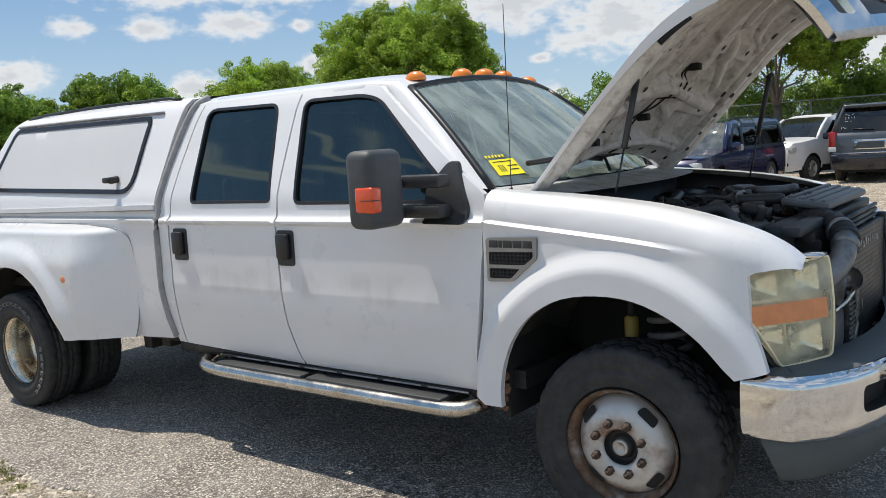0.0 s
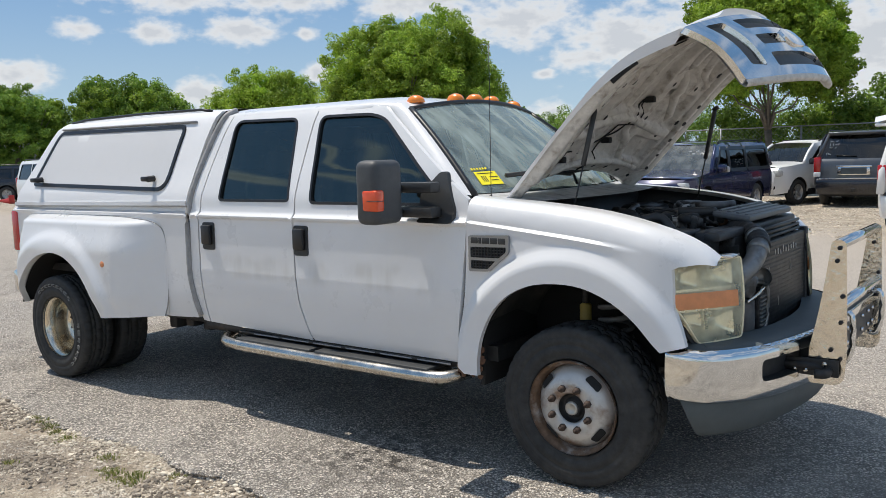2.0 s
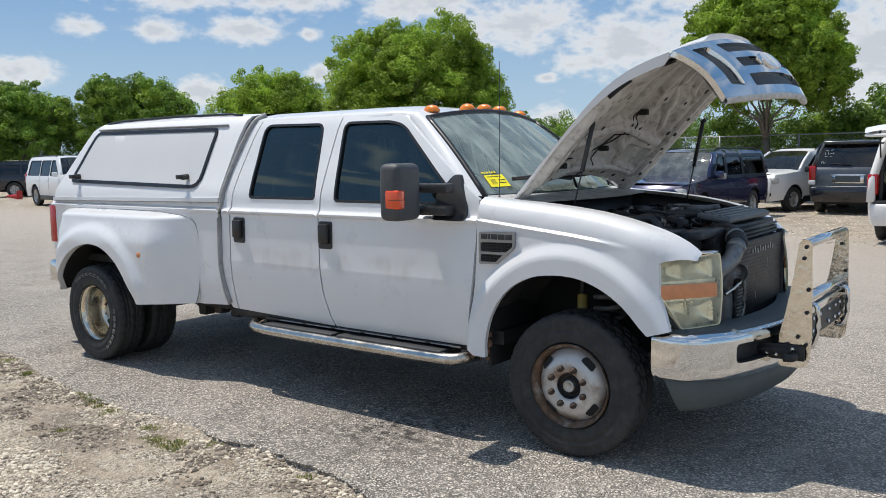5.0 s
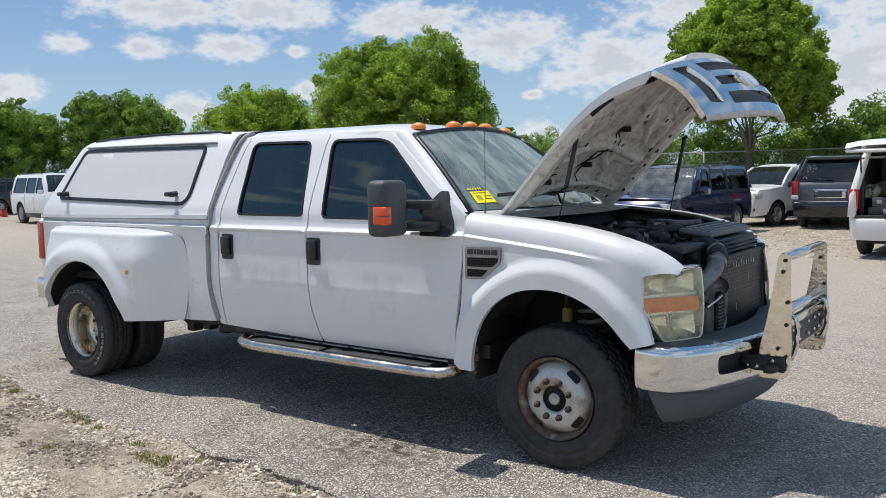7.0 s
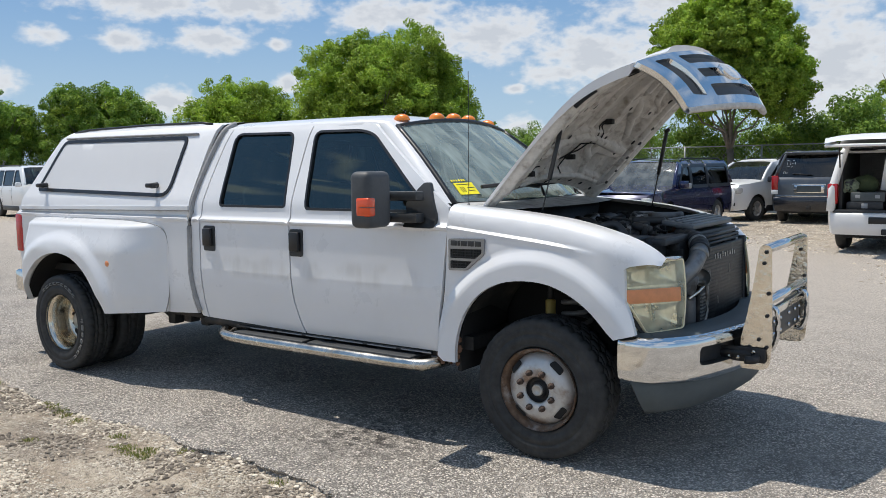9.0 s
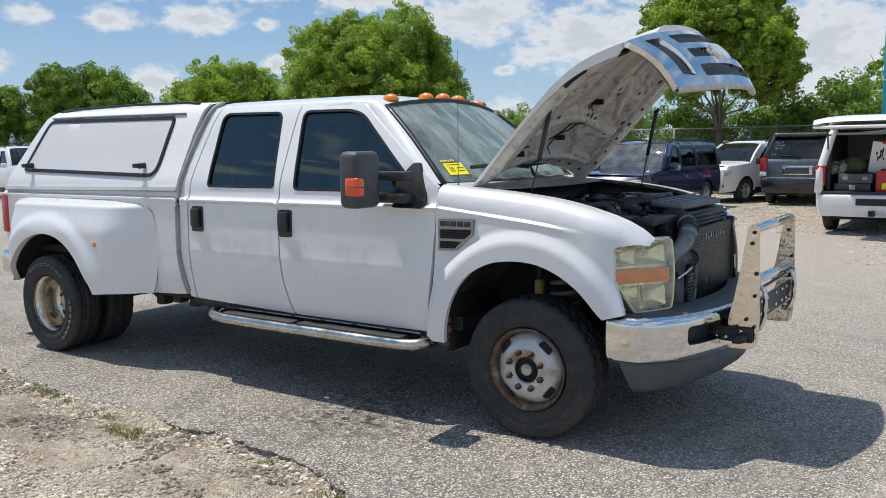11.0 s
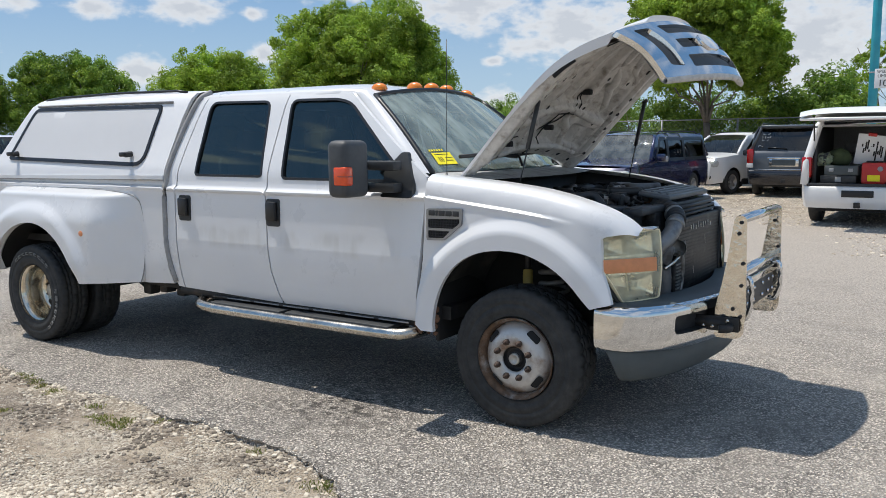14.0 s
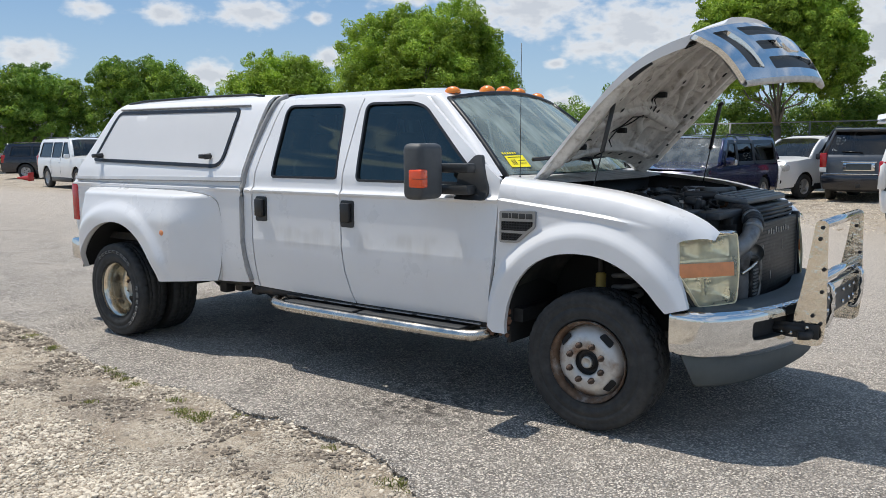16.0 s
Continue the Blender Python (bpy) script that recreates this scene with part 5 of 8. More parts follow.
def hood_base(t):
    d = t * HL[-1]
    x, z = np.interp(d, HL, [p[0] for p in HC]), np.interp(d, HL, [p[1] for p in HC])
    e = 0.03
    x1, z1 = np.interp(d + e, HL, [p[0] for p in HC]), np.interp(d + e, HL, [p[1] for p in HC])
    x0, z0 = np.interp(d - e, HL, [p[0] for p in HC]), np.interp(d - e, HL, [p[1] for p in HC])
    tan = Vector((x1 - x0, 0, z1 - z0)).normalized()
    return Vector((x, 0, z)), Vector((-tan.z, 0, tan.x)), tan


def hood_at(s, t, depth=0.0):
    p, n, tan = hood_base(t)
    w = 0.79 - 0.075 * ease(0.55, 1.0, t) - 0.01 * t
    crown = (0.075 + 0.045 * ease(0.12, 0.0, t)) * (1 - abs(s) ** 2.2) + 0.03 * ease(0.55, 0.42, abs(s)) * ease(0.02, 0.3, t)
    fwd = 0.10 * (1 - s * s) * ease(0.5, 1.0, t) + 0.13 * (1 - abs(s) ** 3) * ease(0.35, 0.0, t)
    skew = Vector((0.045 * t, 0, 0.035 * t)) * (s * w + w)
    return p + Vector((0, s * w, 0)) + n * (crown - depth) + tan * fwd + skew


hood = tagged(new("hood"), "raised white hood with bright grille, dirty ribbed underside")
hood.parent = truck
S, T = np.linspace(-1, 1, 41), np.linspace(0.0, 1.0, 45)
rows = [[hood_at(s, t) for s in S] for t in T]
bm = grid_sheet(rows)
# edge turned under
part("outer_skin", bm, WHITE, hood, "white painted hood skin")


def hem_depth(t):
    return 0.016 + 0.040 * ease(0.35, 0.95, t)


def press(s, t):
    """Depth of the inner panel below the skin: ribs stand out, bays are pressed in."""
    a = abs(s)
    d = 0.034
    d += 0.020 * ease(0.80, 0.86, a) * ease(0.97, 0.91, a)
    d += (hem_depth(t) - 0.034) * ease(0.90, 0.975, a)
    rail = ease(0.10, 0.14, t) * ease(0.93, 0.89, t)
    bay = 0.0
    for c, h0, h1, w0, w1 in ((0.0, 0.16, 0.40, 0.20, 0.30), (0.0, 0.47, 0.86, 0.26, 0.16)):
        w = w0 + (w1 - w0) * (t - h0) / (h1 - h0)
        bay = max(bay, ease(w + 0.012, w - 0.014, a) * ease(h0, h0 + 0.018, t) * ease(h1, h1 - 0.018, t))
    for h0, h1 in ((0.16, 0.34), (0.40, 0.60), (0.66, 0.84)):
        lo, hi = 0.37 + 0.08 * (0.5 - t), 0.70
        bay = max(bay, ease(lo - 0.012, lo + 0.014, a) * ease(hi + 0.012, hi - 0.014, a) * ease(h0, h0 + 0.018, t) * ease(h1, h1 - 0.018, t))
    return d - 0.022 * bay + 0.016 * rail * (1 - bay) * ease(0.97, 0.90, a)


SI, TI = np.linspace(-0.985, 0.985, 161), np.linspace(0.012, 0.985, 141)
inner = grid_sheet([[hood_at(s, t, press(s, t)) for s in SI] for t in TI])
part("inner_panel", inner, HOODIN, hood, "stained pressed-steel hood inner panel")
# rim joining both
bm = bmesh.new()
loopo = [hood_at(s, 0.0) for s in S] + [hood_at(1, t) for t in T[1:]] + [hood_at(s, 1.0) for s in S[::-1][1:]] + [hood_at(-1, t) for t in T[::-1][1:-1]]
loopi = [hood_at(s * 0.985, 0.012, 0.034) for s in S] + [hood_at(0.985, 0.012 + 0.973 * t, hem_depth(0.012 + 0.973 * t)) for t in T[1:]] + [hood_at(s * 0.985, 0.985, 0.034) for s in S[::-1][1:]] + [hood_at(-0.985, 0.012 + 0.973 * t, hem_depth(0.012 + 0.973 * t)) for t in T[::-1][1:-1]]
grid_sheet([loopo + loopo[:1], loopi + loopi[:1]], bm)
part("hem", bm, WHITE, hood)
# holes in the inner panel
rnd = random.Random(5)
spots = [(s * a, t) for t in (0.055,) for a in (0.15, 0.35, 0.55, 0.75) for s in (-1, 1)] + [(s * 0.797, t) for t in (0.16, 0.26, 0.36, 0.46, 0.56) for s in (-1, 1)] + \
        [(s * 0.33, t) for t in (0.13, 0.44, 0.62, 0.90) for s in (-1, 1)] + [(s * 0.60, t) for t in (0.37, 0.63, 0.88) for s in (-1, 1)] + [(s * 0.12, t) for t in (0.44, 0.90) for s in (-1, 1)] + [(s * 0.74, t) for t in (0.45, 0.72, 0.80) for s in (-1, 1)]
for s, t in spots:
    bm = bmesh.new()
    k = rnd.uniform(0.8, 1.2)
    pts = []
    for i in range(12):
        a = 2 * math.pi * i / 12
        ds, dt = 0.019 * k * math.cos(a), 0.0125 * k * math.sin(a)
        pts.append(bm.verts.new(hood_at(s + ds, t + dt, press(s + ds, t + dt) + (0.0235 if abs(s) > 0.78 else 0.004))))
    bm.faces.new(pts)
    part("lightening_hole", bm, BLACK, hood)
# hat-section stiffeners welded across the panel
def stiffener(path, width=0.058, tall=0.022):
    pts = [np.array(p) * (0.79, 1.2) for p in curve(path, 8)]
    rows = []
    for i, p in enumerate(pts):
        d = pts[min(i + 1, len(pts) - 1)] - pts[max(i - 1, 0)]
        n = np.array([-d[1], d[0]]) / (np.linalg.norm(d) + 1e-9)
        row = []
        for q, h in ((-0.5, -0.004), (-0.46, 0.002), (-0.28, 1.0), (0.28, 1.0), (0.46, 0.002), (0.5, -0.004)):
            e = (p + n * q * width) / (0.79, 1.2)
            end = 0.15 if i in (0, len(pts) - 1) else 1.0
            row.append(hood_at(e[0], e[1], press(*(p / (0.79, 1.2))) + (tall * h * end if h > 0 else h)))
        rows.append(row)
    return grid_sheet(rows)


for path in ([(-0.79, 0.10), (-0.80, 0.5), (-0.77, 0.90)], [(0.79, 0.10), (0.80, 0.5), (0.77, 0.90)], [(-0.74, 0.115), (0.0, 0.13), (0.74, 0.115)], [(-0.74, 0.38), (-0.4, 0.40), (0.0, 0.44), (0.4, 0.40), (0.74, 0.38)],
             [(-0.68, 0.91), (0.0, 0.93), (0.68, 0.91)], [(-0.68, 0.44), (-0.45, 0.62), (-0.16, 0.89)], [(0.68, 0.44), (0.45, 0.62), (0.16, 0.89)], [(-0.33, 0.16), (-0.30, 0.28), (-0.24, 0.40)], [(0.33, 0.16), (0.30, 0.28), (0.24, 0.40)],
             [(-0.72, 0.64), (-0.56, 0.76), (-0.50, 0.89)], [(0.72, 0.64), (0.56, 0.76), (0.50, 0.89)], [(0.0, 0.48), (0.0, 0.66), (0.0, 0.89)]):
    part("stiffener", stiffener(path), HOODIN, hood)
# loom across the inner panel
def on_inner(s, t, d=0.006):
    return hood_at(s, t, press(s, t) + d)


for path in ([(-0.62, 0.20), (-0.4, 0.21), (-0.15, 0.24), (0.02, 0.30), (0.12, 0.40), (0.18, 0.52)], [(-0.02, 0.02), (-0.03, 0.10), (-0.02, 0.18), (0.02, 0.30)], [(-0.72, 0.52), (-0.70, 0.66), (-0.66, 0.80), (-0.60, 0.90)], [(0.02, 0.30), (0.16, 0.34), (0.24, 0.42), (0.20, 0.51)]):
    part("wire_loom", tube(bmesh.new(), [on_inner(*p) for p in curve(path, 4)], 0.0045, 6), BLACK, hood)
for s, t in ((0.22, 0.53), (0.05, 0.29), (-0.60, 0.20)):
    q = on_inner(s, t, 0.02)
    part("loom_clip", new_box(q.x - 0.03, q.x + 0.03, q.y - 0.02, q.y + 0.02, q.z - 0.02, q.z + 0.015, 0.006), BLACK, hood)
part("edge_seal", tube(bmesh.new(), [hood_at(-0.965, t, 0.052) for t in np.linspace(0.68, 0.80, 8)], 0.013, 6), BLACK, hood)
# grille on the hood's nose
G0, G1 = Vector((0.455, 0, 2.183)), Vector((0.722, 0, 1.928))
gt = (G1 - G0).normalized()
gn = Vector((-gt.z, 0, gt.x))
if gn.x < 0:
    gn = -gn


def grille_at(s, v, out=0.0):
    w = 0.705 - 0.035 * v
    fwd = 0.115 * (1 - s * s)
    bulge = 0.035 * math.sin(math.pi * min(max(v, 0), 1))
    mid = hood_base(1.0)[2] * fwd
    return G0 + (G1 - G0) * v + Vector((0, s * w, 0)) + gn * (bulge + out) + mid + hood_base(1.0)[1] * (0.06 * (1 - s * s) * (1 - v)) + Vector((0.045, 0, 0.035)) * (s * w + w)


holes = [rounded([(-0.86, 0.10), (-0.68, 0.12), (-0.68, 0.86), (-0.84, 0.82)], 0.03), rounded([(0.84, 0.82), (0.68, 0.86), (0.68, 0.12), (0.86, 0.10)], 0.03),
         rounded([(-0.55, 0.10), (0.55, 0.10), (0.55, 0.30), (-0.55, 0.30)], 0.03), rounded([(-0.55, 0.42), (-0.20, 0.42), (-0.20, 0.58), (-0.55, 0.58)], 0.03),
         rounded([(0.20, 0.42), (0.55, 0.42), (0.55, 0.58), (0.20, 0.58)], 0.03), rounded([(-0.55, 0.70), (0.55, 0.70), (0.55, 0.88), (-0.55, 0.88)], 0.03)]
gr = tagged(new("grille"), "chrome three-bar grille with dark mesh")
gr.parent = hood
part("grille_frame", sheet(rounded([(-1.0, 0.0), (1.0, 0.0), (0.985, 1.0), (-0.985, 1.0)], 0.03), lambda s, v: grille_at(s, v), 0.04, holes, 0.03, -gn), CHROME, gr)
part("grille_mesh", grid_sheet([[grille_at(s, v, -0.025) for s in np.linspace(-0.92, 0.92, 15)] for v in (0.04, 0.3, 0.6, 0.95)]), BLACKPL, gr)
part("emblem_plate", sheet(rounded([(-0.17, 0.36), (0.17, 0.36), (0.17, 0.64), (-0.17, 0.64)], 0.14, 6), lambda s, v: grille_at(s, v, 0.012), 0.03, lip=0.015, way=-gn), CHROME, gr, "plain oval emblem")
part("chin", grid_sheet([[grille_at(s, 1.0) for s in np.linspace(-0.985, 0.985, 25)], [grille_at(s, 1.05, -0.008) for s in np.linspace(-0.985, 0.985, 25)], [grille_at(s, 1.05, -0.028) for s in np.linspace(-0.98, 0.98, 25)], [grille_at(s, 0.97, -0.040) for s in np.linspace(-0.97, 0.97, 25)], [grille_at(s, 0.5, -0.045) for s in np.linspace(-0.96, 0.96, 25)], [grille_at(s, 0.02, -0.035) for s in np.linspace(-0.96, 0.96, 25)]]), HOODIN, gr)
# struts
for s, x0, z0, x1, z1 in ((-1, -0.10, 1.33, -0.02, 1.85), (1, 0.0, 1.33, 0.14, 1.86)):
    st = tagged(new("gas_strut"), "black hood gas strut")
    st.parent = truck
    a, b = Vector((x0, s * 0.74, z0)), Vector((x1, s * 0.64, z1))
    m = a.lerp(b, 0.45)
    part("rod", tube(bmesh.new(), [a, m], 0.0045, 8), BLACKPL, st)
    part("cylinder", tube(bmesh.new(), [m, b], 0.013, 10), BLACKPL, st)
    part("ball_end", tube(bmesh.new(), [b - Vector((0.01, 0, 0)), b + Vector((0.02, 0, 0.02))], 0.014, 8), TRIM, st)
for s in (-1, 1):
    part("hood_hinge", tube(bmesh.new(), curve([(-0.58, s * 0.76, 1.33), (-0.50, s * 0.765, 1.36), (-0.44, s * 0.765, 1.42), (-0.36, s * 0.75, 1.50)], 4), 0.018, 8, flat=0.5), HOODIN, truck)

# ---- engine bay ----
bay = tagged(new("engine_bay"), "dusty black engine bay with hoses and radiator")
bay.parent = truck


def bit(name, x0, x1, y0, y1, z0, z1, mat, bevel=0.02, rz=0, rx=0, ry=0):
    c = Vector(((x0 + x1) / 2, (y0 + y1) / 2, (z0 + z1) / 2))
    bm = bmesh.new()
    box(bm, x0 - c.x, x1 - c.x, y0 - c.y, y1 - c.y, z0 - c.z, z1 - c.z, bevel)
    bmesh.ops.transform(bm, matrix=pose(*c, rx, ry, rz), verts=bm.verts[:])
    return part(name, bm, mat, bay)


FTOP = spline([(-0.62, 1.425), (-0.2, 1.385), (0.10, 1.35), (0.31, 1.307), (0.50, 1.245), (0.60, 1.18)])
bit("bay_floor", -0.55, 0.60, -0.37, 0.37, 0.70, 0.92, BLACK)
for s in (-1, 1):
    part("inner_fender", grid_sheet([[(x, s * y, FTOP(x) + z) for x in (-0.58, -0.3, 0.0, 0.2, 0.35, 0.48, 0.58)] for y, z in ((0.86, -0.03), (0.78, -0.07), (0.70, -0.16), (0.62, -0.35))]), BLACK, bay)
part("cowl_panel", grid_sheet([[(x - 0.10 * (1 - abs(y / 0.8)) * 0, y, z) for y in np.linspace(-0.82, 0.82, 9)] for x, z in ((-0.56, 1.38), (-0.46, 1.375), (-0.42, 1.34), (-0.40, 1.20))]), BLACKPL, bay)
part("cowl_seal", tube(bmesh.new(), [(-0.44 + 0.02 * math.cos(y * 2), y, 1.38) for y in np.linspace(-0.80, 0.80, 15)], 0.016, 8), BLACK, bay)
bit("engine_block", -0.35, 0.30, -0.28, 0.28, 0.9, 1.16, DARK, 0.04)
bit("engine_cover", -0.38, 0.12, -0.24, 0.26, 1.14, 1.24, ENGINEGREY, 0.05)
bit("intake_manifold", -0.05, 0.28, -0.12, 0.16, 1.15, 1.25, ALU, 0.04, 8)
bit("air_box", 0.05, 0.44, -0.72, -0.36, 0.98, 1.20, BLACKPL, 0.04, -6)
bit("air_box_lid", 0.08, 0.42, -0.70, -0.38, 1.20, 1.235, BLACKPL, 0.015, -6)
bit("battery", -0.38, -0.12, -0.72, -0.50, 1.0, 1.22, BLACKPL, 0.015)
bit("battery", 0.10, 0.36, 0.50, 0.74, 1.0, 1.25, BLACKPL, 0.015)
bit("terminal_cover", -0.20, -0.12, -0.60, -0.52, 1.22, 1.25, REDPL, 0.012)
bit("fuse_box", -0.42, -0.18, 0.48, 0.74, 1.1, 1.29, BLACKPL, 0.03)
bit("expansion_tank", -0.10, 0.08, 0.52, 0.74, 1.08, 1.31, ENGINEGREY, 0.05)
bit("alternator_bracket", 0.24, 0.36, -0.26, -0.08, 1.02, 1.20, ALU, 0.03, 20)
bit("fan_shroud", 0.42, 0.52, -0.50, 0.56, 0.75, 1.23, BLACKPL, 0.03)
bit("support_cover", 0.40, 0.60, -0.16, 0.62, 1.262, 1.296, SUPPORT, 0.014, 0, 0, 8)
for k in range(4):
    bit("cover_rib", 0.425 + 0.045 * k, 0.445 + 0.045 * k, -0.13, 0.59, 1.300 - 0.0070 * k, 1.314 - 0.0070 * k, SUPPORT, 0.005, 0, 0, 8)
bit("radiator", 0.53, 0.60, -0.40, 0.62, 0.66, 1.20, RADIATOR, 0.012)
cnd = bit("condenser", 0.645, 0.68, -0.24, 0.60, 0.66, 1.15, RADIATOR, 0.006)
for k in range(22):
    z = 0.675 + k * 0.0215
    bit("condenser_fin", 0.679, 0.6815, -0.22, 0.585, z, z + 0.012, RADIATOR, 0.0)
bit("condenser_tank", 0.64, 0.69, -0.285, -0.235, 0.66, 1.17, BLACKPL, 0.012)
bit("condenser_tank", 0.64, 0.69, 0.595, 0.64, 0.66, 1.17, BLACKPL, 0.012)
# pale scrawl on the condenser
for y0, z0, w, h in [(-0.02 + 0.05 * k, 1.075 - 0.004 * (k % 3), 0.022, 0.026 + 0.008 * (k % 2)) for k in range(9)] + [(-0.14, 0.93, 0.006, 0.09), (-0.11, 0.95, 0.006, 0.07), (0.28, 0.96, 0.006, 0.06), (0.05, 0.80, 0.006, 0.05)]:
    bit("chalk_mark", 0.684, 0.6865, y0, y0 + w * 0.45, z0, z0 + h, HOODIN, 0.0, 0, 12)
bit("label_plate", 0.684, 0.688, -0.285, -0.262, 1.0, 1.10, HOODIN, 0.0)
for k in range(3):
    part("cooler_tube", tube(bmesh.new(), [(0.655, -0.24, 1.165 + 0.024 * k), (0.645, 0.58, 1.165 + 0.024 * k)], 0.010, 8), BLACKPL, bay)
part("upper_tie_bar", new_box(0.52, 0.60, -0.62, 0.70, 1.195, 1.235, 0.012), BLACKPL, bay)
# charge-air hose with ribs
ALUPIPE = material("grey_pipe", (0.23, 0.235, 0.24), 0.38, 0.5, vary=0.2, scale=14, second=(0.09, 0.085, 0.08), second_scale=8)
path = curve([(0.64, -0.54, 1.00), (0.675, -0.50, 1.04), (0.70, -0.44, 1.09), (0.70, -0.36, 1.145), (0.67, -0.28, 1.18), (0.60, -0.19, 1.205), (0.50, -0.12, 1.21)], 8)
part("charge_pipe", tube(bmesh.new(), path[:28], 0.046, 16), ALUPIPE, bay, "grey charge-air pipe")
part("intake_hose", tube(bmesh.new(), path[26:], [0.050 + 0.006 * (k % 3 == 0) for k in range(len(path[26:]))], 16), HOSE, bay, "fat ribbed intake hose")
part("hose_elbow", tube(bmesh.new(), curve([(0.64, -0.42, 0.66), (0.66, -0.44, 0.80), (0.66, -0.45, 0.92), (0.67, -0.43, 1.02)], 6), [0.050] * 19, 16), ENGINEGREY, bay)
part("hose_clamp", tube(bmesh.new(), [(0.702, -0.385, 1.128), (0.700, -0.362, 1.144)], 0.054, 16), ALU, bay)
part("hose_clamp", tube(bmesh.new(), [(0.672, -0.285, 1.178), (0.660, -0.265, 1.184)], 0.057, 16), ALU, bay)
part("horn", lathe(bmesh.new(), [(0.05, 0), (0.045, 0.02), (0.02, 0.03), (0.0, 0.035)], 16, Matrix.Translation((0.71, -0.34, 1.0))), ALU, bay)
bit("oil_cooler", 0.685, 0.72, -0.40, -0.31, 0.74, 0.93, RADIATOR, 0.006)
for k in range(9):
    bit("cooler_fin", 0.718, 0.728, -0.395, -0.315, 0.75 + 0.0195 * k, 0.757 + 0.0195 * k, ALU, 0)
part("cooler_line", tube(bmesh.new(), curve([(0.70, -0.43, 0.72), (0.72, -0.30, 0.76), (0.725, -0.295, 0.94), (0.70, -0.36, 0.98), (0.68, -0.43, 0.96)], 6), 0.011, 8), ALU, bay)
part("cooler_line", tube(bmesh.new(), curve([(0.69, -0.50, 0.90), (0.72, -0.44, 0.93), (0.725, -0.36, 0.955), (0.70, -0.30, 0.95)], 6), 0.009, 8), STEEL, bay)
# clutter of hoses, pipes, connectors
rr = random.Random(11)
for k in range(64):
    x, y = rr.uniform(-0.38, 0.42), rr.uniform(-0.68, 0.70)
    z = 1.19 + rr.uniform(0.0, 0.09)
    pts = [(x, y, z - 0.03)]
    for j in range(4):
        x, y, z = x + rr.uniform(-0.09, 0.09), y + rr.uniform(-0.11, 0.11), min(max(z + rr.uniform(-0.035, 0.04), 1.14), 1.30)
        pts.append((min(max(x, -0.4), 0.46), min(max(y, -0.72), 0.74), z))
    part("hose", tube(bmesh.new(), curve(pts, 5), rr.choice([0.007, 0.009, 0.012, 0.018, 0.024]), 8), rr.choice([BLACKPL, HOSE, BLACK, ENGINEGREY, DARK]), bay)
for k in range(80):
    x, y = rr.uniform(-0.38, 0.40), rr.uniform(-0.66, 0.70)
    w, d, h = rr.uniform(0.012, 0.045), rr.uniform(0.012, 0.05), rr.uniform(0.012, 0.04)
    z = 1.17 + rr.uniform(0.0, 0.10)
    bit("bracket", x - w, x + w, y - d, y + d, z - h, z + h, rr.choice([BLACKPL, DARK, ENGINEGREY, ALU, BLACK, RUST]), 0.008, rr.uniform(-40, 40), rr.uniform(-15, 15), rr.uniform(-15, 15))
for c, r in (((-0.22, -0.40, 1.19), 0.075), ((-0.08, -0.46, 1.16), 0.055), ((0.14, 0.30, 1.23), 0.05)):
    part("pulley_housing", lathe(bmesh.new(), [(0.0, -0.06), (r * 0.5, -0.06), (r * 0.6, -0.045), (r, -0.04), (r, 0.03), (r * 0.7, 0.04), (r * 0.6, 0.06), (0.0, 0.06)], 20, Matrix.Translation(c) @ pose(0, 0, 0, 0, 0, -25)), ENGINEGREY, bay)
# coil spring and damper behind the wheel
SPRING = material("dusty_spring", (0.15, 0.14, 0.13), 0.7, 0.2, vary=0.3, scale=20)
for s in (-1, 1):
    pts = [(0.095 + 0.080 * math.cos(a), s * 0.66 + 0.080 * math.sin(a), 0.62 + a * 0.0105) for a in np.linspace(0, 2 * math.pi * 6, 110)]
    part("coil_spring", tube(bmesh.new(), pts, 0.014, 8), SPRING, truck)
    part("spring_seat", tube(bmesh.new(), [(0.095, s * 0.66, 0.995), (0.095, s * 0.66, 1.04)], 0.10, 16), DARK, truck)
    part("damper_boot", tube(bmesh.new(), [(-0.055, s * 0.70, 0.84), (-0.055, s * 0.70, 1.02)], 0.018, 10), DARK, truck)
    part("damper", tube(bmesh.new(), [(-0.055, s * 0.70, 0.55), (-0.055, s * 0.70, 0.86), (-0.055, s * 0.70, 0.87)], [0.030, 0.030, 0.018], 12), material("damper_yellow", (0.35, 0.25, 0.06), 0.6) if s < 0 else DARK, truck)

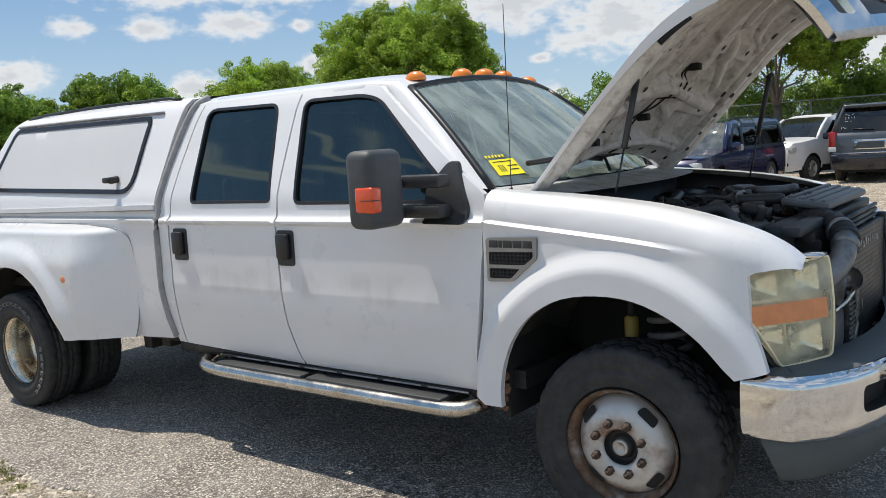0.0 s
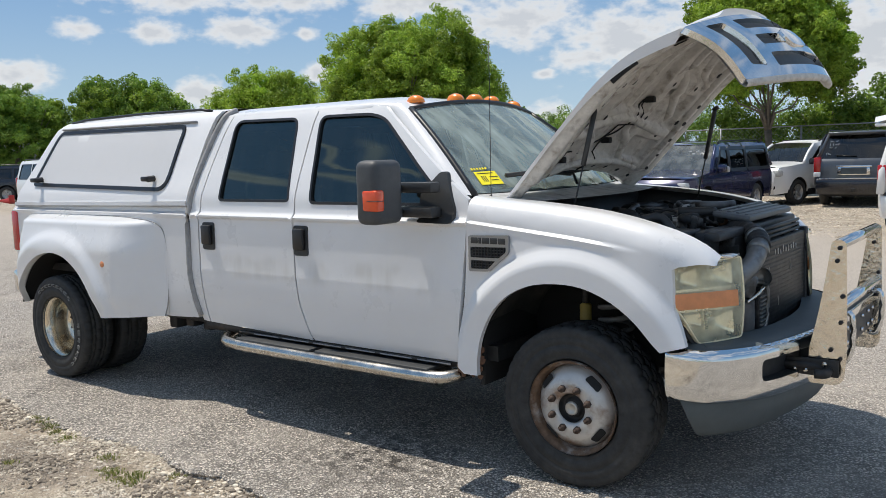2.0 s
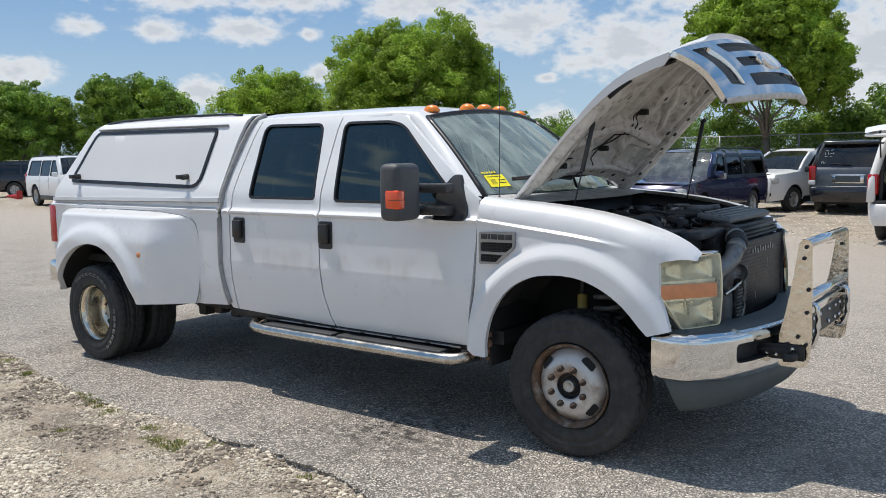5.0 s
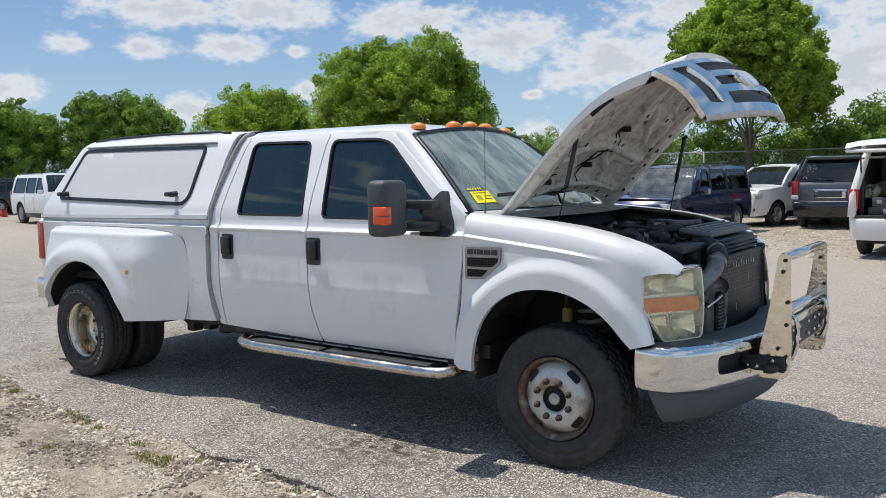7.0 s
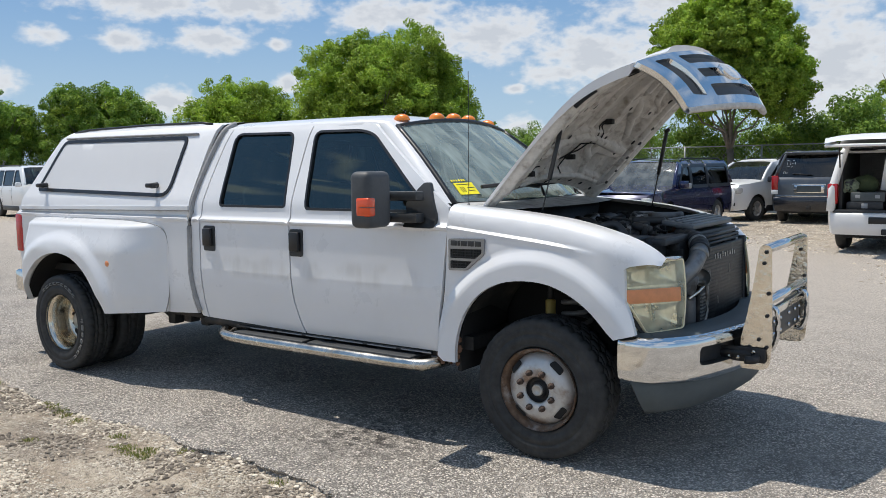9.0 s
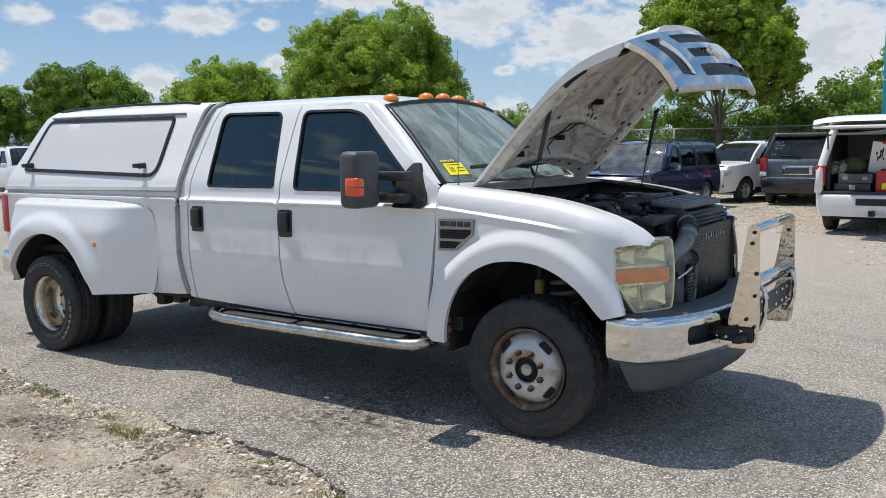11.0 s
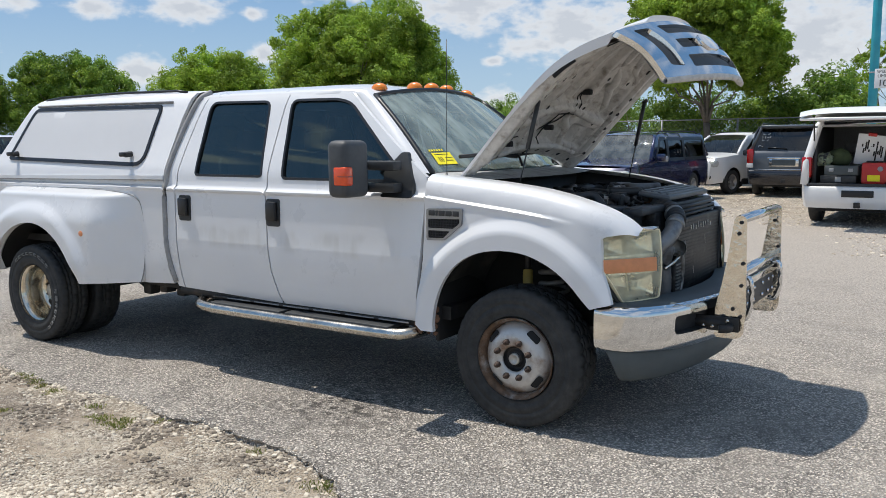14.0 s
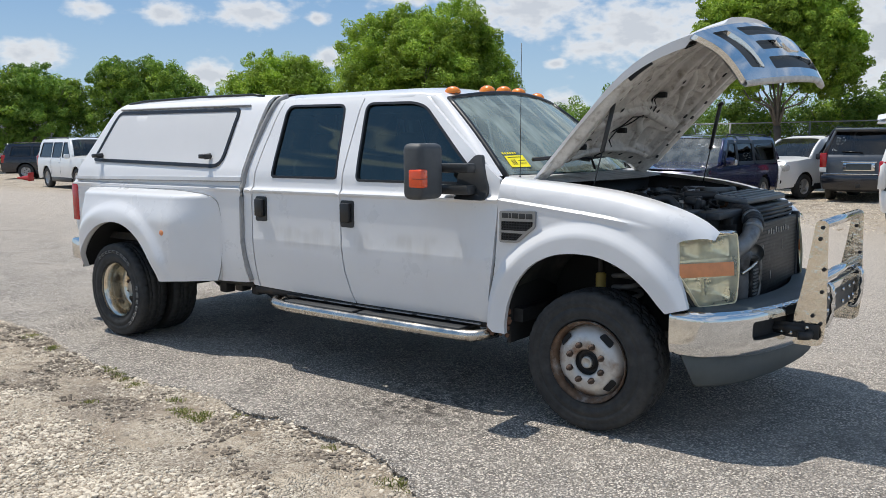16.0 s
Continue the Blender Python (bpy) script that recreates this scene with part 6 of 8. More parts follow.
# ---- mirrors, badge, wipers, aerial, ticket ----
for s in (-1, 1):
    mi = tagged(new("door_mirror"), "large black tow mirror with amber turn lens")
    mi.parent = truck
    bm = new_box(-0.990, -0.842, s * 1.275 - 0.110, s * 1.275 + 0.110, 1.297, 1.622, 0.040, seg=4)
    part("mirror_head", bm, MIRRORPL, mi)
    part("mirror_glass", new_box(-0.9915, -0.985, s * 1.275 - 0.075, s * 1.275 + 0.075, 1.345, 1.565, 0.003), CHROME, mi)
    part("turn_lens", new_box(-0.935, -0.8345, min(s * 1.326, s * 1.3905), max(s * 1.326, s * 1.3905), 1.366, 1.474, 0.014, seg=3), REDAMBER, mi, "red-orange turn lens")
    part("lens_bar", new_box(-0.90, -0.8335, min(s * 1.330, s * 1.3915), max(s * 1.330, s * 1.3915), 1.417, 1.421, 0.001), BLACKPL, mi)
    for z in (1.470, 1.340):
        part("arm", new_box(-0.99, -0.93, min(s * 1.02, s * 1.18), max(s * 1.02, s * 1.18), z - 0.02, z + 0.02, 0.008), BLACKPL, mi)
        part("knuckle", new_box(-0.98, -0.74, min(s * 0.985, s * 1.075), max(s * 0.985, s * 1.075), z - 0.026, z + 0.03, 0.012), BLACKPL, mi)
    part("sail_plate", sheet(rounded([(-0.885, 1.285), (-0.672, 1.280), (-0.672, 1.36), (-0.75, 1.55), (-0.79, 1.55), (-0.885, 1.44)], 0.02), lambda u, v: Vector((u, s * (abs(cab_at(u, v).y) + 0.022), v)), 0.03, lip=0.03, way=(0, -s, 0)), BLACKPL, mi)
    # fender badge and vent
    bd = tagged(new("fender_badge"), "chrome fender badge over a mesh side vent")
    bd.parent = truck
    yb = lambda u, v, d=0.0: Vector((u, s * (0.990 + d), v))
    part("badge_frame", sheet(rounded([(-0.563, 1.225), (-0.318, 1.232), (-0.322, 1.14), (-0.44, 1.045), (-0.563, 1.040)], 0.014), lambda u, v: yb(u, v, 0.014), 0.04, [rounded([(-0.55, 1.166), (-0.335, 1.172), (-0.337, 1.147), (-0.38, 1.115), (-0.55, 1.113)], 0.008), rounded([(-0.55, 1.10), (-0.40, 1.10), (-0.447, 1.057), (-0.55, 1.055)], 0.008)], 0.016, (0, -s, 0)), BADGE, bd, "grey metal badge frame")
    part("vent_backing", sheet([(-0.555, 1.175), (-0.33, 1.178), (-0.335, 1.145), (-0.445, 1.05), (-0.555, 1.048)], lambda u, v: yb(u, v, 0.004), 0.05, lip=0.0), BLACK, bd)
    for k in range(7):
        z = 1.064 + k * 0.0155 + (0.010 if k > 2 else 0)
        x1 = -0.35 if k > 3 else -0.445 + 0.02 * k + 0.02 * (k > 2)
        part("vent_bar", new_box(-0.55, x1, min(s * 0.995, s * 1.001), max(s * 0.995, s * 1.001), z, z + 0.004), BLACKPL, bd)
    for k in range(11):
        x = -0.54 + k * 0.0185
        part("vent_bar", new_box(x, x + 0.004, min(s * 0.995, s * 1.001), max(s * 0.995, s * 1.001), 1.058 + max(0, (x + 0.44)) * 0.75, 1.168), BLACKPL, bd)
    for k, (x0, w) in enumerate(((-0.545, 0.042), (-0.498, 0.016), (-0.476, 0.042), (-0.428, 0.042), (-0.380, 0.042))):
        part("badge_bar", new_box(x0, x0 + w, min(s * 1.004, s * 1.007), max(s * 1.004, s * 1.007), 1.186, 1.216, 0.002), BLACKPL, bd)
an = tagged(new("aerial"), "thin black whip aerial on a rubber base")
an.parent = truck
part("aerial_base", tube(bmesh.new(), [(-0.545, -0.815, 1.385), (-0.542, -0.815, 1.41), (-0.54, -0.815, 1.425)], [0.018, 0.012, 0.005], 10), TRIM, an)
part("aerial_rod", tube(bmesh.new(), [(-0.54, -0.815, 1.42), (-0.535, -0.815, 2.20)], 0.0022, 6), TRIM, an)
tk = tagged(new("windscreen_ticket"), "yellow auction ticket behind the windscreen glass")
tk.parent = truck
def on_glass(s, t, d): return screen(s, t) + Vector((0.35, -0.30, 0.89)).normalized() * d
part("ticket_paper", grid_sheet([[on_glass(s, t, 0.004) for s in np.linspace(-0.90, -0.72, 6)] for t in (0.07, 0.11, 0.15, 0.195)]), YELLOW, tk)
for t, s0, s1 in ((0.212, -0.905, -0.89), (0.212, -0.882, -0.868), (0.212, -0.858, -0.844), (0.212, -0.834, -0.82), (0.212, -0.81, -0.796), (0.212, -0.786, -0.772)):
    part("ticket_bar", grid_sheet([[on_glass(s, t + dt, 0.005) for s in np.linspace(s0, s1, 5)] for dt in (0.0, 0.020)]), YELLOW, tk)
for s0, s1, t0, t1 in ((-0.865, -0.859, 0.095, 0.15), (-0.85, -0.844, 0.095, 0.15), (-0.835, -0.829, 0.095, 0.15), (-0.80, -0.73, 0.135, 0.142), (-0.80, -0.74, 0.105, 0.112), (-0.88, -0.75, 0.172, 0.178)):
    part("ticket_bar", grid_sheet([[on_glass(s, t, 0.0055) for s in np.linspace(s0, s1, 3)] for t in (t0, t1)]), TRIM, tk)
for y0, y1 in ((-0.62, -0.04), (0.02, 0.58)):
    w = tagged(new("wiper"), "black wiper arm and blade")
    w.parent = truck
    a, b = screen(y0 / 0.86, 0.10), screen(y1 / 0.86, 0.075)
    up_ = Vector((0.03, 0, 0.03))
    part("blade", tube(bmesh.new(), [a + up_, a.lerp(b, 0.5) + up_ * 1.6, b + up_], 0.014, 6), TRIM, w)
    part("arm", tube(bmesh.new(), [b + Vector((0.06, 0.03, -0.03)), b + up_ * 1.5, a.lerp(b, 0.5) + up_ * 2.0], 0.009, 6), TRIM, w)

# ---- cab interior ----
def seat(x, y, w):
    st = tagged(new("seat"), "grey cloth seat")
    st.parent = truck
    part("cushion", new_box(x - 0.25, x + 0.25, y - w / 2, y + w / 2, 0.85, 1.02, 0.05), FABRIC, st)
    part("backrest", new_box(x - 0.32, x - 0.18, y - w / 2, y + w / 2, 0.98, 1.52, 0.06), FABRIC, st)
    part("headrest", new_box(x - 0.33, x - 0.22, y - 0.13, y + 0.13, 1.53, 1.70, 0.05), FABRIC, st)


seat(-1.45, -0.42, 0.54)
seat(-1.45, 0.42, 0.54)
seat(-2.35, -0.38, 0.66)
seat(-2.35, 0.38, 0.66)
part("dashboard", new_box(-0.98, -0.55, -0.84, 0.84, 1.05, 1.36, 0.07), BLACKPL, truck)
part("headliner", grid_sheet([roof_row(x, 1.90, 0.70, 1.88) for x in (-1.25, -2.0, -2.76)]), FABRIC, truck)
part("steering_wheel", tube(bmesh.new(), [(-1.05 + 0.06 * math.sin(a), 0.42 + 0.19 * math.cos(a), 1.30 + 0.18 * math.sin(a)) for a in np.linspace(0, 2 * math.pi, 25)], 0.014, 8), BLACKPL, truck)
part("rear_glass", grid_sheet([[(-2.80, y, 1.42), (-2.72, y * 0.85, 1.88)] for y in np.linspace(-0.8, 0.8, 5)]), GLASS, truck)

# ---------------- parked vehicles ----------------
BLUEPAINT = material("dark_blue_paint", (0.006, 0.011, 0.060), 0.22, 0.3, vary=0.05, coat=0.9, second=(0.010, 0.014, 0.055), second_scale=2)
GRAYPAINT = material("grey_paint", (0.075, 0.085, 0.10), 0.28, 0.4, vary=0.06, coat=0.8, second=(0.10, 0.105, 0.11), second_scale=2)
DARKPAINT = material("midnight_paint", (0.010, 0.013, 0.022), 0.2, 0.2, vary=0.05, coat=0.9)
CARWHITE = material("car_white", (0.78, 0.78, 0.77), 0.3, vary=0.02, coat=0.6)
ALLOY = material("alloy_wheel", (0.42, 0.42, 0.42), 0.35, 0.7, vary=0.1)
CARGLASS = glass("car_glass", (0.06, 0.07, 0.075), ior=1.7)
CARSCREEN = glass("car_screen", (0.22, 0.27, 0.26), ior=1.6, dust_glare=0.02)
# reflected sky and pale dash painted in as a diffuse share
GLARESCREEN = glass("glare_screen", (0.30, 0.36, 0.36), ior=1.9, dust_glare=0.16)
LAMPGLASS = material("lamp_glass", (0.55, 0.55, 0.53), 0.12, vary=0.15, scale=18, coat=0.8)
SIGNGREY = material("plate_grey", (0.34, 0.35, 0.36), 0.5, vary=0.1, scale=30)


def simple_wheel(parent, x, y, r, sgn):
    w = new("wheel")
    w.parent = parent
    w.matrix_local = Matrix.Translation((x, y, r)) @ (Matrix.Identity(4) if sgn > 0 else Matrix.Rotation(math.pi, 4, "Z"))
    bm = lathe(bmesh.new(), [(r * 0.62, 0.09), (r * 0.66, 0.105), (r * 0.85, 0.11), (r * 0.96, 0.095), (r, 0.07), (r, -0.07), (r * 0.95, -0.1), (r * 0.6, -0.1)], 28)
    part("tyre", bm, RUBBER, w)
    part("rim", lathe(bmesh.new(), [(r * 0.63, 0.09), (r * 0.60, 0.085), (r * 0.57, 0.03), (r * 0.3, 0.02)], 24), ALLOY, w)
    part("wheel_back", lathe(bmesh.new(), [(r * 0.6, 0.0), (0.02, 0.0)], 20), BLACK, w)
    for k in range(5):
        bm = bmesh.new()
        m = Matrix.Rotation(2 * math.pi * k / 5, 4, "Y")
        box(bm, 0.02, r * 0.6, 0.03, 0.065, -r * 0.11, r * 0.11, 0.01, m)
        part("spoke", bm, ALLOY, w)
    part("hub", lathe(bmesh.new(), [(r * 0.16, 0.03), (r * 0.16, 0.072), (0.0, 0.075)], 12), ALLOY, w)


def suv(name, label, m, L, W, H, paint, hood_z=1.10, cowl=0.29, cowl_z=1.2, roof0=0.13, roof1=-0.42, belt=1.12, glass1=-0.455, tr=0.37, axles=(0.31, -0.27), cladding=None, rails=True,
        glass_mat=None, open_gate=False, boxy=0.0, body_low=0.42, group="", screen_mat=None, blackout=0.012, tail_lamps=True):
    """A parked estate-bodied car: pressed sides with real window openings, strips over the nose, glass, roof and tail."""
    car = thing(name, label, "car", m, group)
    gm = glass_mat or CARGLASS
    hw = W / 2
    prof = spline([(0.2, hw - 0.10), (body_low, hw - 0.03), (0.62, hw - 0.005), (0.85, hw), (belt - 0.05, hw - 0.02), (belt + 0.03, hw - 0.05), (H - 0.22, hw - 0.17 + 0.08 * boxy), (H - 0.06, hw - 0.24 + 0.08 * boxy), (H + 0.05, hw - 0.36)])
    f, r = L / 2, -L / 2
    nose = [(f - 0.10, body_low - 0.12), (f - 0.01, body_low), (f, 0.58), (f - 0.02, 0.72), (f - 0.06, hood_z - 0.14), (f - 0.16, hood_z - 0.03)]
    hoodl = [(f - 0.16, hood_z - 0.03), (f - 0.3, hood_z), (cowl * L, cowl_z)]
    screenl = [(cowl * L, cowl_z), ((cowl + roof0) / 2 * L + 0.03, (cowl_z + H - 0.06) / 2 + 0.03), (roof0 * L, H - 0.07)]
    roofl = [(roof0 * L, H - 0.07), (roof0 * L - 0.25, H - 0.025), (0.0, H), (roof1 * L * 0.6, H), (roof1 * L, H - 0.05)]
    backl = [(roof1 * L, H - 0.05), (glass1 * L, belt + 0.06)]
    taill = [(glass1 * L, belt + 0.06), (r + 0.06, belt - 0.08), (r + 0.04, 0.74)]
    bumpl = [(r + 0.04, 0.74), (r - 0.02, 0.70), (r - 0.02, 0.48), (r + 0.05, body_low - 0.08)]
    top = nose + hoodl[1:] + screenl[1:] + roofl[1:] + backl[1:] + taill[1:] + bumpl[1:]
    ax = [a * L for a in axles]
    under = []
    for a in (ax[1], ax[0]):
        R = tr + 0.075
        for k in range(9):
            an = math.pi - math.pi * k / 8
            under.append((a + R * math.cos(an), max(tr + R * math.sin(an) * 1.0, body_low - 0.12)))
    loop = top + [(x, z) for x, z in under]
    # side windows
    wz0, wz1 = belt + 0.04, H - 0.15
    a0 = cowl * L - 0.12 - (wz0 - cowl_z + 0.1) * 0.9
    k = (screenl[-1][0] - screenl[0][0]) / (screenl[-1][1] - screenl[0][1])
    a1 = screenl[-1][0] - 0.14
    b = roof0 * L - 0.50
    c = b - 1.02
    e0, e1 = glass1 * L + 0.30, roof1 * L + 0.24
    wins = [rounded([(a0, wz0), (a1, wz1), (b + 0.05, wz1), (b + 0.05, wz0)], 0.05), rounded([(b - 0.05, wz0), (b - 0.05, wz1), (c + 0.05, wz1), (c + 0.05, wz0)], 0.05), rounded([(c - 0.05, wz0), (c - 0.05, wz1), (e1, wz1), (e0, wz0)], 0.05)]
    for s in (-1, 1):
        at = lambda u, v, d=0.0, s=s: Vector((u, s * (prof(v) - d - 0.22 * ease(f - 0.55, f, u) ** 1.5 - 0.10 * ease(r + 0.35, r, u) ** 1.5), v))
        side = part("side_panel", sheet(loop, at, 0.11, wins, 0.03, (0, -s, 0)), paint, car)
        for w in wins:
            part("side_window", sheet(w, lambda u, v: at(u, v, 0.012), 0.2, lip=0.0), gm, side)
            part("window_trim", sheet(grow(w, blackout), lambda u, v: at(u, v, -0.004), 0.2, [grow(w, -0.022)], 0.02, (0, -s, 0)), TRIM, side)
        for xx in (b - 0.14, c - 0.08):
            part("door_handle", new_box(xx - 0.08, xx + 0.08, s * (hw - 0.015) - 0.02, s * (hw - 0.015) + 0.02, belt - 0.15, belt - 0.115, 0.01), paint, side)
            part("door_seam", tube(bmesh.new(), [at(xx + 0.12, z, -0.001) for z in np.linspace(0.5, belt, 8)], 0.004, 4), TRIM, side)
        part("sill", new_box(ax[1] + tr + 0.1, ax[0] - tr - 0.1, s * (hw - 0.05) - 0.03, s * (hw - 0.05) + 0.03, body_low - 0.16, body_low + 0.02, 0.02), cladding or TRIM, side)
        mi = part("door_mirror", new_box(a0 - 0.02, a0 + 0.12, s * (hw + 0.09) - 0.10, s * (hw + 0.09) + 0.10, belt + 0.0, belt + 0.17, 0.04), paint if not cladding else TRIM, side)
        part("headlamp", new_box(f - 0.34, f - 0.045, s * (hw - 0.25) - 0.15, s * (hw - 0.25) + 0.15, hood_z - 0.27, hood_z - 0.09, 0.05), LAMPGLASS, car, "clear headlamp")
        if tail_lamps:
            part("tail_lamp", new_box(r + 0.015, r + 0.22, s * (hw - 0.13) - 0.075, s * (hw - 0.13) + 0.10, belt - 0.28, belt + 0.10, 0.03), REDLENS, car, "red tail lamp")
        for xx in ax:
            simple_wheel(car, xx, s * (hw - 0.13), tr, s)
            part("wheel_well", lathe(bmesh.new(), [(tr + 0.09, s * (hw - 0.03)), (tr + 0.08, s * (hw - 0.4)), (0.05, s * (hw - 0.4))], 20, Matrix.Translation((xx, 0, tr)), 0.0, math.pi), BLACK, car)
        if rails:
            part("roof_rail", tube(bmesh.new(), [(roof0 * L - 0.3, s * (hw - 0.30), H - 0.02), (roof0 * L - 0.45, s * (hw - 0.30), H + 0.045), (roof1 * L + 0.35, s * (hw - 0.30), H + 0.045), (roof1 * L + 0.2, s * (hw - 0.30), H - 0.02)], 0.018, 6), TRIM, car)

    def strip(nm, line, mat, crown=0.02, inset=0.0, per=4, lab=""):
        pts = curve(line, per) if len(line) > 2 else resample_open(line, 6)
        rows = []
        for x, z in pts:
            h = prof(z) - 0.22 * ease(f - 0.55, f, x) ** 1.5 - 0.10 * ease(r + 0.35, r, x) ** 1.5 - inset
            rows.append([(x + (0.10 * (1 - s * s) if x > f - 0.5 else -0.05 * (1 - s * s) if x < r + 0.3 else 0.0) * (1 if z < hood_z + 0.1 or x < 0 else 0) + 0.08 * (1 - s * s) * (mat is gm and x > 0), s * h, z + crown * (1 - s ** 4)) for s in np.linspace(-1, 1, 11)])
        return part(nm, grid_sheet(rows), mat, car, lab)

    strip("front_fascia", nose, paint, 0.0)
    strip("bonnet", hoodl, paint, 0.05)
    strip("windscreen", screenl, screen_mat or CARSCREEN, 0.02, 0.05)
    for s in (-1, 1):
        part("pillar", tube(bmesh.new(), [(x - 0.01, s * (prof(z) - 0.045), z + 0.0) for x, z in curve(screenl, 4)], 0.045, 8), paint, car)
    strip("roof", roofl, paint, 0.035)
    strip("rear_bumper", bumpl, cladding or paint, 0.0)
    part("grille", new_box(f - 0.05, f + 0.085, -0.42, 0.42, hood_z - 0.36, hood_z - 0.15, 0.03), cladding or BLACKPL, car, "dark front grille")
    part("lower_intake", new_box(f - 0.05, f + 0.095, -0.55, 0.55, body_low, 0.56, 0.03), BLACKPL, car)
    part("underbody", new_box(r + 0.12, f - 0.2, -hw + 0.30, hw - 0.30, 0.28, 0.40), BLACK, car)
    part("plate_recess", new_box(r - 0.090, r - 0.06, -0.26, 0.26, 0.55, 0.67, 0.01), TRIM, car) if open_gate else None
    # cabin
    part("cabin_floor", new_box(r + 0.1, cowl * L, -hw + 0.12, hw - 0.12, 0.52, 0.60), BLACK, car)
    part("dashboard", new_box(cowl * L - 0.45, cowl * L - 0.02, -hw + 0.15, hw - 0.15, 0.75, cowl_z - 0.02, 0.05), BLACKPL, car)
    for sx, sy in ((0.02 * L, -0.38), (0.02 * L, 0.38), (-0.17 * L, -0.38), (-0.17 * L, 0.38)):
        part("seat_back", new_box(sx - 0.1, sx + 0.06, sy - 0.25, sy + 0.25, 0.75, 1.30, 0.06), FABRIC, car)
        part("headrest", new_box(sx - 0.09, sx + 0.02, sy - 0.12, sy + 0.12, 1.32, 1.50, 0.04), FABRIC, car)
    if not open_gate:
        strip("rear_window", backl, gm, 0.0, 0.07)
        strip("tailgate", taill, paint, 0.0)
        part("gate_frame", tube(bmesh.new(), [(backl[1][0], -prof(backl[1][1]) + 0.06, backl[1][1]), (backl[0][0], -prof(backl[0][1]) + 0.10, backl[0][1]), (backl[0][0], prof(backl[0][1]) - 0.10, backl[0][1]), (backl[1][0], prof(backl[1][1]) - 0.06, backl[1][1])], 0.055, 8), paint, car)
        part("plate_panel", new_box(r - 0.045, r + 0.03, -0.38, 0.38, 0.84, 1.06, 0.01), CHROME, car)
        part("plate", new_box(r - 0.052, r - 0.044, -0.30, 0.30, 0.865, 1.03), GREYPL, car)
        part("rear_wiper", tube(bmesh.new(), [(glass1 * L - 0.06, -0.05, belt + 0.12), (glass1 * L - 0.04, 0.45, belt + 0.15)], 0.012, 6), TRIM, car)
        part("gate_spoiler", new_box(roof1 * L - 0.16, roof1 * L + 0.05, -hw + 0.32, hw - 0.32, H - 0.06, H - 0.015, 0.02), paint, car)
    return car


def resample_open(line, n):
    a, b = np.array(line[0]), np.array(line[-1])
    return [tuple(a + (b - a) * k / n) for k in range(n + 1)]


grey_suv = suv("grey_suv", "dark grey full-size SUV parked tail-on with chalked rear window", pose(-2.67, 21.55, 0, 0, 0, 92), 5.23, 2.0, 1.95, GRAYPAINT, blackout=0.05, cladding=DARKPAINT, hood_z=1.15, cowl=0.24, cowl_z=1.25, roof0=0.12, roof1=-0.43, belt=1.20, glass1=-0.475, tr=0.40)
for k, (y0, z0, w, h, t) in enumerate(((0.56, 1.70, 0.10, 0.012, 20), (0.44, 1.71, 0.06, 0.012, -30), (0.60, 1.62, 0.012, 0.06, 10), (0.53, 1.62, 0.012, 0.06, -12), (0.46, 1.62, 0.05, 0.012, 5), (0.40, 1.63, 0.012, 0.055, 8), (0.58, 1.54, 0.07, 0.012, 8), (0.47, 1.54, 0.04, 0.012, -20), (0.68, 1.38, 0.012, 0.05, 0), (0.64, 1.40, 0.05, 0.012, 30), (0.60, 1.37, 0.06, 0.012, -15))):
    bm = bmesh.new()
    box(bm, -0.002, 0.002, -w / 2, w / 2, -h / 2, h / 2)
    x = -0.475 * 5.23 + (z0 - 1.26) / 0.62 * 0.235 - 0.055
    bmesh.ops.transform(bm, matrix=pose(x, y0, z0, t, 0, 0), verts=bm.verts[:])
    part("chalk_bar", bm, CARWHITE, grey_suv)
part("bumper_strip", new_box(-2.66, -2.64, -0.86, 0.86, 0.742, 0.768, 0.006), CHROME, grey_suv, "thin chrome strip over the bumper")
part("plate_surround", new_box(-2.672, -2.655, -0.42, 0.42, 1.045, 1.085, 0.008), CHROME, grey_suv)
part("hitch", new_box(-2.70, -2.55, -0.06, 0.06, 0.40, 0.50, 0.01), DARK, grey_suv)
for s in (-1, 1):
    part("reverse_lens", new_box(-2.605, -2.45, s * 0.87 - 0.075, s * 0.87 + 0.10, 0.80, 0.92, 0.02), CARWHITE, grey_suv)
white_crossover = suv("white_crossover", "white compact SUV with hubcaps parked nose-out", pose(-4.5, 21.5, 0, 0, 0, -110), 4.43, 1.80, 1.74, CARWHITE, hood_z=1.06, cowl=0.24, cowl_z=1.14, roof0=0.09, roof1=-0.44, belt=1.10, glass1=-0.475, tr=0.35, cladding=TRIM, boxy=0.5)
for s in (-1, 1):
    part("fog_lamp", lathe(bmesh.new(), [(0.07, 0.0), (0.07, 0.03), (0.0, 0.04)], 14, pose(2.16, s * 0.62, 0.50, 0, 0, -90)), BLACK, white_crossover)
blue_wagon = suv("blue_wagon", "dark blue boxy wagon with chalk marks on its windscreen", pose(-5.48, 15.8, 0, 0, 0, -94.6), 5.12, 1.93, 1.75, BLUEPAINT, screen_mat=GLARESCREEN, blackout=0.06, hood_z=0.98, cowl=0.235, cowl_z=1.10, roof0=0.145, roof1=-0.46, tail_lamps=False, belt=1.08, glass1=-0.485, tr=0.36, boxy=0.7)
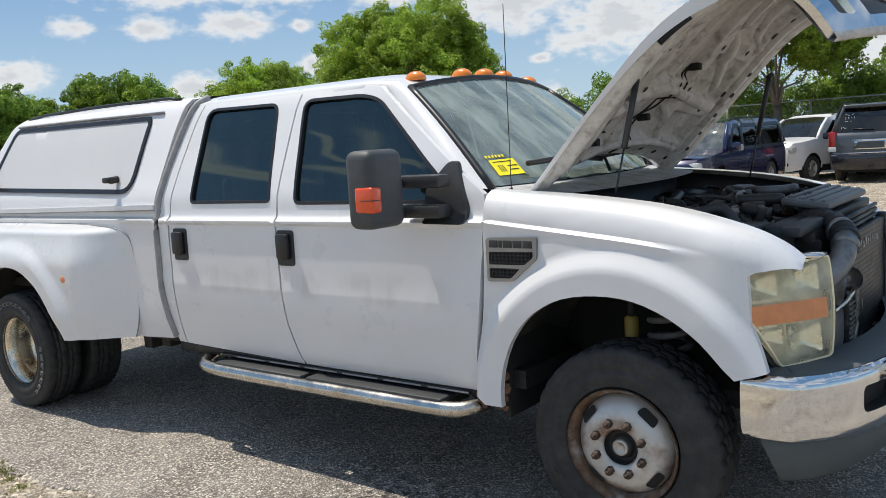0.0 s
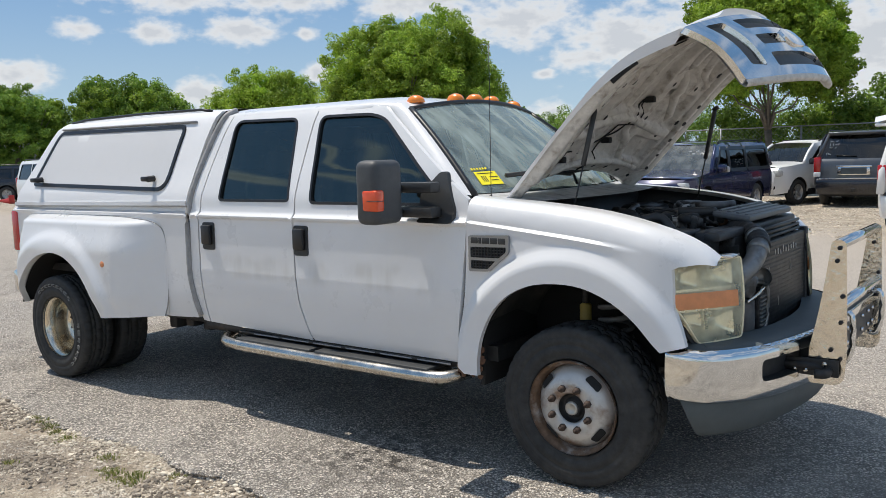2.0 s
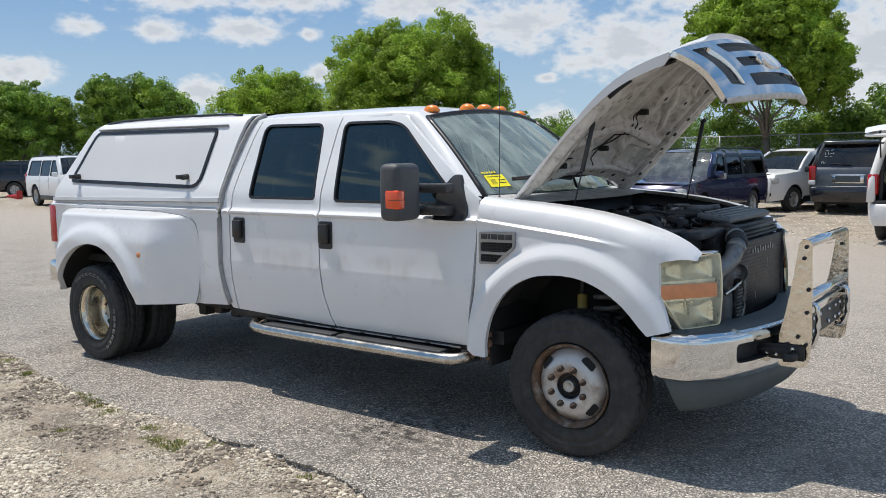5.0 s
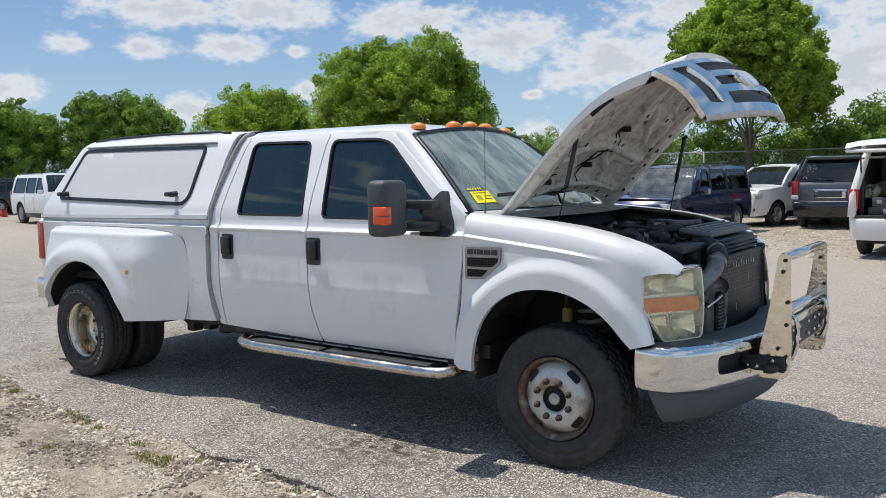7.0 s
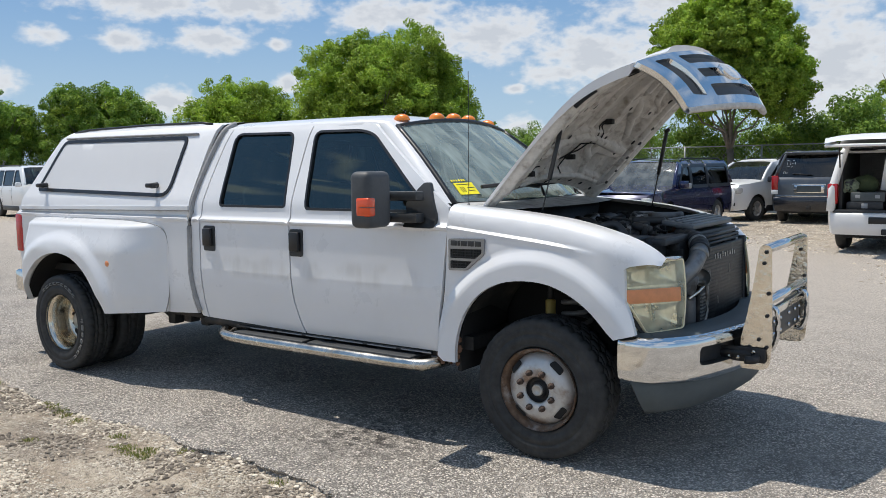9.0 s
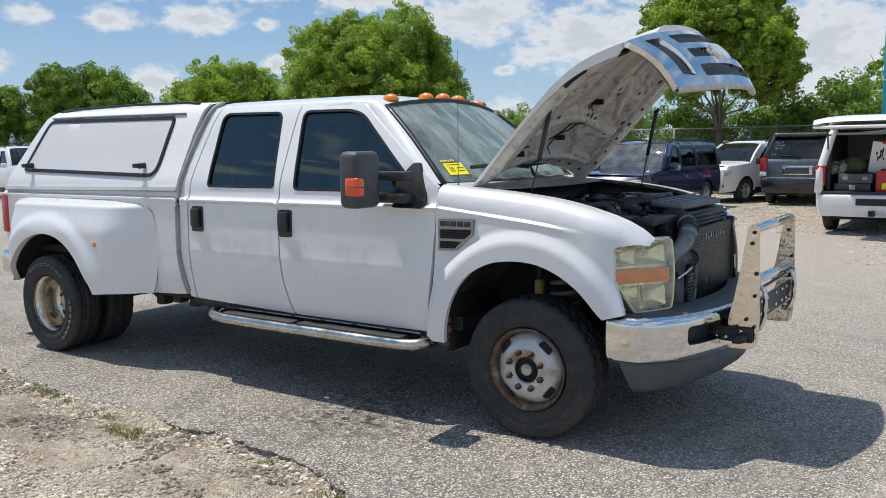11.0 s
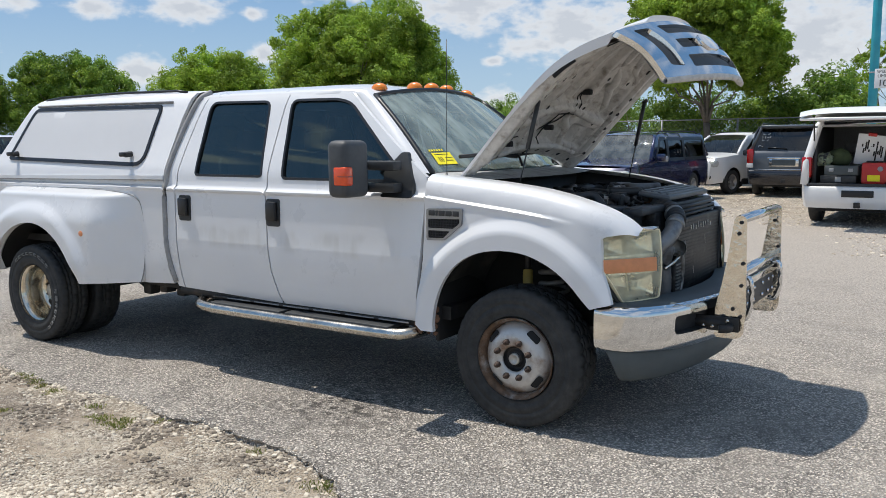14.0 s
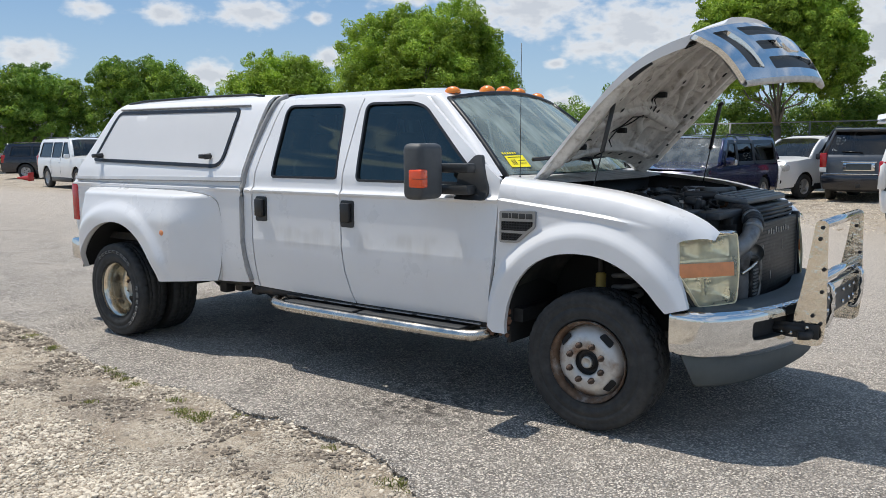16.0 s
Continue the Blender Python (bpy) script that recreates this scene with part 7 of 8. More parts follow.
for k in range(5):
    bm = bmesh.new()
    box(bm, -0.002, 0.002, -0.035, 0.035, -0.012, 0.012)
    bmesh.ops.transform(bm, matrix=pose(0.96 + 0.01 * (k % 2), 0.25 + 0.09 * k, 1.56 - 0.05 * (k % 2), 10 * k, 0, 0), verts=bm.verts[:])
    part("chalk_bar", bm, CARWHITE, blue_wagon)
for s in (-1, 1):
    part("silver_mirror", new_box(0.82, 0.96, s * 1.06 - 0.11, s * 1.06 + 0.11, 1.06, 1.20, 0.04), ALLOY, blue_wagon)

# ---- white SUV with its liftgate up ----
gate_suv = suv("open_white_suv", "white full-size SUV, liftgate raised, cargo bay full of gear", pose(0.22, 14.02, 0, 0, 0, 89), 5.13, 2.0, 1.93, CARWHITE, hood_z=1.15, cowl=0.24, cowl_z=1.22, roof0=0.12, roof1=-0.44, belt=1.16, glass1=-0.48, tr=0.40, open_gate=True)
R0 = -2.56
for s in (-1, 1):
    part("gate_pillar", tube(bmesh.new(), [(R0 + 0.02, s * 0.90, 0.76), (R0 + 0.06, s * 0.89, 1.15), (R0 + 0.28, s * 0.76, 1.80), (R0 + 0.30, s * 0.70, 1.88)], 0.075, 10), CARWHITE, gate_suv)
    part("cargo_side", new_box(R0 + 0.2, -0.6, s * 0.78 - 0.04, s * 0.78 + 0.04, 0.62, 1.82, 0.02), BLACKPL, gate_suv)
    part("gate_strut", tube(bmesh.new(), [(R0 + 0.10, s * 0.78, 1.55), (R0 - 0.35, s * 0.72, 1.98)], 0.014, 6), TRIM, gate_suv)
part("cargo_roof", new_box(R0 + 0.25, -0.6, -0.74, 0.74, 1.80, 1.84, 0.01), FABRIC, gate_suv)
part("cargo_floor", new_box(R0 + 0.02, -0.6, -0.80, 0.80, 0.72, 0.78, 0.01), BLACKPL, gate_suv)
part("gate_sill", new_box(R0 - 0.02, R0 + 0.12, -0.86, 0.86, 0.735, 0.79, 0.015), BLACKPL, gate_suv)
part("load_barrier", new_box(-0.75, -0.62, -0.78, 0.78, 0.75, 1.80, 0.02), FABRIC, gate_suv)
lg = tagged(new("liftgate"), "raised white liftgate seen from below")
lg.parent = gate_suv
lg.matrix_local = pose(R0 + 0.26, 0, 1.90, 0, 8, 0)
part("gate_skin", grid_sheet([[(x, y, z + 0.06 * (1 - (y / 0.88) ** 4)) for y in np.linspace(-w, w, 11)] for x, z, w in ((0.0, 0.0, 0.72), (-0.15, 0.07, 0.78), (-0.55, 0.10, 0.86), (-0.95, 0.02, 0.88), (-1.12, -0.10, 0.86))]), CARWHITE, lg)
part("gate_lining", grid_sheet([[(x, y, z) for y in np.linspace(-w, w, 9)] for x, z, w in ((0.0, -0.02, 0.70), (-0.5, 0.02, 0.80), (-1.10, -0.12, 0.82))]), CARGLASS, lg)
part("gate_spoiler", new_box(-0.02, 0.22, -0.66, 0.66, 0.075, 0.12, 0.02), CARWHITE, lg)
part("gate_rim", tube(bmesh.new(), [(-0.05, -0.72, 0.0), (-0.55, -0.84, 0.02), (-1.08, -0.84, -0.13), (-1.12, -0.4, -0.135), (-1.12, 0.4, -0.135), (-1.08, 0.84, -0.13), (-0.55, 0.84, 0.02), (-0.05, 0.72, 0.0)], 0.028, 8), CARWHITE, lg)
part("gate_wiper", new_box(-0.80, -0.74, -0.30, 0.30, -0.085, -0.06, 0.01), TRIM, lg)
part("hitch", new_box(R0 - 0.12, R0 + 0.1, -0.05, 0.05, 0.36, 0.46, 0.01), DARK, gate_suv)


def cargo(nm, lab, cat, x0, x1, y0, y1, z0, z1, mat, bevel=0.02):
    c = Vector(((x0 + x1) / 2, (y0 + y1) / 2, z0))
    t = thing(nm, lab, cat, gate_suv.matrix_basis @ Matrix.Translation(c))
    part("case", new_box(x0 - c.x, x1 - c.x, y0 - c.y, y1 - c.y, 0, z1 - z0, bevel), mat, t)
    return t


REDBOX = material("red_plastic", (0.50, 0.03, 0.025), 0.4, vary=0.1)
jp = cargo("jump_starter", "red portable power pack with yellow label", "power pack", R0 + 0.1, R0 + 0.32, -0.42, -0.02, 0.782, 1.16, REDBOX, 0.03)
part("label_sticker", new_box(-0.118, -0.112, -0.10, 0.10, 0.05, 0.16), YELLOW, jp)
part("gauge", lathe(bmesh.new(), [(0.045, 0.0), (0.045, 0.012), (0.0, 0.014)], 16, pose(-0.11, -0.10, 0.27, 0, 0, 90)), SIGNGREY, jp)
part("carry_handle", new_box(-0.04, 0.04, -0.14, 0.14, 0.38, 0.41, 0.012), TRIM, jp)
t1 = cargo("tool_case", "black moulded tool case with grey latches", "case", R0 + 0.12, R0 + 0.5, 0.06, 0.66, 0.782, 0.93, BLACKPL)
part("latch", new_box(-0.20, -0.185, -0.05, 0.05, 0.03, 0.12, 0.005), SIGNGREY, t1)
t2 = cargo("tool_case", "grey tool case stacked on a black one", "case", R0 + 0.14, R0 + 0.48, 0.04, 0.60, 0.932, 1.10, GREYPL)
part("latch", new_box(-0.185, -0.17, -0.20, -0.12, 0.06, 0.12, 0.005), SIGNGREY, t2)
part("latch", new_box(-0.185, -0.17, 0.12, 0.20, 0.06, 0.12, 0.005), SIGNGREY, t2)
wb = thing("clip_board", "white scuffed board hanging from a red clip", "board", gate_suv.matrix_basis @ pose(R0 + 0.52, -0.02, 1.105, 8, -6, 0))
part("board", new_box(-0.012, 0.012, -0.28, 0.20, 0, 0.56, 0.01), CARWHITE, wb)
part("clip", new_box(-0.03, 0.03, -0.10, 0.04, 0.53, 0.59, 0.01), REDBOX, wb)
rg = random.Random(3)
for k in range(12):
    part("scribble", new_box(-0.0165, -0.012, -0.24 + 0.03 * k, -0.215 + 0.03 * k, 0.10 + 0.3 * rg.random(), 0.14 + 0.3 * rg.random() + 0.06, 0), TRIM, wb)
bg_ = thing("duffel_bag", "dark green crumpled bag on the cases", "bag", gate_suv.matrix_basis @ pose(R0 + 0.50, 0.42, 1.105))
bm = bmesh.new()
bmesh.ops.create_icosphere(bm, subdivisions=3, radius=1.0)
for v in bm.verts:
    n = 1 + 0.25 * noise.noise(v.co * 2.2)
    v.co = Vector((v.co.x * 0.16 * n, v.co.y * 0.22 * n, max(v.co.z, -0.75) * 0.17 * n + 0.127))
part("bag_body", bm, material("olive_cloth", (0.05, 0.07, 0.03), 0.9, vary=0.3), bg_)

jk = thing("crumpled_jacket", "crumpled pale green and black jacket in the cargo bay", "jacket", gate_suv.matrix_basis @ pose(R0 + 0.34, 0.66, 1.0))
bm = bmesh.new()
bmesh.ops.create_icosphere(bm, subdivisions=4, radius=1.0)
for v in bm.verts:
    n = 1 + 0.45 * noise.noise(v.co * 3.1) + 0.2 * noise.noise(v.co * 7.0)
    v.co = Vector((v.co.x * 0.11 * n, v.co.y * 0.15 * n, max(v.co.z, -0.8) * 0.12 * n + 0.20))
part("cloth", bm, material("pale_green_cloth", (0.30, 0.36, 0.24), 0.9, vary=0.3, second=(0.03, 0.035, 0.04), second_scale=6, second_at=(0.45, 0.55)), jk)

# ---- far side of the lot ----
suv("white_estate", "white full-size SUV with roof rails parked across the lot", pose(-29.3, 12.75, 0, 0, 0, -8.0), 5.15, 2.0, 1.92, CARWHITE, hood_z=1.15, cowl=0.23, cowl_z=1.22, roof0=0.12, roof1=-0.44, belt=1.16, glass1=-0.48, tr=0.40)
suv("dark_suv", "near-black SUV parked across the lot", pose(-40.0, 17.4, 0, 0, 0, 48), 5.0, 2.0, 1.78, DARKPAINT, hood_z=1.08, cowl=0.22, cowl_z=1.16, roof0=0.10, roof1=-0.44, belt=1.10, glass1=-0.475, tr=0.38)
tr_ = thing("box_trailer", "pale grey box trailer standing beyond the cars", "trailer", pose(-60.0, 25.2, 0, 0, 0, 30))
part("box", new_box(-3.2, 3.2, -1.2, 1.2, 0.9, 3.7, 0.04), SIGNGREY, tr_)
for s in (-1, 1):
    for x in (-0.5, 0.5):
        part("wheel", lathe(bmesh.new(), [(0.0, s * 1.1), (0.40, s * 1.1), (0.45, s * 1.02), (0.45, s * 0.9), (0.0, s * 0.85)], 20, Matrix.Translation((x, 0, 0.45))), RUBBER, tr_)
    part("chassis_rail", new_box(-3.1, 3.6, s * 0.4 - 0.05, s * 0.4 + 0.05, 0.75, 0.9), DARK, tr_)
part("landing_leg", new_box(2.6, 2.75, -0.3, 0.3, 0.0, 0.8, 0.02), DARK, tr_)
cone = thing("traffic_cone", "faded red traffic cone lying on its side", "cone", pose(-38.0, 14.6, 0.14, 0, 0, 120))
part("cone_body", lathe(bmesh.new(), [(0.16, -0.3), (0.14, -0.27), (0.03, 0.38), (0.0, 0.40)], 18), REDBOX, cone)
part("cone_base", new_box(-0.2, 0.2, -0.34, -0.30, -0.14, 0.26, 0.01), REDBOX, cone)

# ---- speed sign post ----
TURQ = material("turquoise_paint", (0.02, 0.30, 0.38), 0.45, vary=0.12, scale=3, second=(0.05, 0.33, 0.38), second_scale=1.0)
po = thing("sign_post", "turquoise steel pole carrying a small speed sign", "pole", pose(-0.35, 17.4, 0))
part("pole", tube(bmesh.new(), [(0, 0, 0), (0, 0, 4), (0, 0, 8.5)], [0.11, 0.10, 0.09], 16), TURQ, po)
part("pole_base", tube(bmesh.new(), [(0, 0, 0), (0, 0, 0.06), (0, 0, 0.07)], [0.24, 0.24, 0.12], 16), SIGNGREY, po)
part("band", tube(bmesh.new(), [(0, 0, 3.10), (0, 0, 3.13)], 0.115, 16), SIGNGREY, po)
sg = part("sign_plate", new_box(0.03, 0.39, -0.125, -0.115, 2.74, 3.19, 0.002), CARWHITE, po, "white speed limit sign with black lettering")


def words(text, size, x, z, parent):
    c = bpy.data.curves.new("lettering", "FONT")
    c.body, c.size, c.align_x, c.extrude = text, size, "CENTER", 0.002
    tmp = bpy.data.objects.new("lettering", c)
    me = bpy.data.meshes.new_from_object(tmp)
    bpy.data.objects.remove(tmp)
    me.materials.clear()
    me.materials.append(TRIM)
    ob = new("lettering", me)
    ob.parent = parent
    ob.matrix_local = pose(x, -0.128, z, 90, 0, 0)
    return ob


words("SPEED", 0.10, 0.21, 3.09, sg)
words("LIMIT", 0.10, 0.21, 2.99, sg)
words("10", 0.22, 0.21, 2.78, sg)

# ---------------- fence ----------------
GALV = material("galvanised", (0.30, 0.31, 0.32), 0.5, 0.6, vary=0.15)
fe = thing("chain_link_fence", "grey chain-link fence behind the parked cars", "fence")
FY = lambda x: 27.0 - 0.10 * x
xs_ = np.arange(-30, 22, 3.0)
for x in xs_:
    part("post", tube(bmesh.new(), [(x, FY(x), 0), (x, FY(x), 2.35)], 0.035, 8), GALV, fe)
part("top_rail", tube(bmesh.new(), [(xs_[0], FY(xs_[0]), 2.32), (xs_[-1], FY(xs_[-1]), 2.32)], 0.025, 6), GALV, fe)
bm = bmesh.new()
for k in range(int(51 / 0.16)):
    x = -30 + k * 0.16
    for d in (-1, 1):
        x1 = x + d * 2.2
        if -30 <= x1 <= 21:
            a, b = Vector((x, FY(x), 0.05)), Vector((x1, FY(x1), 2.28))
            vs = [bm.verts.new(p) for p in (a, a + Vector((0.006, 0, 0)), b + Vector((0.006, 0, 0)), b)]
            bm.faces.new(vs)
tagged(part("mesh_wire", bm, GALV, fe), kind="stuff")

# ---------------- trees ----------------
def leaf_material(name, a, b, c):
    m = bpy.data.materials.new(name)
    m.use_nodes = True
    N, L = m.node_tree.nodes, m.node_tree.links
    bs = N["Principled BSDF"]
    geo = N.new("ShaderNodeNewGeometry")
    ramp = N.new("ShaderNodeValToRGB")
    e = ramp.color_ramp.elements
    e[0].position, e[0].color = 0.0, (*a, 1)
    e[1].position, e[1].color = 1.0, (*c, 1)
    mid = e.new(0.5)
    mid.color = (*b, 1)
    L.new(geo.outputs["Random Per Island"], ramp.inputs[0])
    tc = N.new("ShaderNodeTexNoise")
    tc.inputs["Scale"].default_value, tc.inputs["Detail"].default_value = 0.45, 3.0
    L.new(geo.outputs["Position"], tc.inputs["Vector"])
    hs = N.new("ShaderNodeHueSaturation")
    rg_ = N.new("ShaderNodeMapRange")
    rg_.inputs["From Min"].default_value, rg_.inputs["From Max"].default_value = 0.35, 0.65
    rg_.inputs["To Min"].default_value, rg_.inputs["To Max"].default_value = 0.75, 1.35
    L.new(tc.outputs["Fac"], rg_.inputs["Value"])
    L.new(rg_.outputs[0], hs.inputs["Value"])
    L.new(ramp.outputs[0], hs.inputs["Color"])
    L.new(hs.outputs[0], bs.inputs["Base Color"])
    bs.inputs["Roughness"].default_value = 0.55
    bs.inputs["Specular IOR Level"].default_value = 0.3
    tl = N.new("ShaderNodeBsdfTranslucent")
    L.new(hs.outputs[0], tl.inputs["Color"])
    mx = N.new("ShaderNodeMixShader")
    mx.inputs[0].default_value = 0.40
    out = N["Material Output"]
    L.new(bs.outputs[0], mx.inputs[1])
    L.new(tl.outputs[0], mx.inputs[2])
    L.new(mx.outputs[0], out.inputs["Surface"])
    return m


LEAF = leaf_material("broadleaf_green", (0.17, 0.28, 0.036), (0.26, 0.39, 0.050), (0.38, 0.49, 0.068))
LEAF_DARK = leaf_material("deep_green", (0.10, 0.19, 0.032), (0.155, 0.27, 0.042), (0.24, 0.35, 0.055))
# paler copy of the leaf green, for the sunlit tops of crowns
LEAF_LIGHT = leaf_material("sunlit_green", (0.19, 0.31, 0.03), (0.28, 0.42, 0.045), (0.38, 0.50, 0.06))
BARK = material("bark", (0.16, 0.135, 0.11), 0.9, vary=0.3, scale=8, bump=0.01, bump_scale=14)


def leaves(name, centres, radii, per, size, mat, parent, seed, squash=0.8):
    """A crown of small leaf blades gathered in clumps."""
    g = np.random.RandomState(seed)
    C, R = np.repeat(np.array(centres), per, axis=0), np.repeat(np.array(radii), per)
    n = len(C)
    d = g.normal(size=(n, 3))
    d /= np.linalg.norm(d, axis=1)[:, None]
    rr = R * (0.55 + 0.5 * g.rand(n) ** 0.6)
    P = C + d * rr[:, None] * np.array([1, 1, squash])
    nrm = d * 0.8 + g.normal(size=(n, 3)) * 0.6 + np.array([0, 0, 0.5])
    nrm /= np.linalg.norm(nrm, axis=1)[:, None]
    a = np.cross(nrm, g.normal(size=(n, 3)))
    a /= np.linalg.norm(a, axis=1)[:, None] + 1e-9
    b = np.cross(nrm, a)
    s = size * (0.6 + 0.8 * g.rand(n))[:, None]
    V = np.stack([P - a * s, P - b * s * 0.42 + nrm * s * 0.1, P + a * s, P + b * s * 0.42 + nrm * s * 0.1], axis=1).reshape(-1, 3)
    me = bpy.data.meshes.new(name)
    me.vertices.add(4 * n)
    me.vertices.foreach_set("co", V.ravel())
    me.loops.add(4 * n)
    me.loops.foreach_set("vertex_index", np.arange(4 * n))
    me.polygons.add(n)
    me.polygons.foreach_set("loop_start", np.arange(n) * 4)
    me.update()
    me.validate()
    me.materials.append(mat)
    ob = new(name, me)
    ob.parent = parent
    return tagged(ob, kind="stuff")


def tree(label, x, y, height, half, base, seed, mat, mat2, clumps=500, per=90, leaf=0.09, trunk_r=0.2, lean=0.0, skirt=0.0, limb=0.62, sunlit_share=0.25, clump=0.085):
    """A tapered trunk with limbs under a dome of many small leaf clumps, its outline broken by boughs."""
    g = random.Random(seed)
    t = thing("tree", label, "tree", pose(x, y, 0), "trees round the lot")
    fork = max(base * 0.75, 1.0)
    bm = tube(bmesh.new(), [(0, 0, -0.1), (0.03, 0, fork * 0.5), (lean * 0.3, 0.02, fork)], [trunk_r * 1.35, trunk_r, trunk_r * 0.9], 10)
    mid = base + (height - base) * (0.36 - 0.12 * skirt)
    up_r, down_r = height - mid, (mid - base) * (1 + skirt * 0.4)
    boughs = []
    for k in range(17):
        a = 2.399963 * k + g.uniform(-0.3, 0.3)
        e = math.asin(min(max(-0.25 + 1.2 * (k + 0.5) / 17, -1), 1))
        q = g.uniform(0.58, 0.66)
        boughs.append((Vector((math.cos(a) * math.cos(e) * half * q + lean, math.sin(a) * math.cos(e) * half * q, mid + math.sin(e) * (up_r if e > 0 else down_r) * q)), half * g.uniform(0.36, 0.44)))
    root = Vector((lean * 0.3, 0.02, fork))
    for lu, r in boughs[::2]:
        m1 = root.lerp(lu, 0.5) + Vector((0, 0, -0.08 * up_r))
        m0 = root + (lu - root) * 0.14 + Vector((0, 0, 0.3))
        tube(bm, [root - Vector((0, 0, 0.1)), m0, m1, lu], [trunk_r * limb, trunk_r * limb * 0.75, trunk_r * limb * 0.45, trunk_r * 0.08], 6)
        for j in range(3):
            e = lu + Vector((g.uniform(-1, 1), g.uniform(-1, 1), g.uniform(-0.3, 0.9))) * r * 0.8
            tube(bm, [m1.lerp(lu, 0.6), e], [trunk_r * 0.15, 0.015], 5)
    part("trunk", bm, BARK, t)
    cs, rs, cs2, rs2 = [], [], [], []
    while len(cs) + len(cs2) < clumps:
        lu, br = g.choice(boughs)
        d = Vector((g.gauss(0, 1), g.gauss(0, 1), g.gauss(0.2, 1))).normalized()
        p = lu + Vector((d.x * br, d.y * br, d.z * br * min(1.0, up_r / half * 1.1))) * g.uniform(0.72, 1.06)
        if p.z < base * 0.8 or p.z > height:
            continue
        # skip what lies deep inside the crown
        v = p - Vector((lean, 0, mid))
        if math.sqrt((v.x / half) ** 2 + (v.y / half) ** 2 + (v.z / (up_r if v.z > 0 else down_r)) ** 2) < 0.42:
            continue
        r = half * clump * g.uniform(0.65, 1.3)
        # sunlight put into the leaf colour: many upward clumps take the paler leaf
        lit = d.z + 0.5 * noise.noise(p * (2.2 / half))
        if g.random() < sunlit_share and lit > 0.25:
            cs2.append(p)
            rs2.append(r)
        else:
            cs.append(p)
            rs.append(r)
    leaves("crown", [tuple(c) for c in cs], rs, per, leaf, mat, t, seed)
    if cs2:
        leaves("sunlit_crown", [tuple(c) for c in cs2], rs2, per, leaf, mat2, t, seed + 50)
    return t


CAM0 = (2.15, -5.05)


def out(dx, dy, d):
    return CAM0[0] + dx * d, CAM0[1] + dy * d


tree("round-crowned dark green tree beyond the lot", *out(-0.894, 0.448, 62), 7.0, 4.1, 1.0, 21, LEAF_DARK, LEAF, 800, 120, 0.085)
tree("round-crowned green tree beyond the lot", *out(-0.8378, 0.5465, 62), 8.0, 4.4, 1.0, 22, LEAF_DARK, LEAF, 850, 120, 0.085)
tree("light green tree beyond the lot", *out(-0.7435, 0.669, 58), 7.7, 4.5, 1.2, 23, LEAF, LEAF_LIGHT, 900, 120, 0.08, sunlit_share=0.5)
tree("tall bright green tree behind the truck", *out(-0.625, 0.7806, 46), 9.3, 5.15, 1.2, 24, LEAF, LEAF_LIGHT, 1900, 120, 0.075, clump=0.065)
tree("broad dense tree with pale trunk behind the parked cars", *out(-0.272, 0.9623, 33), 8.7, 3.0, 2.9, 25, LEAF, LEAF_LIGHT, 2300, 120, 0.060, 0.15, lean=-0.30, skirt=0.4, limb=0.42, clump=0.075, sunlit_share=0.4)
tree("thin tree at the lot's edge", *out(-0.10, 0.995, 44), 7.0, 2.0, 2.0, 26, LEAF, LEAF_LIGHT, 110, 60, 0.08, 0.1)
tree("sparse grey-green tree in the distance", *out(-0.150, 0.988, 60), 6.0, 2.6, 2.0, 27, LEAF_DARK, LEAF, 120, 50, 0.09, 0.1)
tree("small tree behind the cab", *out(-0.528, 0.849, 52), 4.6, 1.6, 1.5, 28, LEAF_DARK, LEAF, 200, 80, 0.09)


def hedge(label, x0, y0, x1, y1, h, seed, mat, n):
    g = random.Random(seed)
    t = thing("shrub_row", label, "shrubs", None, "", "stuff")
    cs, rs = [], []
    for k in range(n):
        q = g.random()
        hh = h * (0.55 + 0.5 * abs(noise.noise((q * 9, seed, 0.0))) + 0.25 * g.random())
        r = g.uniform(0.35, 0.7)
        cs.append((x0 + (x1 - x0) * q + g.uniform(-0.4, 0.4), y0 + (y1 - y0) * q + g.uniform(-0.9, 0.9), max(g.random() ** 0.7 * hh, r * 0.5)))
        rs.append(r)
    leaves("foliage", cs, rs, 260, 0.075, mat, t, seed)
    bm = bmesh.new()
    for k in range(26):
        q = g.random()
        bx, by = x0 + (x1 - x0) * q, y0 + (y1 - y0) * q
        tube(bm, [(bx, by, 0), (bx + g.uniform(-0.3, 0.3), by, h * 0.4), (bx + g.uniform(-0.6, 0.6), by, h * 0.75)], [0.05, 0.035, 0.01], 5)
    part("stems", bm, BARK, t)
    return t


hedge("dense green shrubs behind the fence", -28, 31.5, -2, 29.5, 4.0, 31, LEAF_DARK, 330)
hedge("yellow-green shrubs behind the fence", -6.5, 30.8, 9, 29.5, 3.6, 32, LEAF, 260)
hedge("low shrubs along the far side", -64, 24, -44, 47, 2.0, 33, LEAF, 120)
hedge("low shrubs along the far side", -40, 45, -22, 42, 2.2, 34, LEAF_DARK, 110)
hedge("taller shrubs far behind", -36, 48, 12, 46, 5.0, 35, LEAF_DARK, 330)

hedge("tall shrubs on the road side of the lot", -40, -42, 45, -38, 5.0, 36, LEAF_DARK, 240)

# ---------------- weeds, stones ----------------
STRAW = leaf_material("weed_green", (0.10, 0.14, 0.03), (0.19, 0.22, 0.055), (0.38, 0.34, 0.15))
gw = random.Random(8)
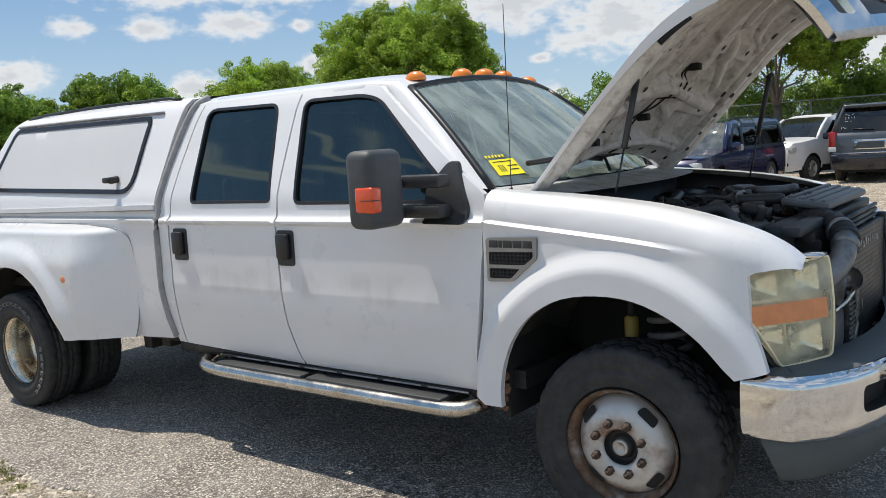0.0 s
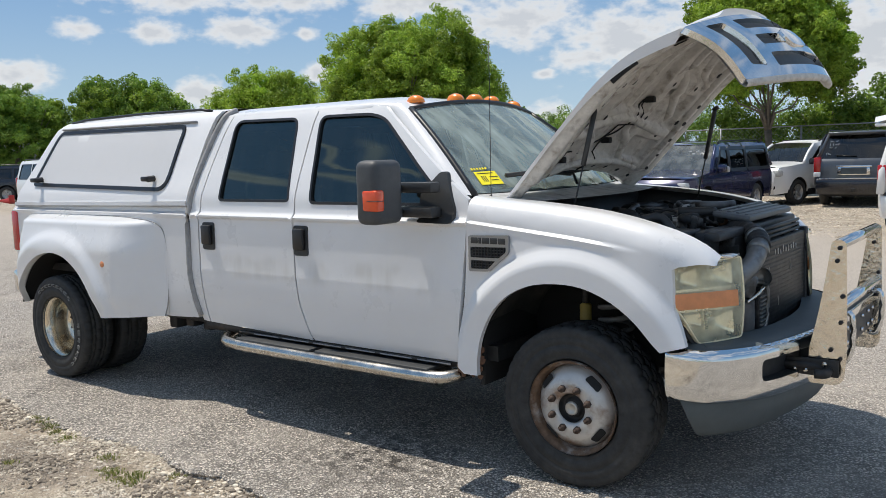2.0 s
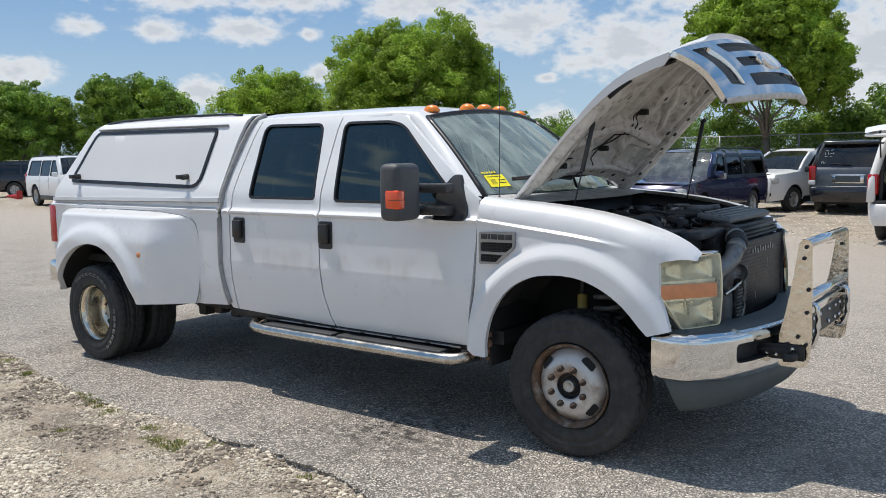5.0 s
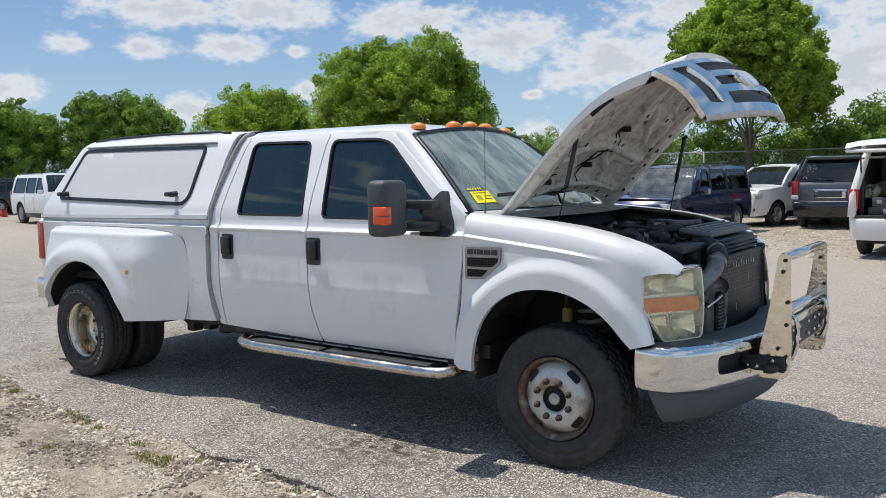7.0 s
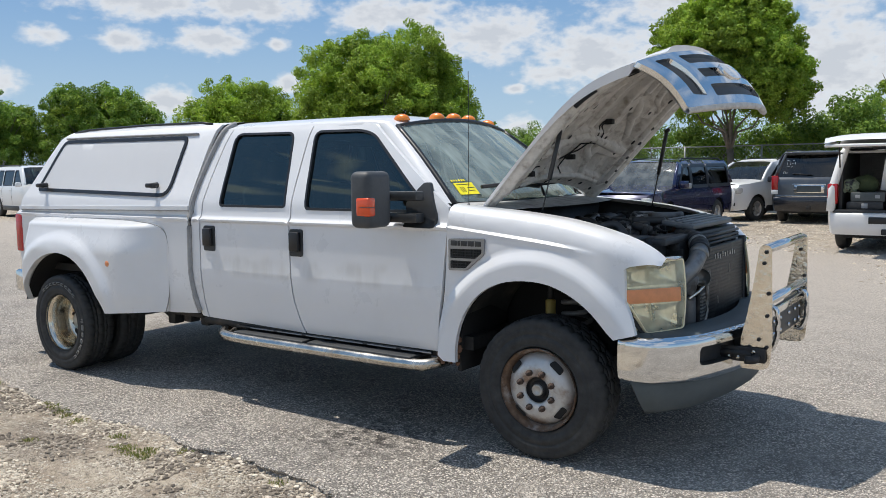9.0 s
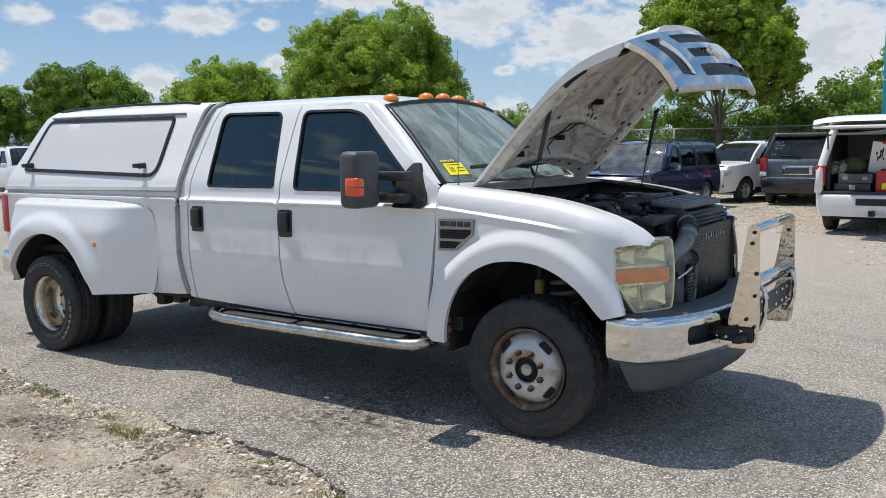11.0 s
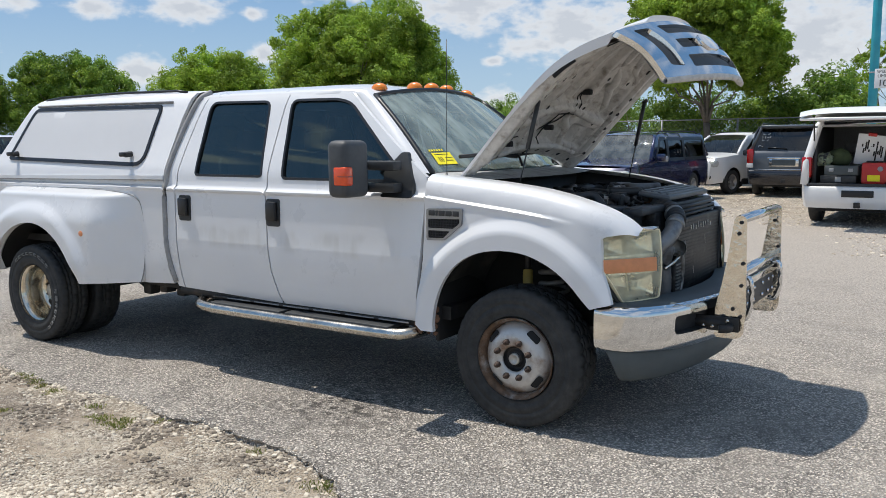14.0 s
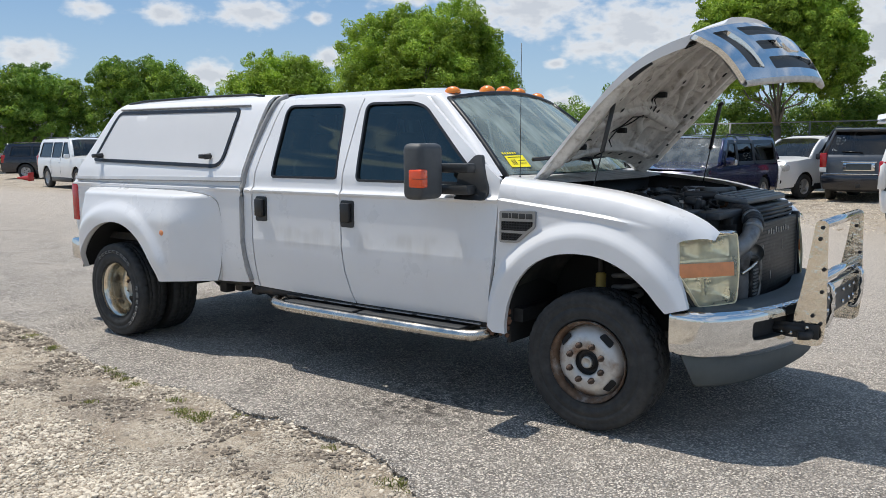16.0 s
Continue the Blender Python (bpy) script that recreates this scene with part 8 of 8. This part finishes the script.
spots = [(-0.40, -2.10, 0.11), (-3.50, -1.83, 0.06), (-3.38, -1.84, 0.05), (-3.24, -1.87, 0.06), (-3.10, -1.90, 0.05), (-2.96, -1.92, 0.08), (-2.77, -2.37, 0.06), (-2.18, -2.12, 0.09), (-2.05, -2.05, 0.08), (-2.0, -2.14, 0.06), (-2.40, -2.0, 0.06), (-1.85, -1.93, 0.05), (-1.03, -1.96, 0.05), (-4.4, -1.75, 0.06), (-5.0, -1.62, 0.08)]
for x, y, r in spots:
    t = thing("weed_tuft", "low tuft of dry green weeds in the gravel", "weeds", pose(x, y, ground_height(x, y) - 0.004), "weeds on the verge")
    bm = bmesh.new()
    for k in range(int(2100 * r * (0.4 + r * 6))):
        a, q = gw.uniform(0, 2 * math.pi), r * 1.1 * gw.random() ** 0.75
        px, py = q * math.cos(a) * 1.3, q * math.sin(a)
        h = gw.uniform(0.008, 0.036) * (0.5 + 0.6 * (1 - q / (r * 1.2)))
        la = gw.uniform(0, 2 * math.pi)
        lx, ly = math.cos(la) * h * gw.uniform(0.3, 1.2), math.sin(la) * h * gw.uniform(0.3, 1.2)
        w = gw.uniform(0.0018, 0.004)
        ca, sa = -math.sin(la) * w, math.cos(la) * w
        vs = [bm.verts.new(p) for p in ((px - ca, py - sa, 0), (px + ca, py + sa, 0), (px + lx * 0.6 + ca, py + ly * 0.6 + sa, h * 0.8), (px + lx, py + ly, h))]
        bm.faces.new(vs)
    ob = part("grass", bm, STRAW, t)
    tagged(ob, kind="stuff")


def scatter(name, label, n, area, sizes, mat, seed, where):
    """Loose stones, each a small faceted lump bedded in the ground."""
    g = np.random.RandomState(seed)
    base = np.array([(1, 0, -0.3), (0.1, 1, -0.3), (-1, 0.1, -0.3), (0, -1, -0.3), (0.62, 0.6, 0.42), (-0.6, 0.62, 0.5), (-0.62, -0.6, 0.42), (0.6, -0.62, 0.5), (0, 0, 0.85)])
    faces = np.array([(0, 1, 4), (1, 2, 5), (2, 3, 6), (3, 0, 7), (4, 1, 5), (5, 2, 6), (6, 3, 7), (7, 0, 4), (4, 5, 8), (5, 6, 8), (6, 7, 8), (7, 4, 8)])
    spots = []
    while len(spots) < n:
        x, y = g.uniform(area[0], area[1]), g.uniform(area[2], area[3])
        if where(x, y, g):
            spots.append((x, y, ground_height(x, y)))
    P = np.array(spots)
    s = sizes[0] + (sizes[1] - sizes[0]) * g.rand(n) ** 2.5
    a = g.uniform(0, 6.28, n)
    e = 0.6 + 0.5 * g.rand(n, 1, 3)
    B = base[None] * e * (1 + 0.4 * (g.rand(n, 9, 1) - 0.5)) * s[:, None, None]
    V = np.empty((n, 9, 3))
    V[..., 0] = B[..., 0] * np.cos(a)[:, None] - B[..., 1] * np.sin(a)[:, None] + P[:, None, 0]
    V[..., 1] = B[..., 0] * np.sin(a)[:, None] + B[..., 1] * np.cos(a)[:, None] + P[:, None, 1]
    V[..., 2] = B[..., 2] * 0.75 + P[:, None, 2] + 0.1 * s[:, None]
    F = (faces[None] + 9 * np.arange(n)[:, None, None]).reshape(-1, 3)
    me = bpy.data.meshes.new(name)
    me.from_pydata(V.reshape(-1, 3).tolist(), [], F.tolist())
    me.materials.append(mat)
    return tagged(new(name, me), label, "stones", kind="stuff")


def stone_material():
    m = bpy.data.materials.new("loose_stone")
    m.use_nodes = True
    N, L = m.node_tree.nodes, m.node_tree.links
    geo = N.new("ShaderNodeNewGeometry")
    r = N.new("ShaderNodeValToRGB")
    r.color_ramp.elements[0].color, r.color_ramp.elements[1].color = (0.30, 0.245, 0.185, 1), (0.80, 0.71, 0.575, 1)
    L.new(geo.outputs["Random Per Island"], r.inputs[0])
    L.new(r.outputs[0], N["Principled BSDF"].inputs["Base Color"])
    N["Principled BSDF"].inputs["Roughness"].default_value = 0.9
    return m


STONE = stone_material()
scatter("gravel", "pale loose gravel on the verge", 26000, (-6.5, 0.45, -4.1, -1.45), (0.004, 0.013), STONE, 1, lambda x, y, g: y < edge_y(x) - 0.03 and g.rand() < ease(-4.1, -3.2, y) * ease(-6.5, -5.4, x) and noise.noise((x * 0.9, y * 0.9, 2.0)) + 0.45 * (g.rand() - 0.5) + 0.45 * noise.noise((x * 2.7, y * 2.7, 5.0)) + 0.75 * ease(-0.3, -1.3, y - edge_y(x)) > 0.38)
scatter("coarse_gravel", "coarse pale stones lying thickly on the verge", 15000, (-4.5, 0.45, -4.1, -2.1), (0.008, 0.020), STONE, 4, lambda x, y, g: g.rand() < ease(-4.1, -3.2, y) * ease(-4.5, -3.8, x) and noise.noise((x * 1.3, y * 1.3, 9.0)) + 0.3 * (g.rand() - 0.5) + 0.9 * ease(-0.55, -1.3, y - edge_y(x)) > 0.55)
CLOD = material("earth_clod", (0.17, 0.14, 0.11), 0.95, vary=0.35, scale=30, second=(0.34, 0.29, 0.23), second_scale=9, second_at=(0.45, 0.6))
scatter("earth_clods", "dark crumbled earth and roots near the asphalt edge", 5200, (-6, 0.3, -3.4, -1.5), (0.004, 0.020), CLOD, 5, lambda x, y, g: -0.75 < y - edge_y(x) < -0.03 and noise.noise((x * 1.5, y * 1.5, 12.0)) + 0.5 * noise.noise((x * 4.5, y * 4.5, 3.0)) + 0.2 * (g.rand() - 0.5) > 0.12)
scatter("edge_rubble", "broken asphalt crumbs along the edge", 1500, (-6, 0.6, -3.6, -1.2), (0.005, 0.024), STONE, 2, lambda x, y, g: -0.05 - 0.35 * g.rand() ** 2 < y - edge_y(x) < 0.0)
scatter("lot_pebbles", "scattered pebbles on the asphalt", 2200, (-9, 6, -4, 9), (0.003, 0.010), STONE, 3, lambda x, y, g: y > edge_y(x))
scatter("far_gravel", "loose pale rubble on the ground by the parked cars", 11000, (-9.0, 3.0, 7.5, 24.0), (0.012, 0.034), STONE, 6, lambda x, y, g: noise.noise((x * 0.5, y * 0.5, 4.0)) + 0.8 * ease(8.0, 13.0, y) + 0.3 * (g.rand() - 0.5) > 0.35)
